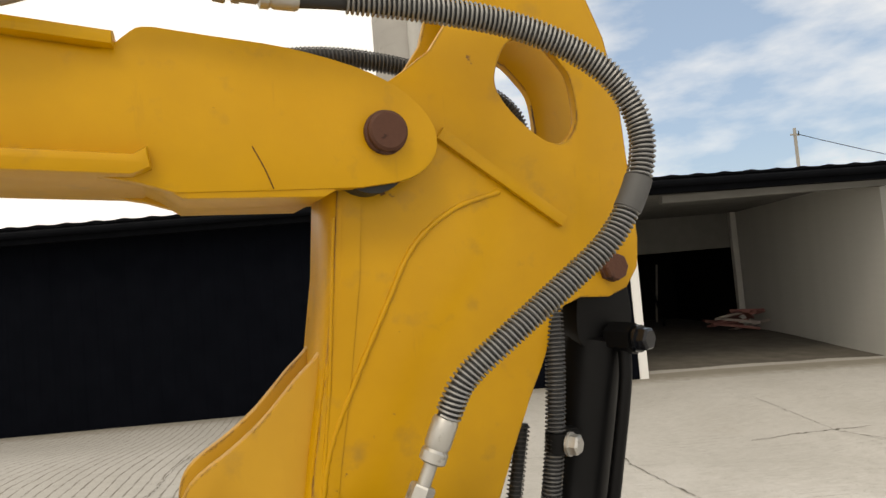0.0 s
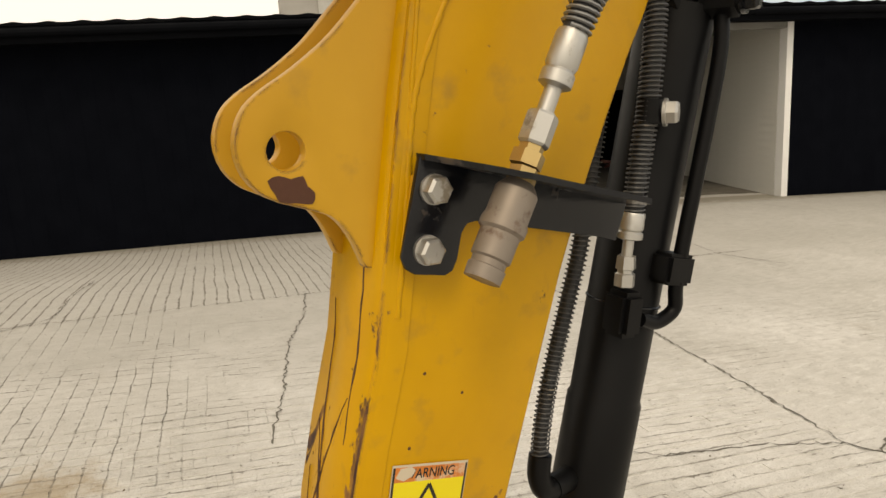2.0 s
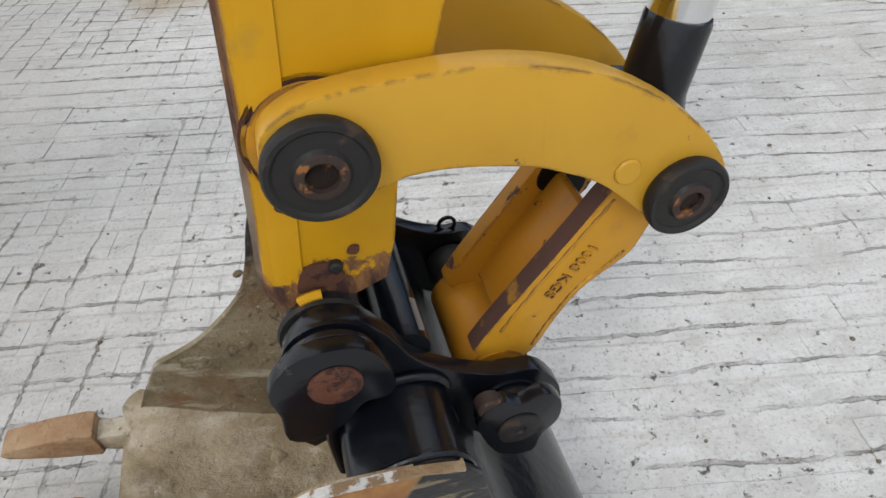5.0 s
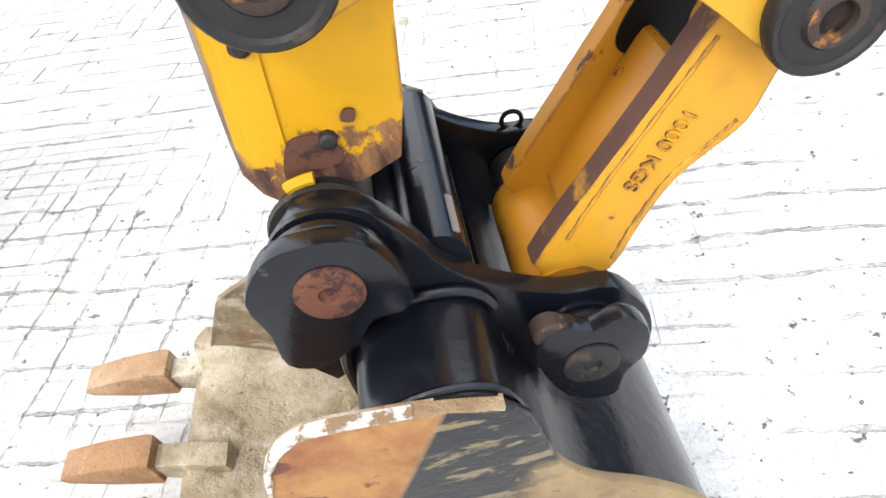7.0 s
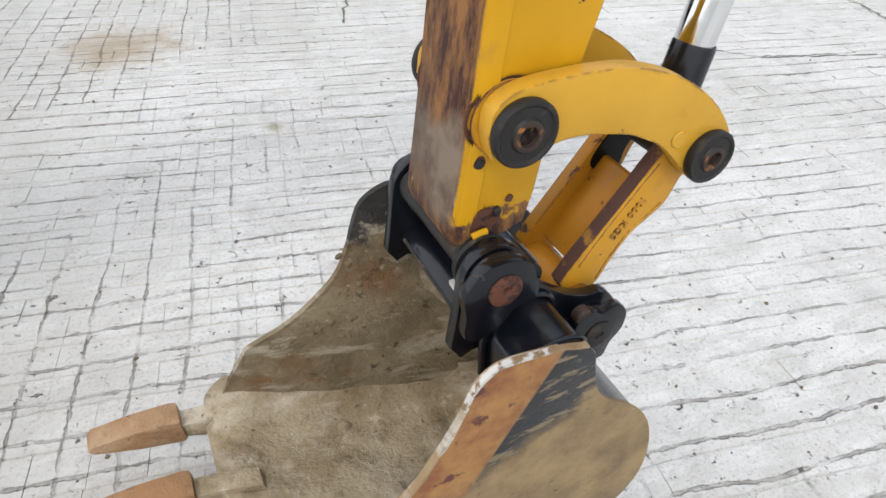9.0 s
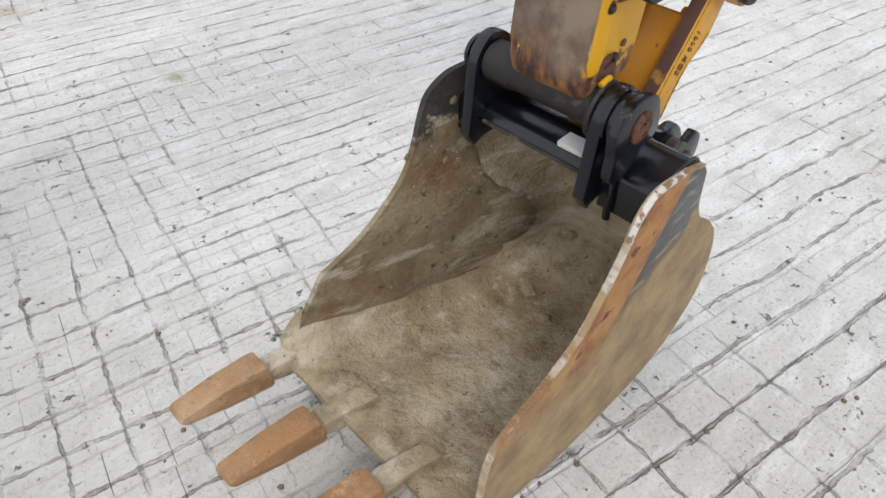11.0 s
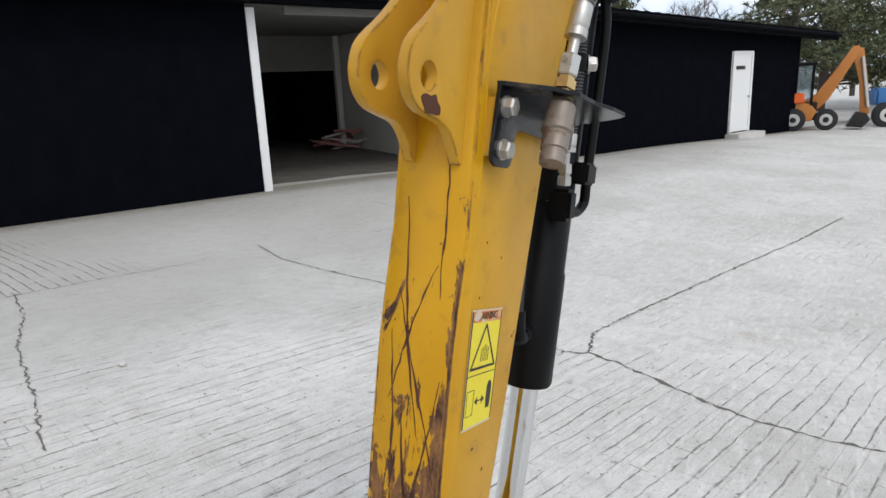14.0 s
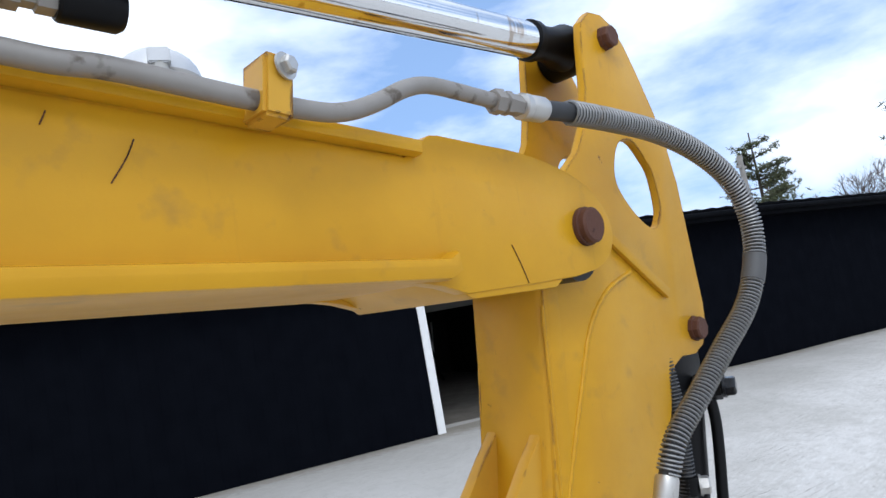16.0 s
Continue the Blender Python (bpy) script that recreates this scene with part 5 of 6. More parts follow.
# upper end: crimp, nut and the steel pipe along the boom
crimp(hose, (0.1, -0.122, 2.078), (0.062, -0.121, 2.079))
fitting(hose, (0.062, -0.121, 2.079), (0.046, -0.121, 2.080), [(0, 0.011), (1, 0.011)], ZINC_DULL, "hex_nut", 6)
fitting(hose, (0.046, -0.121, 2.080), (0.022, -0.12, 2.081), [(0, 0.0125), (0.3, 0.0125), (0.34, 0.010), (0.5, 0.010), (0.55, 0.0135), (1, 0.0125)], ZINC_DULL, "hex_nut", 6)
PIPE = [(0.024, -0.12, 2.081), (-0.01, -0.12, 2.084), (-0.06, -0.12, 2.087), (-0.09, -0.12, 2.081), (-0.125, -0.12, 2.065), (-0.158, -0.12, 2.054), (-0.19, -0.12, 2.052), (-0.25, -0.12, 2.057), (-0.33, -0.12, 2.066), (-0.39, -0.12, 2.069), (-0.6, -0.12, 2.1), (-1.0, -0.12, 2.17)]
part("steel_pipe", tube(bmesh.new(), spline(PIPE, 8), 0.0078, 14), ZINC_DULL, hose, "dull grey steel pipe along the boom", smooth=60)
clip = part("pipe_clamp", box(bmesh.new(), (-0.012, -0.016, -0.022), (0.012, 0.02, 0.026), 0.003, Matrix.Translation((-0.223, -0.118, 2.062)) @ Euler((0, radians(8), 0)).to_matrix().to_4x4()), YELLOW_WORN, boom)
hex_bolt(clip, (-0.217, -0.134, 2.078), (0.35, -1, 0.1), 0.0068, "clamp_bolt")
# the capped end of a second line above the first
capped = part("capped_line", tube(bmesh.new(), spline([(-1.0, -0.118, 2.215), (-0.7, -0.118, 2.16), (-0.5, -0.118, 2.125), (-0.4, -0.118, 2.109)], 6), 0.007, 12), ZINC_DULL, boom, "dull steel line ending in a black cap")
part("line_nut", lathe(bmesh.new(), (-0.402, -0.118, 2.109), (1, 0, -0.05), [(0, 0.008), (0.001, 0.0125), (0.026, 0.0125), (0.027, 0.0095), (0.034, 0.0095), (0.035, 0.0115), (0.046, 0.0115)], 6), ZINC_DULL, capped, smooth=20)
part("line_cap", lathe(bmesh.new(), (-0.357, -0.118, 2.107), (1, 0, -0.05), [(0, 0.013), (0.002, 0.0145), (0.034, 0.0145), (0.038, 0.012), (0.039, 0.004)], 20), BLACK, capped, "ribbed black dust cap")
part("clamp_foot", box(bmesh.new(), (-0.222, -0.124, 2.046), (-0.202, -0.1, 2.058), 0.002), YELLOW_WORN, clip)
for x in (-0.41, -0.44):
    part("grease_plug", rod(bmesh.new(), (x, -0.085, 2.07), (x, -0.085, 2.092), 0.009, seg=6), BLACK, boom)
# capped auxiliary line above the boom
aux = part("auxiliary_pipe", tube(bmesh.new(), spline([(-0.345, -0.135, 2.133), (-0.42, -0.135, 2.139), (-0.8, -0.135, 2.19)], 6), 0.0095, 12), ZINC_DULL, boom)
fitting(aux, (-0.35, -0.135, 2.132), (-0.326, -0.135, 2.130), [(0, 0.014), (0.5, 0.014), (0.55, 0.011), (1, 0.011)], ZINC_DULL, "hex_nut", 6)
fitting(aux, (-0.326, -0.135, 2.130), (-0.296, -0.135, 2.128), [(0, 0.0155), (0.1, 0.0165), (0.9, 0.0165), (1, 0.013)], BLACK, "black_cap", 24)
# far hose loop over the boom, into the slot
far_pts = [(-0.3, 0.1, 2.03), (-0.05, 0.125, 2.06), (0.1, 0.138, 2.096), (0.2, 0.14, 2.106), (0.3, 0.14, 2.096), (0.4, 0.142, 2.075), (0.465, 0.142, 2.04), (0.488, 0.142, 1.99), (0.48, 0.14, 1.92), (0.44, 0.14, 1.85), (0.38, 0.13, 1.78)]
far_hose = part("far_hose", tube(bmesh.new(), spline(far_pts, 8), 0.0108, 12), RUBBER, arm, "black hose in a spring guard on the far side", smooth=60)
spring(far_hose, far_pts, 0.0132, 0.0056, 0.0014, SPRING_DARK)
# hose behind the stick to the cylinder's elbow
rear_pts = [(0.40, -0.01, 1.93), (0.41, -0.03, 1.80), (0.402, -0.048, 1.70), (0.392, -0.052, 1.60), (0.383, -0.05, 1.53), (0.377, -0.048, 1.475)]
rear = part("cylinder_hose", tube(bmesh.new(), spline(rear_pts, 8), 0.0095, 12), RUBBER, arm, "black cylinder hose in a dark spring guard", smooth=60)
spring(rear, rear_pts, 0.0118, 0.005, 0.0014, SPRING_DARK)
crimp(rear, (0.378, -0.048, 1.478), (0.3735, -0.047, 1.448))
fitting(rear, (0.3735, -0.047, 1.448), (0.371, -0.047, 1.428), [(0, 0.0062), (1, 0.0062)], ZINC, "hose_tail")
fitting(rear, (0.371, -0.047, 1.43), (0.368, -0.047, 1.396), [(0, 0.0105), (0.42, 0.0115), (0.45, 0.009), (0.55, 0.009), (0.6, 0.0115), (1, 0.0115)], ZINC, "hex_nut", 6)
part("strap", tube(bmesh.new(), [Vector((0.391, -0.053, 1.573)), Vector((0.3935, -0.053, 1.597))], 0.0142, 16), BLACK, rear)
part("strap_tab", box(bmesh.new(), (0.395, -0.05, 1.57), (0.43, -0.03, 1.596), 0.003), BLACK, rear)
hex_bolt(rear, (0.404, -0.062, 1.583), (0.6, -1, 0), 0.0122, "strap_bolt", ZINC, 1.2)
low_pts = [(0.375, 0.0, 1.60), (0.352, -0.005, 1.50), (0.337, -0.008, 1.434), (0.318, -0.01, 1.377), (0.292, -0.012, 1.296), (0.278, -0.014, 1.238), (0.272, -0.016, 1.20)]
low = part("lower_hose", tube(bmesh.new(), spline(low_pts, 8), 0.008, 12), RUBBER, arm, "thin black hose in a wire spring guard", smooth=60)
spring(low, low_pts, 0.0102, 0.0055, 0.001, SPRING_DARK)
part("elbow", tube(bmesh.new(), spline([(0.274, -0.016, 1.205), (0.27, -0.018, 1.18), (0.278, -0.018, 1.16), (0.3, -0.014, 1.152)], 5), 0.0135, 12), BLACK, low)

# ---- coupling bracket ----
plate = soft_path([(0.104, 1.561), (0.104, 1.5605)], 1)[:1] + [(0.083, 1.478), (0.086, 1.468), (0.094, 1.462), (0.124, 1.456), (0.132, 1.459), (0.137, 1.468), (0.143, 1.492), (0.149, 1.499), (0.158, 1.500), (0.30, 1.466), (0.33, 1.457), (0.345, 1.497), (0.24, 1.527), (0.19, 1.545)]
brk = part("coupling_bracket", prism(bmesh.new(), plate, -0.0705, -0.0645, 0.0015), BLACK_WORN, arm, "black steel bracket bolted to the stick")
bm = bmesh.new()
flange = [(0.104, -0.0645), (0.345, -0.0645), (0.335, -0.085), (0.285, -0.155), (0.268, -0.17), (0.235, -0.165), (0.2, -0.152), (0.16, -0.148), (0.13, -0.125), (0.106, -0.075)]
lo = [bm.verts.new((x, y, 1.561 - 0.272 * (x - 0.104) - 0.002)) for x, y in flange]
hi = [bm.verts.new((x, y, 1.561 - 0.272 * (x - 0.104) + 0.003)) for x, y in flange]
bm.faces.new(lo)
bm.faces.new(hi[::-1])
for i in range(len(flange)):
    bm.faces.new((lo[i], lo[(i + 1) % len(flange)], hi[(i + 1) % len(flange)], hi[i]))
part("flange", bm, BLACK_WORN, brk, smooth=0)
part("spacer", prism(bmesh.new(), [(0.092, 1.475), (0.13, 1.468), (0.142, 1.512), (0.104, 1.545)], -0.0645, -0.05), YELLOW_WORN, brk)
for x, z in ((0.1155, 1.533), (0.1065, 1.482)):
    hex_bolt(brk, (x, -0.0705, z), (0, -1, 0), 0.0118, "bracket_bolt", washer=1.12)

# ---- warning label ----
LB = [Vector((0.0405, 0, 1.117)), Vector((0.1195, 0, 1.1)), Vector((0.154, 0, 1.257)), Vector((0.0715, 0, 1.279))]


def on_label(u, v):
    a, b = LB[0].lerp(LB[1], u), LB[3].lerp(LB[2], u)
    return a.lerp(b, v)


def label_piece(pts, material, lift, name, parent, text=""):
    bm = bmesh.new()
    loops = []
    for y in (Y0 - 0.0012, Y0 - 0.0014 - lift):
        loops.append([bm.verts.new((on_label(u, v).x, y, on_label(u, v).z)) for u, v in pts])
    bm.faces.new(loops[1])
    for i in range(len(pts)):
        bm.faces.new((loops[0][i], loops[0][(i + 1) % len(pts)], loops[1][(i + 1) % len(pts)], loops[1][i]))
    return part(name, bm, material, parent, text, smooth=0)


def strip(a, b, w):
    a, b = Vector(a), Vector(b)
    d = (b - a).normalized()
    n = Vector((-d.y, d.x * 0.5)) * w
    return [tuple(a + n), tuple(a - n), tuple(b - n), tuple(b + n)]


label = label_piece([(0, 0), (1, 0), (1, 1), (0, 1)], DECAL_WHITE, 0.0, "warning_label", stick, "yellow warning label, its top edge torn")
label_piece([(0.03, 0.02), (0.97, 0.02), (0.97, 0.895), (0.03, 0.895)], DECAL_YELLOW, 0.0004, "label_field", label)
label_piece([(0.03, 0.895), (0.97, 0.895), (0.97, 0.985), (0.03, 0.985)], DECAL_ORANGE, 0.0004, "label_header", label, "faded orange header")
for u in (0.025, 0.975):
    label_piece([(u - 0.012, 0.02), (u + 0.012, 0.02), (u + 0.012, 0.985), (u - 0.012, 0.985)], DECAL_BLACK, 0.0006, "label_rule", label)
for a, b in (((0.1, 0.51), (0.5, 0.87)), ((0.5, 0.87), (0.9, 0.51)), ((0.08, 0.51), (0.92, 0.51))):
    label_piece(strip(a, b, 0.022), DECAL_BLACK, 0.0007, "triangle_side", label)
label_piece(strip((0.05, 0.455), (0.95, 0.455), 0.008), DECAL_BLACK, 0.0007, "label_rule", label)
for k in range(5):
    label_piece(strip((0.40 + 0.06 * k, 0.56), (0.42 + 0.055 * k, 0.70 - 0.012 * abs(k - 2)), 0.008), DECAL_BLACK, 0.0007, "hazard_bar", label)
for a, b in (((0.08, 0.12), (0.3, 0.12)), ((0.08, 0.33), (0.3, 0.33)), ((0.08, 0.12), (0.08, 0.33)), ((0.3, 0.12), (0.3, 0.33))):
    label_piece(strip(a, b, 0.005), DECAL_BLACK, 0.0007, "frame_bar", label)
label_piece(strip((0.42, 0.225), (0.6, 0.225), 0.012), DECAL_BLACK, 0.0007, "arrow", label)
label_piece([(0.34, 0.225), (0.44, 0.19), (0.44, 0.26)], DECAL_BLACK, 0.0007, "arrow", label)
label_piece([(0.68, 0.225), (0.58, 0.26), (0.58, 0.19)], DECAL_BLACK, 0.0007, "arrow", label)
label_piece([(0.76, 0.13), (0.88, 0.13), (0.9, 0.2), (0.9, 0.33), (0.85, 0.37), (0.79, 0.37), (0.74, 0.33), (0.74, 0.2)], DECAL_BLACK, 0.0007, "upright_bar", label)
label_piece([(0.05, 0.925), (0.15, 0.905), (0.25, 0.93), (0.29, 0.965), (0.24, 0.988), (0.1, 0.98)], DECAL_WHITE, 0.0013, "torn_patch", label, "pale torn patch of the label")


def lettering(word, size, m, parent, material, depth=0.0):
    c = bpy.data.curves.new("lettering", "FONT")
    c.body = word
    c.size = size
    c.extrude = depth
    tmp = new("lettering", c)
    me = bpy.data.meshes.new_from_object(tmp.evaluated_get(bpy.context.evaluated_depsgraph_get()))
    bpy.data.objects.remove(tmp)
    me.materials.clear()
    me.materials.append(material)
    ob = new("lettering", me)
    ob.parent = parent
    ob.matrix_basis = m
    return ob


lettering("WARNING", 0.0142, Matrix.Translation((0.0815, Y0 - 0.0022, 1.2620)) @ Euler((radians(90), radians(14.5), 0)).to_matrix().to_4x4() @ Matrix.Diagonal((0.82, 1, 1, 1)), label, DECAL_BLACK, 0.0002)

# specks of bare steel on the side
for x, z, r in ((0.073, 1.076, 0.0028), (0.083, 1.21, 0.0022), (0.1, 1.03, 0.0024), (0.06, 0.935, 0.0026), (0.078, 0.905, 0.002), (0.11, 1.36, 0.002), (0.15, 1.33, 0.0018), (0.09, 1.29, 0.002), (0.045, 0.98, 0.002)):
    bm = bmesh.new()
    lathe(bm, (x, Y0 + 0.0004, z), (0, -1, 0), [(0, r), (0.0009, r * 0.8)], 9)
    part("paint_chip", bm, RUST, stick, smooth=0)

# ---- linkage ----
PA, PB, PC, PD = (0.0, 0.802), (0.262, 0.700), (-0.031, 0.632), (0.113, 0.492)
LINK = soft_path([(-0.036, 0.8), (-0.03, 0.828), (-0.008, 0.842), (0.02, 0.846), (0.055, 0.846), (0.09, 0.844), (0.125, 0.839), (0.163, 0.828), (0.204, 0.809), (0.252, 0.774), (0.286, 0.735), (0.300, 0.704), (0.293, 0.668), (0.265, 0.657), (0.24, 0.676), (0.216, 0.703), (0.19, 0.729), (0.15, 0.753), (0.123, 0.763), (0.083, 0.773), (0.051, 0.775), (0.03, 0.77), (0.0, 0.764), (-0.03, 0.775)], 3)
for y, s in ((YM - 0.062, -1), (YM + 0.062, 1)):
    side_link = part("side_link", prism(bmesh.new(), LINK, y, y + s * 0.024, 0.003), YELLOW_WORN, arm, "curved yellow link plate, chipped along its edges")
    out = y + s * 0.024
    for (x, z), r in ((PA, 0.0365), (PB, 0.034)):
        bm = lathe(bmesh.new(), (x, out, z), (0, s, 0), [(0, r * 0.95), (0.004, r), (0.011, r), (0.0135, r * 0.95), (0.0135, r * 0.86), (0.0115, r * 0.8), (0.0125, r * 0.52), (0.0155, r * 0.46), (0.0155, r * 0.3), (0.002, r * 0.27)], 36)
        hub = part("pin_washer", bm, PIN_BLACK, side_link, "round dusty black pin washer", smooth=40)
        part("bare_collar", lathe(bmesh.new(), (x, out + s * 0.012, z), (0, s, 0), [(0, r * 0.5), (0.0035, r * 0.46), (0.0042, r * 0.42), (0.0042, r * 0.3), (0.0, r * 0.28)], 28), PIN_RUST, hub, "rust-stained raised collar")
        part("pin_core", rod(bmesh.new(), (x + 0.002, out, z + 0.001), (x + 0.002, out + s * 0.008, z + 0.001), r * 0.17, seg=6), RUST, hub)
    # boss between link and stick at the upper pin
    part("link_boss", rod(bmesh.new(), (PA[0], Y0 + 0.002 if s < 0 else Y1 - 0.002, PA[1]), (PA[0], y, PA[1]), 0.045, seg=30, bevel=0.003), TIP_PAINT, side_link)
    part("wear_washer", rod(bmesh.new(), (PA[0], y - s * 0.004, PA[1]), (PA[0], y - s * 0.0075, PA[1]), 0.047, seg=30), RUST, side_link)
bm = lathe(bmesh.new(), (0.213, YM - 0.0865, 0.733), (0, -1, 0), [(0, 0.011), (0.002, 0.0095)], 18)
part("plug", bm, YELLOW_WORN, arm)
part("cross_pin", rod(bmesh.new(), (PB[0], YM - 0.08, PB[1]), (PB[0], YM + 0.08, PB[1]), 0.019, seg=20), PIN_BLACK, arm)
# foot of the stick: bush round the bucket pin
part("foot_bush", rod(bmesh.new(), (PC[0] + 0.002, Y0 - 0.012, PC[1] + 0.004), (PC[0] + 0.002, Y1 + 0.012, PC[1] + 0.004), 0.03, seg=32, bevel=0.002), PIN_BLACK, stick)
for loop in ([(-0.042, 0.672), (-0.036, 0.69), (-0.028, 0.697), (-0.014, 0.695), (-0.006, 0.686), (-0.004, 0.677), (-0.014, 0.671), (-0.028, 0.674)], [(0.002, 0.7), (0.006, 0.706), (0.012, 0.704), (0.009, 0.697)], [(-0.038, 0.756), (-0.033, 0.766), (-0.026, 0.765), (-0.024, 0.756), (-0.031, 0.751)]):
    part("rust_patch", prism(bmesh.new(), smooth_loop(loop, 3), Y0 - 0.0022, Y0 - 0.0005), RUST, stick, "rust breaking through the paint")
for x, z in ((-0.009, 0.69), (-0.031, 0.758)):
    part("stub", lathe(bmesh.new(), (x, Y0 + 0.001, z), (0, -1, 0), [(0, 0.0062), (0.0055, 0.0055), (0.007, 0.0035)], 10), PIN_BLACK, stick)
part("paint_blob", tube(bmesh.new(), [Vector((PC[0] + 0.002 + 0.037 * math.cos(a), Y0 - 0.0095, PC[1] + 0.004 + 0.037 * math.sin(a))) for a in np.linspace(1.45, 1.95, 6)], 0.004, 8), YELLOW, stick, "splash of yellow paint on the bush")

# tipping link: two flanges, a web between them and a boss at each end
tip = part("tipping_link", prism(bmesh.new(), soft_path([(0.128, 0.535), (0.16, 0.582), (0.19, 0.619), (0.212, 0.646), (0.221, 0.637), (0.2, 0.608), (0.17, 0.57), (0.14, 0.528)], 3), YM - 0.04, YM + 0.04, 0.002), OCHRE, arm, "ochre cast tipping link, rusty along its ribs")
FL_NEAR = soft_path([(0.092, 0.535), (0.112, 0.562), (0.144, 0.6), (0.19, 0.655), (0.216, 0.688), (0.24, 0.708), (0.266, 0.7), (0.28, 0.676), (0.262, 0.646), (0.246, 0.614), (0.224, 0.598), (0.199, 0.58), (0.175, 0.548), (0.155, 0.514), (0.135, 0.502), (0.105, 0.51)], 3)
part("near_flange", prism(bmesh.new(), FL_NEAR, YM - 0.058, YM - 0.036, 0.004), TIP_PAINT, tip, "near flange with raised lettering")
part("far_flange", prism(bmesh.new(), FL_NEAR, YM + 0.036, YM + 0.058, 0.004), OCHRE, tip)
part("black_patch", prism(bmesh.new(), smooth_loop([(0.196, 0.652), (0.214, 0.676), (0.23, 0.694), (0.252, 0.69), (0.258, 0.668), (0.246, 0.646), (0.24, 0.622), (0.226, 0.605), (0.212, 0.592), (0.204, 0.6), (0.2, 0.625), (0.192, 0.636)], 3), YM + 0.0335, YM + 0.036, 0.0), BLACK, tip, "patch of black paint inside the far flange")
part("lower_boss", rod(bmesh.new(), (PD[0], YM - 0.06, PD[1]), (PD[0], YM + 0.06, PD[1]), 0.036, seg=28, bevel=0.003), OCHRE, tip)
part("upper_boss", rod(bmesh.new(), (PB[0], YM - 0.058, PB[1]), (PB[0], YM + 0.058, PB[1]), 0.036, seg=28, bevel=0.003), PIN_BLACK, tip)
for edge in ([(0.12, 0.553), (0.15, 0.594), (0.195, 0.649), (0.222, 0.682)], [(0.151, 0.52), (0.17, 0.553), (0.194, 0.585), (0.22, 0.604), (0.238, 0.618)]):
    weld(tip, [(x, YM - 0.057, z) for x, z in edge], 0.0022, "raised_rim", TIP_PAINT)
lettering("1000 KGS", 0.0165, Matrix.Translation((0.205, YM - 0.0585, 0.640)) @ Euler((radians(90), radians(130), 0), "XYZ").to_matrix().to_4x4(), tip, TIP_PAINT, 0.0016)
part("side_lobe", prism(bmesh.new(), smooth_loop([(0.23, 0.6), (0.25, 0.612), (0.252, 0.63), (0.24, 0.645), (0.225, 0.63)], 4), YM - 0.05, YM - 0.012, 0.004), OCHRE, tip)

# ---- bucket ----
bucket = new("bucket")
bucket.parent = arm
tagged(bucket, "toothed digging bucket caked in dried mud")
SHEAR = -0.2


def near_y(x, z):
    return -0.173


def far_y(x, z):
    """The far side plate splays out towards the lip."""
    return 0.172 - 0.25 * x


def to_side(bm, which, out):
    """Lay a plate drawn at y = 0 .. thickness onto a side plane."""
    for v in bm.verts:
        v.co.y = which(v.co.x, v.co.z) + v.co.y * out
    return bm


HEEL_PTS = [(0.062, 0.54), (0.067, 0.5), (0.075, 0.468), (0.095, 0.435), (0.14, 0.395), (0.182, 0.335), (0.201, 0.25), (0.19, 0.175), (0.135, 0.112), (0.06, 0.081), (-0.055, 0.08), (-0.2, 0.1), (-0.36, 0.147)]
HEEL = soft_path(HEEL_PTS, 4)
MOUTH_NEAR = soft_path([(-0.372, 0.17), (-0.366, 0.245), (-0.353, 0.316), (-0.323, 0.352), (-0.254, 0.377), (-0.185, 0.414), (-0.144, 0.468), (-0.113, 0.522), (-0.096, 0.563), (-0.068, 0.584), (-0.024, 0.58), (0.015, 0.572), (0.048, 0.56)], 4)
MOUTH_FAR = soft_path([(-0.385, 0.17), (-0.362, 0.21), (-0.303, 0.309)], 4) + soft_path([(-0.298, 0.313), (-0.222, 0.36), (-0.15, 0.433), (-0.122, 0.49), (-0.108, 0.535), (-0.094, 0.57), (-0.072, 0.59), (-0.046, 0.6), (0.0, 0.6), (0.045, 0.575)], 4)
for mouth, which, out, paint in ((MOUTH_NEAR, near_y, 1, MUD_OUT), (MOUTH_FAR, far_y, -1, MUD_WALL)):
    side_plate = part("side_plate", to_side(prism(bmesh.new(), mouth + HEEL, 0.0, 0.008, 0.002), which, out), paint, bucket, "muddy side plate, rusty along its mouth")
    # the worn edge, a narrow strip standing a little proud
    bm = bmesh.new()
    prev = None
    path = [Vector((x, 0, z)) for x, z in mouth]
    rng = random.Random(6)
    for k, c in enumerate(path):
        d = (path[min(k + 1, len(path) - 1)] - path[max(k - 1, 0)]).normalized()
        n = Vector((-d.z, 0, d.x))
        wide = 0.0022 + rng.uniform(-0.0015, 0.0015)
        ring = [bm.verts.new(c + n * a + Vector((0, b, 0))) for a, b in ((0.0015, -0.0008), (0.0015, 0.0088), (-wide, 0.0088), (-wide, -0.0008))]
        if prev:
            for q in range(4):
                bm.faces.new((prev[q], prev[(q + 1) % 4], ring[(q + 1) % 4], ring[q]))
        else:
            bm.faces.new(ring)
        prev = ring
    bm.faces.new(prev[::-1])
    part("side_cutter", to_side(bm, which, out), MUD_EDGE if out > 0 else MUD_WALL, side_plate, "pale worn cutting edge", smooth=40)
bm = bmesh.new()
prev = None
bare = [Vector((x, 0, z)) for x, z in MOUTH_NEAR if z > 0.53 and x < 0.0]
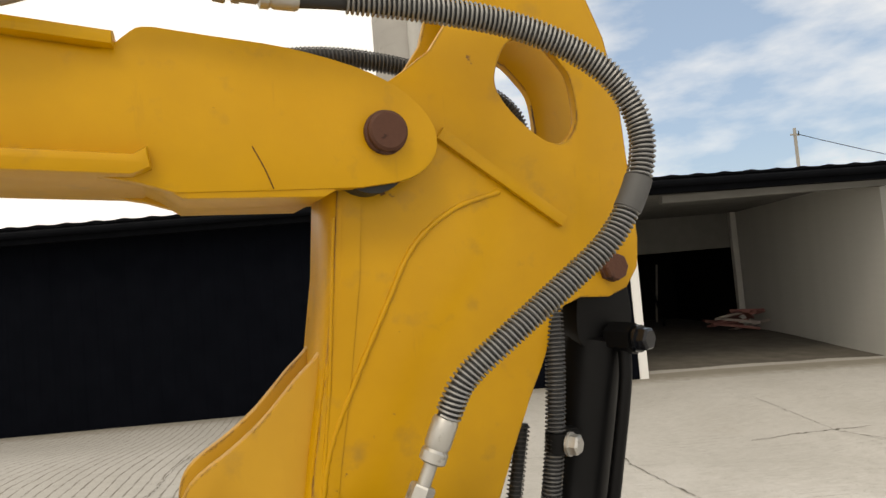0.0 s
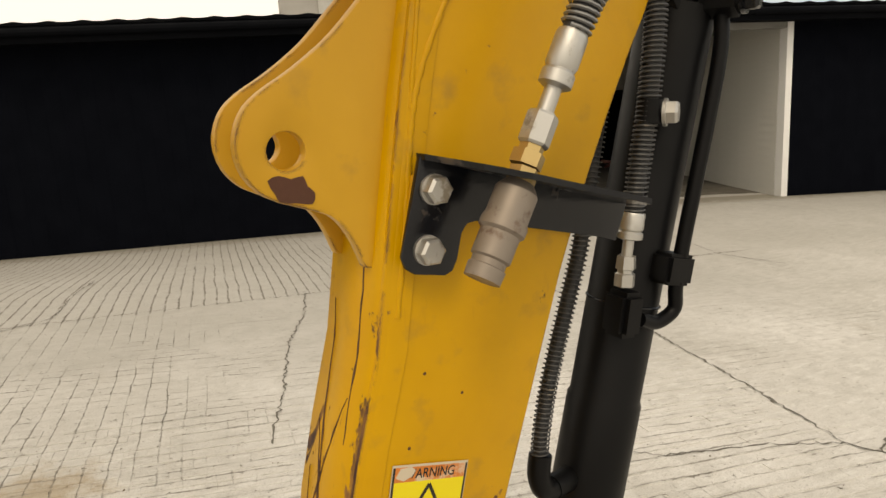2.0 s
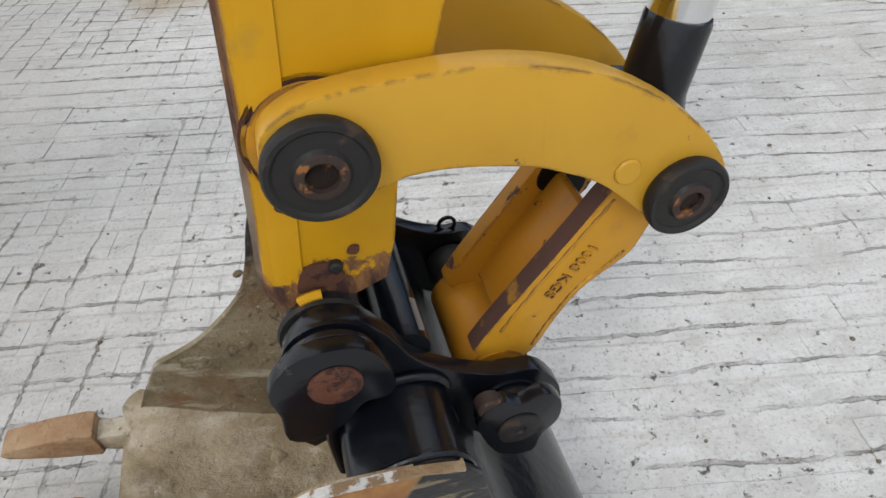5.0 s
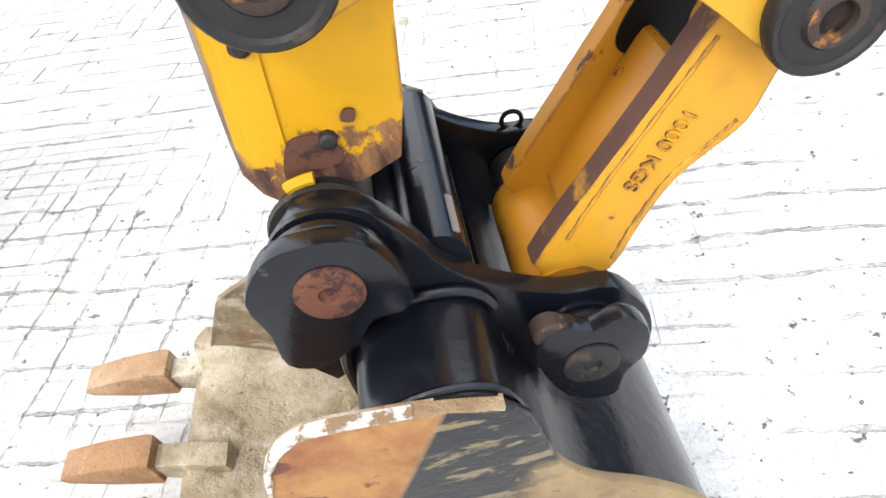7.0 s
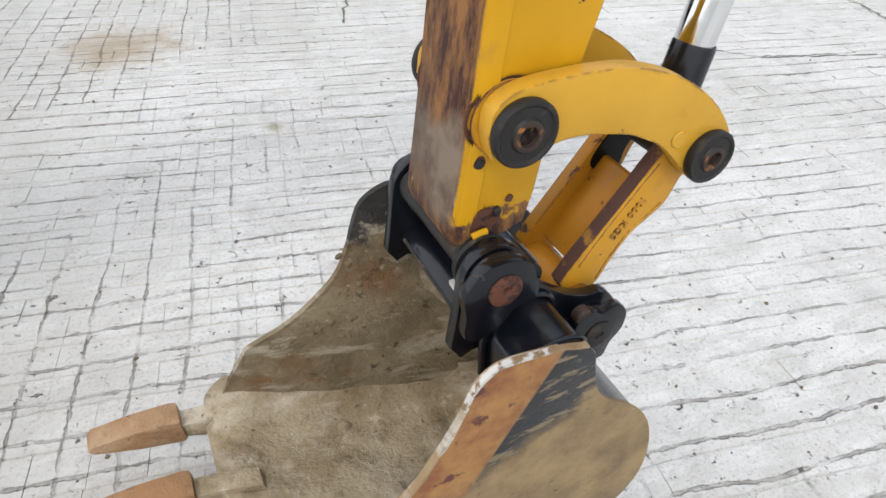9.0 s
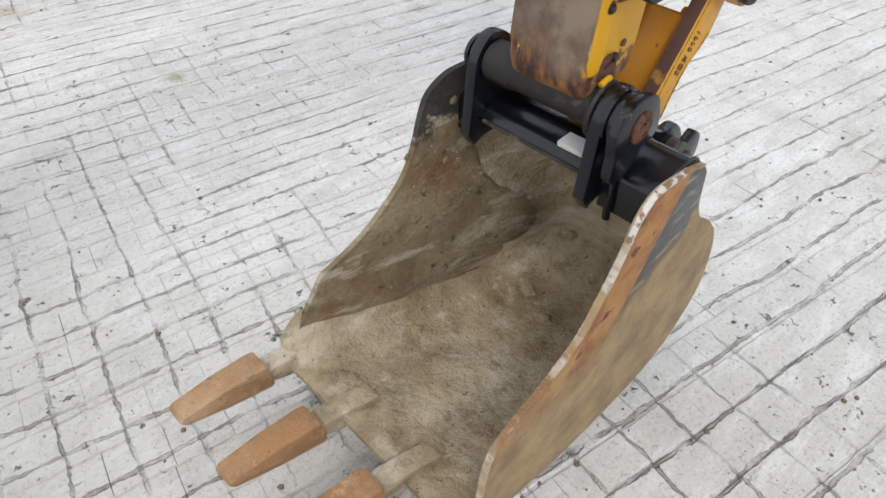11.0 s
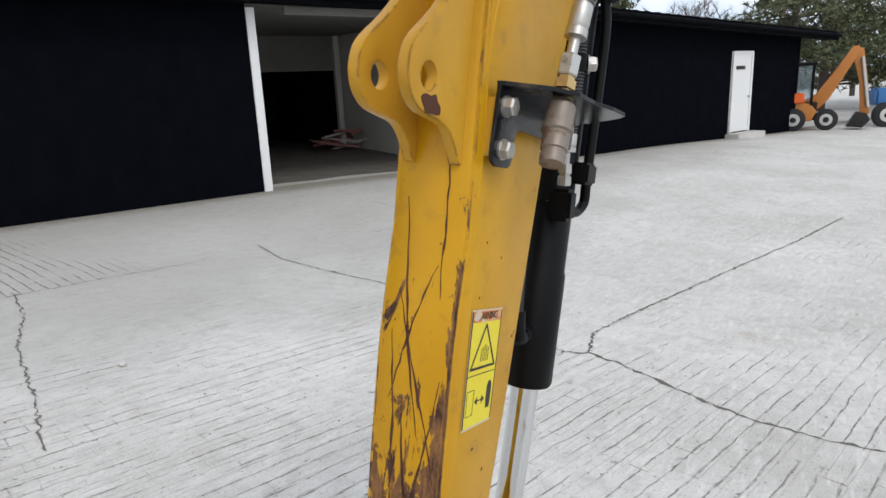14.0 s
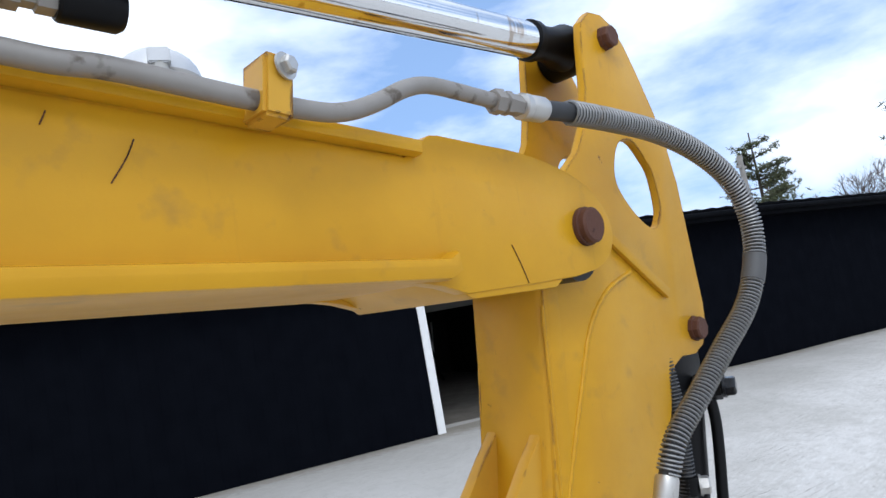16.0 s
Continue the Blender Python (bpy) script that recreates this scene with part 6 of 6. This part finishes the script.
for k, c in enumerate(bare):
    d = (bare[min(k + 1, len(bare) - 1)] - bare[max(k - 1, 0)]).normalized()
    n = Vector((-d.z, 0, d.x))
    wide = (0.0018 + 0.0022 * abs(noise.noise(Vector((k * 0.37, 2.0, 0))))) * math.sin(math.pi * (k + 0.6) / (len(bare) + 0.2)) + 0.0004
    ring = [bm.verts.new(c + n * p + Vector((0, q, 0))) for p, q in ((0.0026, -0.0012), (0.0026, 0.006), (-wide, 0.006), (-wide, -0.0012))]
    if prev:
        for q in range(4):
            bm.faces.new((prev[q], prev[(q + 1) % 4], ring[(q + 1) % 4], ring[q]))
    else:
        bm.faces.new(ring)
    prev = ring
bm.faces.new(prev[::-1])
part("bare_edge", to_side(bm, near_y, 1), BARE_EDGE, bucket, "edge worn to bright metal", smooth=40)
# curved shell from the lip round the heel to the top
outer = spline([(-0.405, 0, 0.158), (-0.36, 0, 0.152), (-0.2, 0, 0.108), (-0.055, 0, 0.088), (0.06, 0, 0.089), (0.128, 0, 0.119), (0.181, 0, 0.179), (0.192, 0, 0.25), (0.174, 0, 0.33), (0.133, 0, 0.388), (0.087, 0, 0.43), (0.067, 0, 0.464), (0.058, 0, 0.5), (0.05, 0, 0.53)], 9)
bm = bmesh.new()
prev = None
ny = 44
for i, c in enumerate(outer):
    d = (outer[min(i + 1, len(outer) - 1)] - outer[max(i - 1, 0)]).normalized()
    n = Vector((-d.z, 0, d.x))
    ring = []
    for inside in (0.0, 0.012):
        for k in range(ny):
            f = 0.5 - 0.5 * math.cos(math.pi * k / (ny - 1))
            y = (near_y(c.x, c.z) + 0.004) * (1 - f) + (far_y(c.x, c.z) - 0.004) * f
            lump = 0.0 if inside == 0 else 0.010 * noise.noise(Vector((c.x * 11, y * 11, c.z * 11))) + 0.006 * noise.noise(Vector((c.x * 37, y * 37, c.z * 37))) + 0.0025 * noise.noise(Vector((c.x * 95, y * 95, c.z * 95)))
            edge = min(1.0, min(i, len(outer) - 1 - i) / 8)
            deep = [max(0.0, 1 - g * 0.36 / w) for g, w in ((f, 0.045), (1 - f, 0.085))]
            fillet = (0.045 * (1 - math.sqrt(1 - deep[0] ** 2)) + 0.085 * (1 - math.sqrt(1 - deep[1] ** 2))) * edge if inside else 0.0
            ring.append(bm.verts.new(c + n * (inside + max(-0.006, lump) * edge + fillet) + Vector((0, y, 0))))
    if prev:
        for k in range(ny - 1):
            bm.faces.new((prev[k], prev[k + 1], ring[k + 1], ring[k]))
            bm.faces.new((prev[ny + k], ring[ny + k], ring[ny + k + 1], prev[ny + k + 1]))
        bm.faces.new((prev[0], ring[0], ring[ny], prev[ny]))
        bm.faces.new((prev[ny - 1], prev[2 * ny - 1], ring[2 * ny - 1], ring[ny - 1]))
    else:
        for k in range(ny - 1):
            bm.faces.new((ring[k], ring[ny + k], ring[ny + k + 1], ring[k + 1]))
    prev = ring
part("shell", bm, MUD, bucket, "curved bucket shell lined with dried mud", smooth=70)
# painted outside of the shell round the heel
bm = bmesh.new()
prev = None
for i, c in enumerate(outer[30:]):
    j = i + 30
    d = (outer[min(j + 1, len(outer) - 1)] - outer[j - 1]).normalized()
    n = Vector((-d.z, 0, d.x))
    ring = [bm.verts.new(c + n * a + Vector((0, yy, 0))) for a, yy in ((-0.001, near_y(c.x, c.z) + 0.009), (-0.001, far_y(c.x, c.z) - 0.009), (-0.0045, far_y(c.x, c.z) - 0.009), (-0.0045, near_y(c.x, c.z) + 0.009))]
    if prev:
        for q in range(4):
            bm.faces.new((prev[q], prev[(q + 1) % 4], ring[(q + 1) % 4], ring[q]))
    else:
        bm.faces.new(ring)
    prev = ring
bm.faces.new(prev[::-1])
part("back_plate", bm, BLACK_WORN, bucket, "glossy black back of the bucket", smooth=50)
# clods of mud stuck inside
for k in range(34):
    rng = random.Random(100 + k)
    f = rng.uniform(0.06, 0.94) if k % 2 else rng.uniform(0.85, 0.97)
    c = outer[rng.randint(9, len(outer) - 22)]
    d = Vector((0, 0, 1))
    y = near_y(c.x, c.z) * (1 - f) + far_y(c.x, c.z) * f
    bm = bmesh.new()
    bmesh.ops.create_icosphere(bm, subdivisions=2, radius=rng.uniform(0.006, 0.016))
    for v in bm.verts:
        v.co *= 1 + 0.5 * noise.noise(v.co * 90 + Vector((k, 0, 0)))
        v.co.z *= 0.6
    up = Vector((-0.2 - c.x, 0, 0.35 - c.z)).normalized()
    clod = part("mud_clod", bm, MUD, bucket, smooth=50)
    clod.matrix_basis = Matrix.Translation(c + up * 0.017 + Vector((0, y, 0)))
for k in range(20):
    rng = random.Random(300 + k)
    z = rng.uniform(0.3, 0.56)
    x = -0.075 - 0.55 * (0.56 - z) + rng.uniform(-0.02, 0.07)
    bm = bmesh.new()
    bmesh.ops.create_icosphere(bm, subdivisions=2, radius=rng.uniform(0.004, 0.011))
    for v in bm.verts:
        v.co *= 1 + 0.55 * noise.noise(v.co * 120 + Vector((k, 7, 0)))
        v.co.y *= 0.22
    crust = part("mud_crust", bm, MUD_WALL, bucket, smooth=50)
    crust.matrix_basis = Matrix.Translation((x, far_y(x, z) - 0.008, z))
# top beam that carries the ears
TOP = soft_path([(-0.058, 0.553), (-0.045, 0.564), (-0.01, 0.566), (0.036, 0.547), (0.058, 0.51), (0.066, 0.465)], 3) + [(0.05, 0.465), (0.03, 0.51), (-0.03, 0.54), (-0.056, 0.544)]
part("top_beam", prism(bmesh.new(), TOP, -0.066, 0.118, 0.002), BLACK_WORN, bucket, "glossy black top beam")
part("beam_edge", tube(bmesh.new(), [Vector((-0.058, -0.064 + 0.176 * k / 8, 0.5485)) for k in range(9)], 0.003, 8), MUD_WALL, bucket, "worn front edge of the top beam")
part("rating_plate", box(bmesh.new(), (-0.05, -0.052, 0.563), (-0.022, -0.012, 0.571), 0.001), WORN_METAL, bucket, "bare metal maker's plate")


ARCH = soft_path([(-0.046, 0.5), (-0.045, 0.535), (-0.043, 0.55), (-0.038, 0.559), (-0.022, 0.568), (0.008, 0.575), (0.034, 0.571), (0.05, 0.556), (0.059, 0.52), (0.066, 0.47), (0.08, 0.44)], 3)


def arched_tube(y0, y1):
    """A plate bent over from the ear across to the side plate."""
    inner = [(0.012 + (x - 0.012) * 0.8, 0.45 + (z - 0.45) * 0.9) for x, z in ARCH]
    return part("arched_tube", prism(bmesh.new(), ARCH + inner[::-1], y0, y1, 0.0), BLACK_WORN, bucket, "glossy black arched tube beside the ear", smooth=50)


arched_tube(-0.083, -0.166)
arched_tube(0.135, 0.176)
part("tube_weld", tube(bmesh.new(), [Vector((x * 1.06, -0.088, z + 0.003)) for x, z in ARCH[4:-8]], 0.0042, 10), BLACK_WORN, bucket)
part("upright_weld", tube(bmesh.new(), spline([(-0.045, -0.1, 0.562), (-0.049, -0.101, 0.545), (-0.05, -0.102, 0.52), (-0.05, -0.102, 0.49)], 5), 0.0055, 10), BLACK_WORN, bucket)
part("plate_weld", tube(bmesh.new(), [Vector((x * 1.02, -0.161, z + 0.001)) for x, z in ARCH[6:-4]], 0.0028, 8), BLACK_WORN, bucket)
EARP = soft_path([(-0.083, 0.53), (-0.076, 0.57), (-0.07, 0.61), (-0.064, 0.642), (-0.05, 0.66), (-0.03, 0.67), (-0.004, 0.661), (0.013, 0.64), (0.023, 0.62), (0.036, 0.592), (0.067, 0.56), (0.107, 0.536), (0.142, 0.529), (0.164, 0.498), (0.169, 0.465), (0.158, 0.437), (0.125, 0.425), (0.08, 0.45), (0.04, 0.5), (-0.04, 0.515), (-0.07, 0.508)], 3)
KEEPER_C = smooth_loop([(-0.08, 0.64), (-0.059, 0.666), (-0.037, 0.671), (-0.012, 0.667), (0.004, 0.653), (0.014, 0.614), (0.004, 0.598), (-0.015, 0.598), (-0.032, 0.579), (-0.06, 0.566), (-0.08, 0.577), (-0.078, 0.609)], 3)
KEEPER_D = smooth_loop([(0.075, 0.505), (0.08, 0.53), (0.1, 0.538), (0.117, 0.527), (0.138, 0.534), (0.155, 0.515), (0.153, 0.485), (0.137, 0.465), (0.126, 0.44), (0.092, 0.455)], 3)
for y, s in ((-0.066, -1), (0.118, 1)):
    ear = part("ear", prism(bmesh.new(), EARP, y, y + s * 0.018, 0.003), BLACK_WORN, bucket, "thick glossy black bucket ear")
    o = y + s * 0.018
    for (x, z), r, m, keeper in ((PC, 0.037, PIN_ORANGE, KEEPER_C), (PD, 0.031, PIN_BLACK, KEEPER_D)):
        r *= 1.0 if s < 0 else 0.68
        bm = lathe(bmesh.new(), (x, o - s * 0.002, z), (0, s, 0), [(0, r), (0.005, r), (0.006, r * 0.88), (0.010, r * 0.88), (0.011, r * 1.0), (0.016, r * 1.0), (0.018, r * 0.94)], 32)
        part("pin_boss", bm, BLACK_WORN, ear, smooth=35)
        if s < 0:
            part("keeper_plate", prism(bmesh.new(), keeper, o + s * 0.016, o + s * 0.031, 0.003), BLACK_WORN, ear, "lobed black keeper plate")
            part("pin_end", lathe(bmesh.new(), (x, o - 0.0305, z), (0, -1, 0), [(0, 0.021), (0.0025, 0.021), (0.0035, 0.019), (0.0035, 0.007), (0.001, 0.006)], 20), m, ear, "rusty pin end")
        part("seal_ring", lathe(bmesh.new(), (x, y - s * 0.001, z), (0, -s, 0), [(0, r * 0.98), (0.004, r * 1.02), (0.008, r * 0.98), (0.009, r * 0.8)], 28), PIN_BLACK, ear)
    if s < 0:
        part("grease_plug", lathe(bmesh.new(), (0.088, o - 0.016, 0.531), (0, -1, 0), [(0, 0.012), (0.012, 0.012), (0.014, 0.01), (0.014, 0.003)], 16), PIN_RUST, ear, "small rusty plug")
for x, z in (PC, PD):
    part("bucket_pin", rod(bmesh.new(), (x, -0.1, z), (x, 0.148, z), 0.018, seg=20), PIN_BLACK, bucket)
    part("spacer", rod(bmesh.new(), (x, Y1 + 0.002, z), (x, 0.117, z), 0.028, seg=24, bevel=0.002), PIN_BLACK, bucket)
ring_pts = [Vector((0.117 + 0.0095 * math.cos(a), 0.126, 0.541 + 0.0095 * math.sin(a))) for a in np.linspace(0, 2 * math.pi, 17)]
part("pull_ring", tube(bmesh.new(), ring_pts, 0.0024, 6), BLACK, bucket)
part("torque_tube", rod(bmesh.new(), (0.03, -0.066, 0.585), (0.03, 0.119, 0.585), 0.021, seg=22), BLACK_WORN, bucket)
part("tie_strip", box(bmesh.new(), (-0.003, -0.06, -0.001), (0.003, -0.022, 0.0012), 0.0006, Matrix.Translation((0.0465, 0, 0.5995)) @ Matrix.Rotation(radians(45), 4, "Y")), ZINC_DULL, bucket, "narrow dull steel strip on the tube")


def tooth(y):
    """A socketed tooth: adaptor nose on the lip and a blunt cap."""
    nose = part("tooth_adaptor", prism(bmesh.new(), [(-0.34, 0.176), (-0.40, 0.186), (-0.454, 0.184), (-0.459, 0.158), (-0.41, 0.145), (-0.33, 0.135)], y - 0.018, y + 0.018, 0.004), MUD, bucket)
    cap = prism(bmesh.new(), [(-0.439, 0.200), (-0.449, 0.203), (-0.514, 0.196), (-0.584, 0.180), (-0.592, 0.170), (-0.584, 0.160), (-0.514, 0.150), (-0.444, 0.148), (-0.437, 0.155)], y - 0.025, y + 0.025, 0.005)
    for v in cap.verts:
        f = max(0.0, min(1.0, (-0.43 - v.co.x) / 0.15))
        v.co.y = y + (v.co.y - y) * (1.0 - 0.12 * f)
    part("tooth_cap", cap, TOOTH, nose, "orange-rusted tooth cap")
    for ob in (nose, *nose.children):
        for v in ob.data.vertices:
            v.co.y += SHEAR * (v.co.x + 0.41)


for y in (0.255, 0.11, -0.035, -0.16):
    tooth(y)

# ---- crumbs of earth and grit fallen round the bucket ----
def crumbs():
    rng = random.Random(23)
    verts, faces = [], []
    for k in range(250):
        near = k < 150
        x = rng.gauss(0.1, 0.55) if near else rng.uniform(-1.6, 2.4)
        y = rng.gauss(-0.1, 0.5) if near else rng.uniform(-1.2, 2.6)
        r = rng.choice((0.0015, 0.002, 0.0025, 0.003, 0.004, 0.006))
        n = len(verts)
        z = ground_z(x, y) + 0.0035
        turn = rng.uniform(0, 6.28)
        for h, w in ((0.0, 1.0), (0.75, 0.75)):
            for q in range(5):
                a = turn + q * 1.2566
                f = r * w * rng.uniform(0.7, 1.2)
                verts.append((x + f * math.cos(a), y + f * math.sin(a), z + r * h * rng.uniform(0.8, 1.2)))
        for q in range(5):
            faces.append((n + q, n + (q + 1) % 5, n + 5 + (q + 1) % 5, n + 5 + q))
        faces.append(tuple(range(n + 5, n + 10)))
    me = bpy.data.meshes.new("earth_crumbs")
    me.from_pydata(verts, [], faces)
    me.materials.append(CRUMB)
    tagged(new("earth_crumbs", me), "scattered crumbs of dry brown earth on concrete", "crumbs", kind="stuff")


crumbs()
bm = bmesh.new()
bmesh.ops.create_icosphere(bm, subdivisions=2, radius=0.024)
for v in bm.verts:
    v.co *= 1 + 0.35 * noise.noise(v.co * 40)
    v.co.z *= 0.6
pebble = link_mesh("pebble", bm, PEBBLE, smooth=50)
pebble.matrix_basis = Matrix.Translation((1.33, 3.07, ground_z(1.33, 3.07) + 0.012))
tagged(pebble, "pale rounded pebble lying on the concrete", "stone")

# ---- scored blocks of the yard round the arm ----
def scored_blocks():
    rng = random.Random(11)
    rot = Matrix.Rotation(radians(-11), 4, "Z")
    blocks = []
    v = -1.5
    while v < 2.9:
        dv = rng.uniform(0.074, 0.106)
        u = -2.0 + rng.uniform(-0.004, 0.004)
        while u < 2.6:
            du = 0.102 * rng.choice((1, 1, 1, 2, 2, 3) if u < -0.05 else (2, 3, 4, 5, 6, 7))
            if rng.random() < 0.9:
                blocks.append((u, v, du, dv))
            u += du
        v += dv

    def pinch(a, b):
        """Where the scored joint opens and where it is worn shut."""
        return max(-0.5, min(1.6, 0.5 + 2.6 * noise.noise(Vector((a * 4.2, b * 7.0, 3.0)))))

    def body(verts, faces, u, v, du, dv):
        """A block with ragged edges, its corners rubbed down."""
        ga, gb = rng.choice((0.0008, 0.0016, 0.0026, 0.004)), rng.choice((0.0, 0.0, 0.0002, 0.0006))
        top = 0.0038 + rng.uniform(-0.0006, 0.0006)
        n = len(verts)
        c = []
        nk = max(4, round(du / 0.03))
        for k in range(nk):
            c.append((u + gb + (du - 2 * gb) * k / nk, v + ga * pinch(u + du * k / nk, v) + rng.uniform(-0.0016, 0.0026)))
        c.append((u + du - gb, v + ga + rng.uniform(0, 0.002)))
        for k in range(nk):
            c.append((u + du - gb - (du - 2 * gb) * k / nk, v + dv - ga * pinch(u + du - du * k / nk, v + dv) + rng.uniform(-0.0026, 0.0016)))
        c.append((u + gb, v + dv - ga - rng.uniform(0, 0.002)))
        m = len(c)
        mu, mv = u + du / 2, v + dv / 2
        for inset, h in ((0.0, 0.0), (0.0025, top)):
            for a, b in c:
                a2 = a + 0.1 * inset * (1 if a < mu else -1)
                b2 = b + inset * (1 if b < mv else -1)
                p = rot @ Vector((a2, b2, 0))
                verts.append((p.x, p.y, ground_z(p.x, p.y) + h))
        for i in range(m):
            a, b = n + i, n + (i + 1) % m
            faces.append((a, b, b + m, a + m))
        faces.append(tuple(range(n + m, n + 2 * m)))

    def centre(b):
        p = rot @ Vector((b[0] + b[2] / 2, b[1] + b[3] / 2, 0))
        return abs(p.x - 0.1) + abs(p.y - 0.5)

    blocks.sort(key=centre)
    for b in blocks[:300]:
        verts, faces = [], []
        body(verts, faces, *b)
        me = bpy.data.meshes.new("paving_block")
        me.from_pydata(verts, [], faces)
        me.materials.append(PAD)
        ob = new("paving_block", me)
        ob.parent = ground
    verts, faces = [], []
    for b in blocks[300:]:
        body(verts, faces, *b)
    me = bpy.data.meshes.new("outer_blocks")
    me.from_pydata(verts, [], faces)
    me.materials.append(PAD)
    ob = new("outer_blocks", me)
    ob.parent = ground
    tagged(ob, kind="stuff")


scored_blocks()
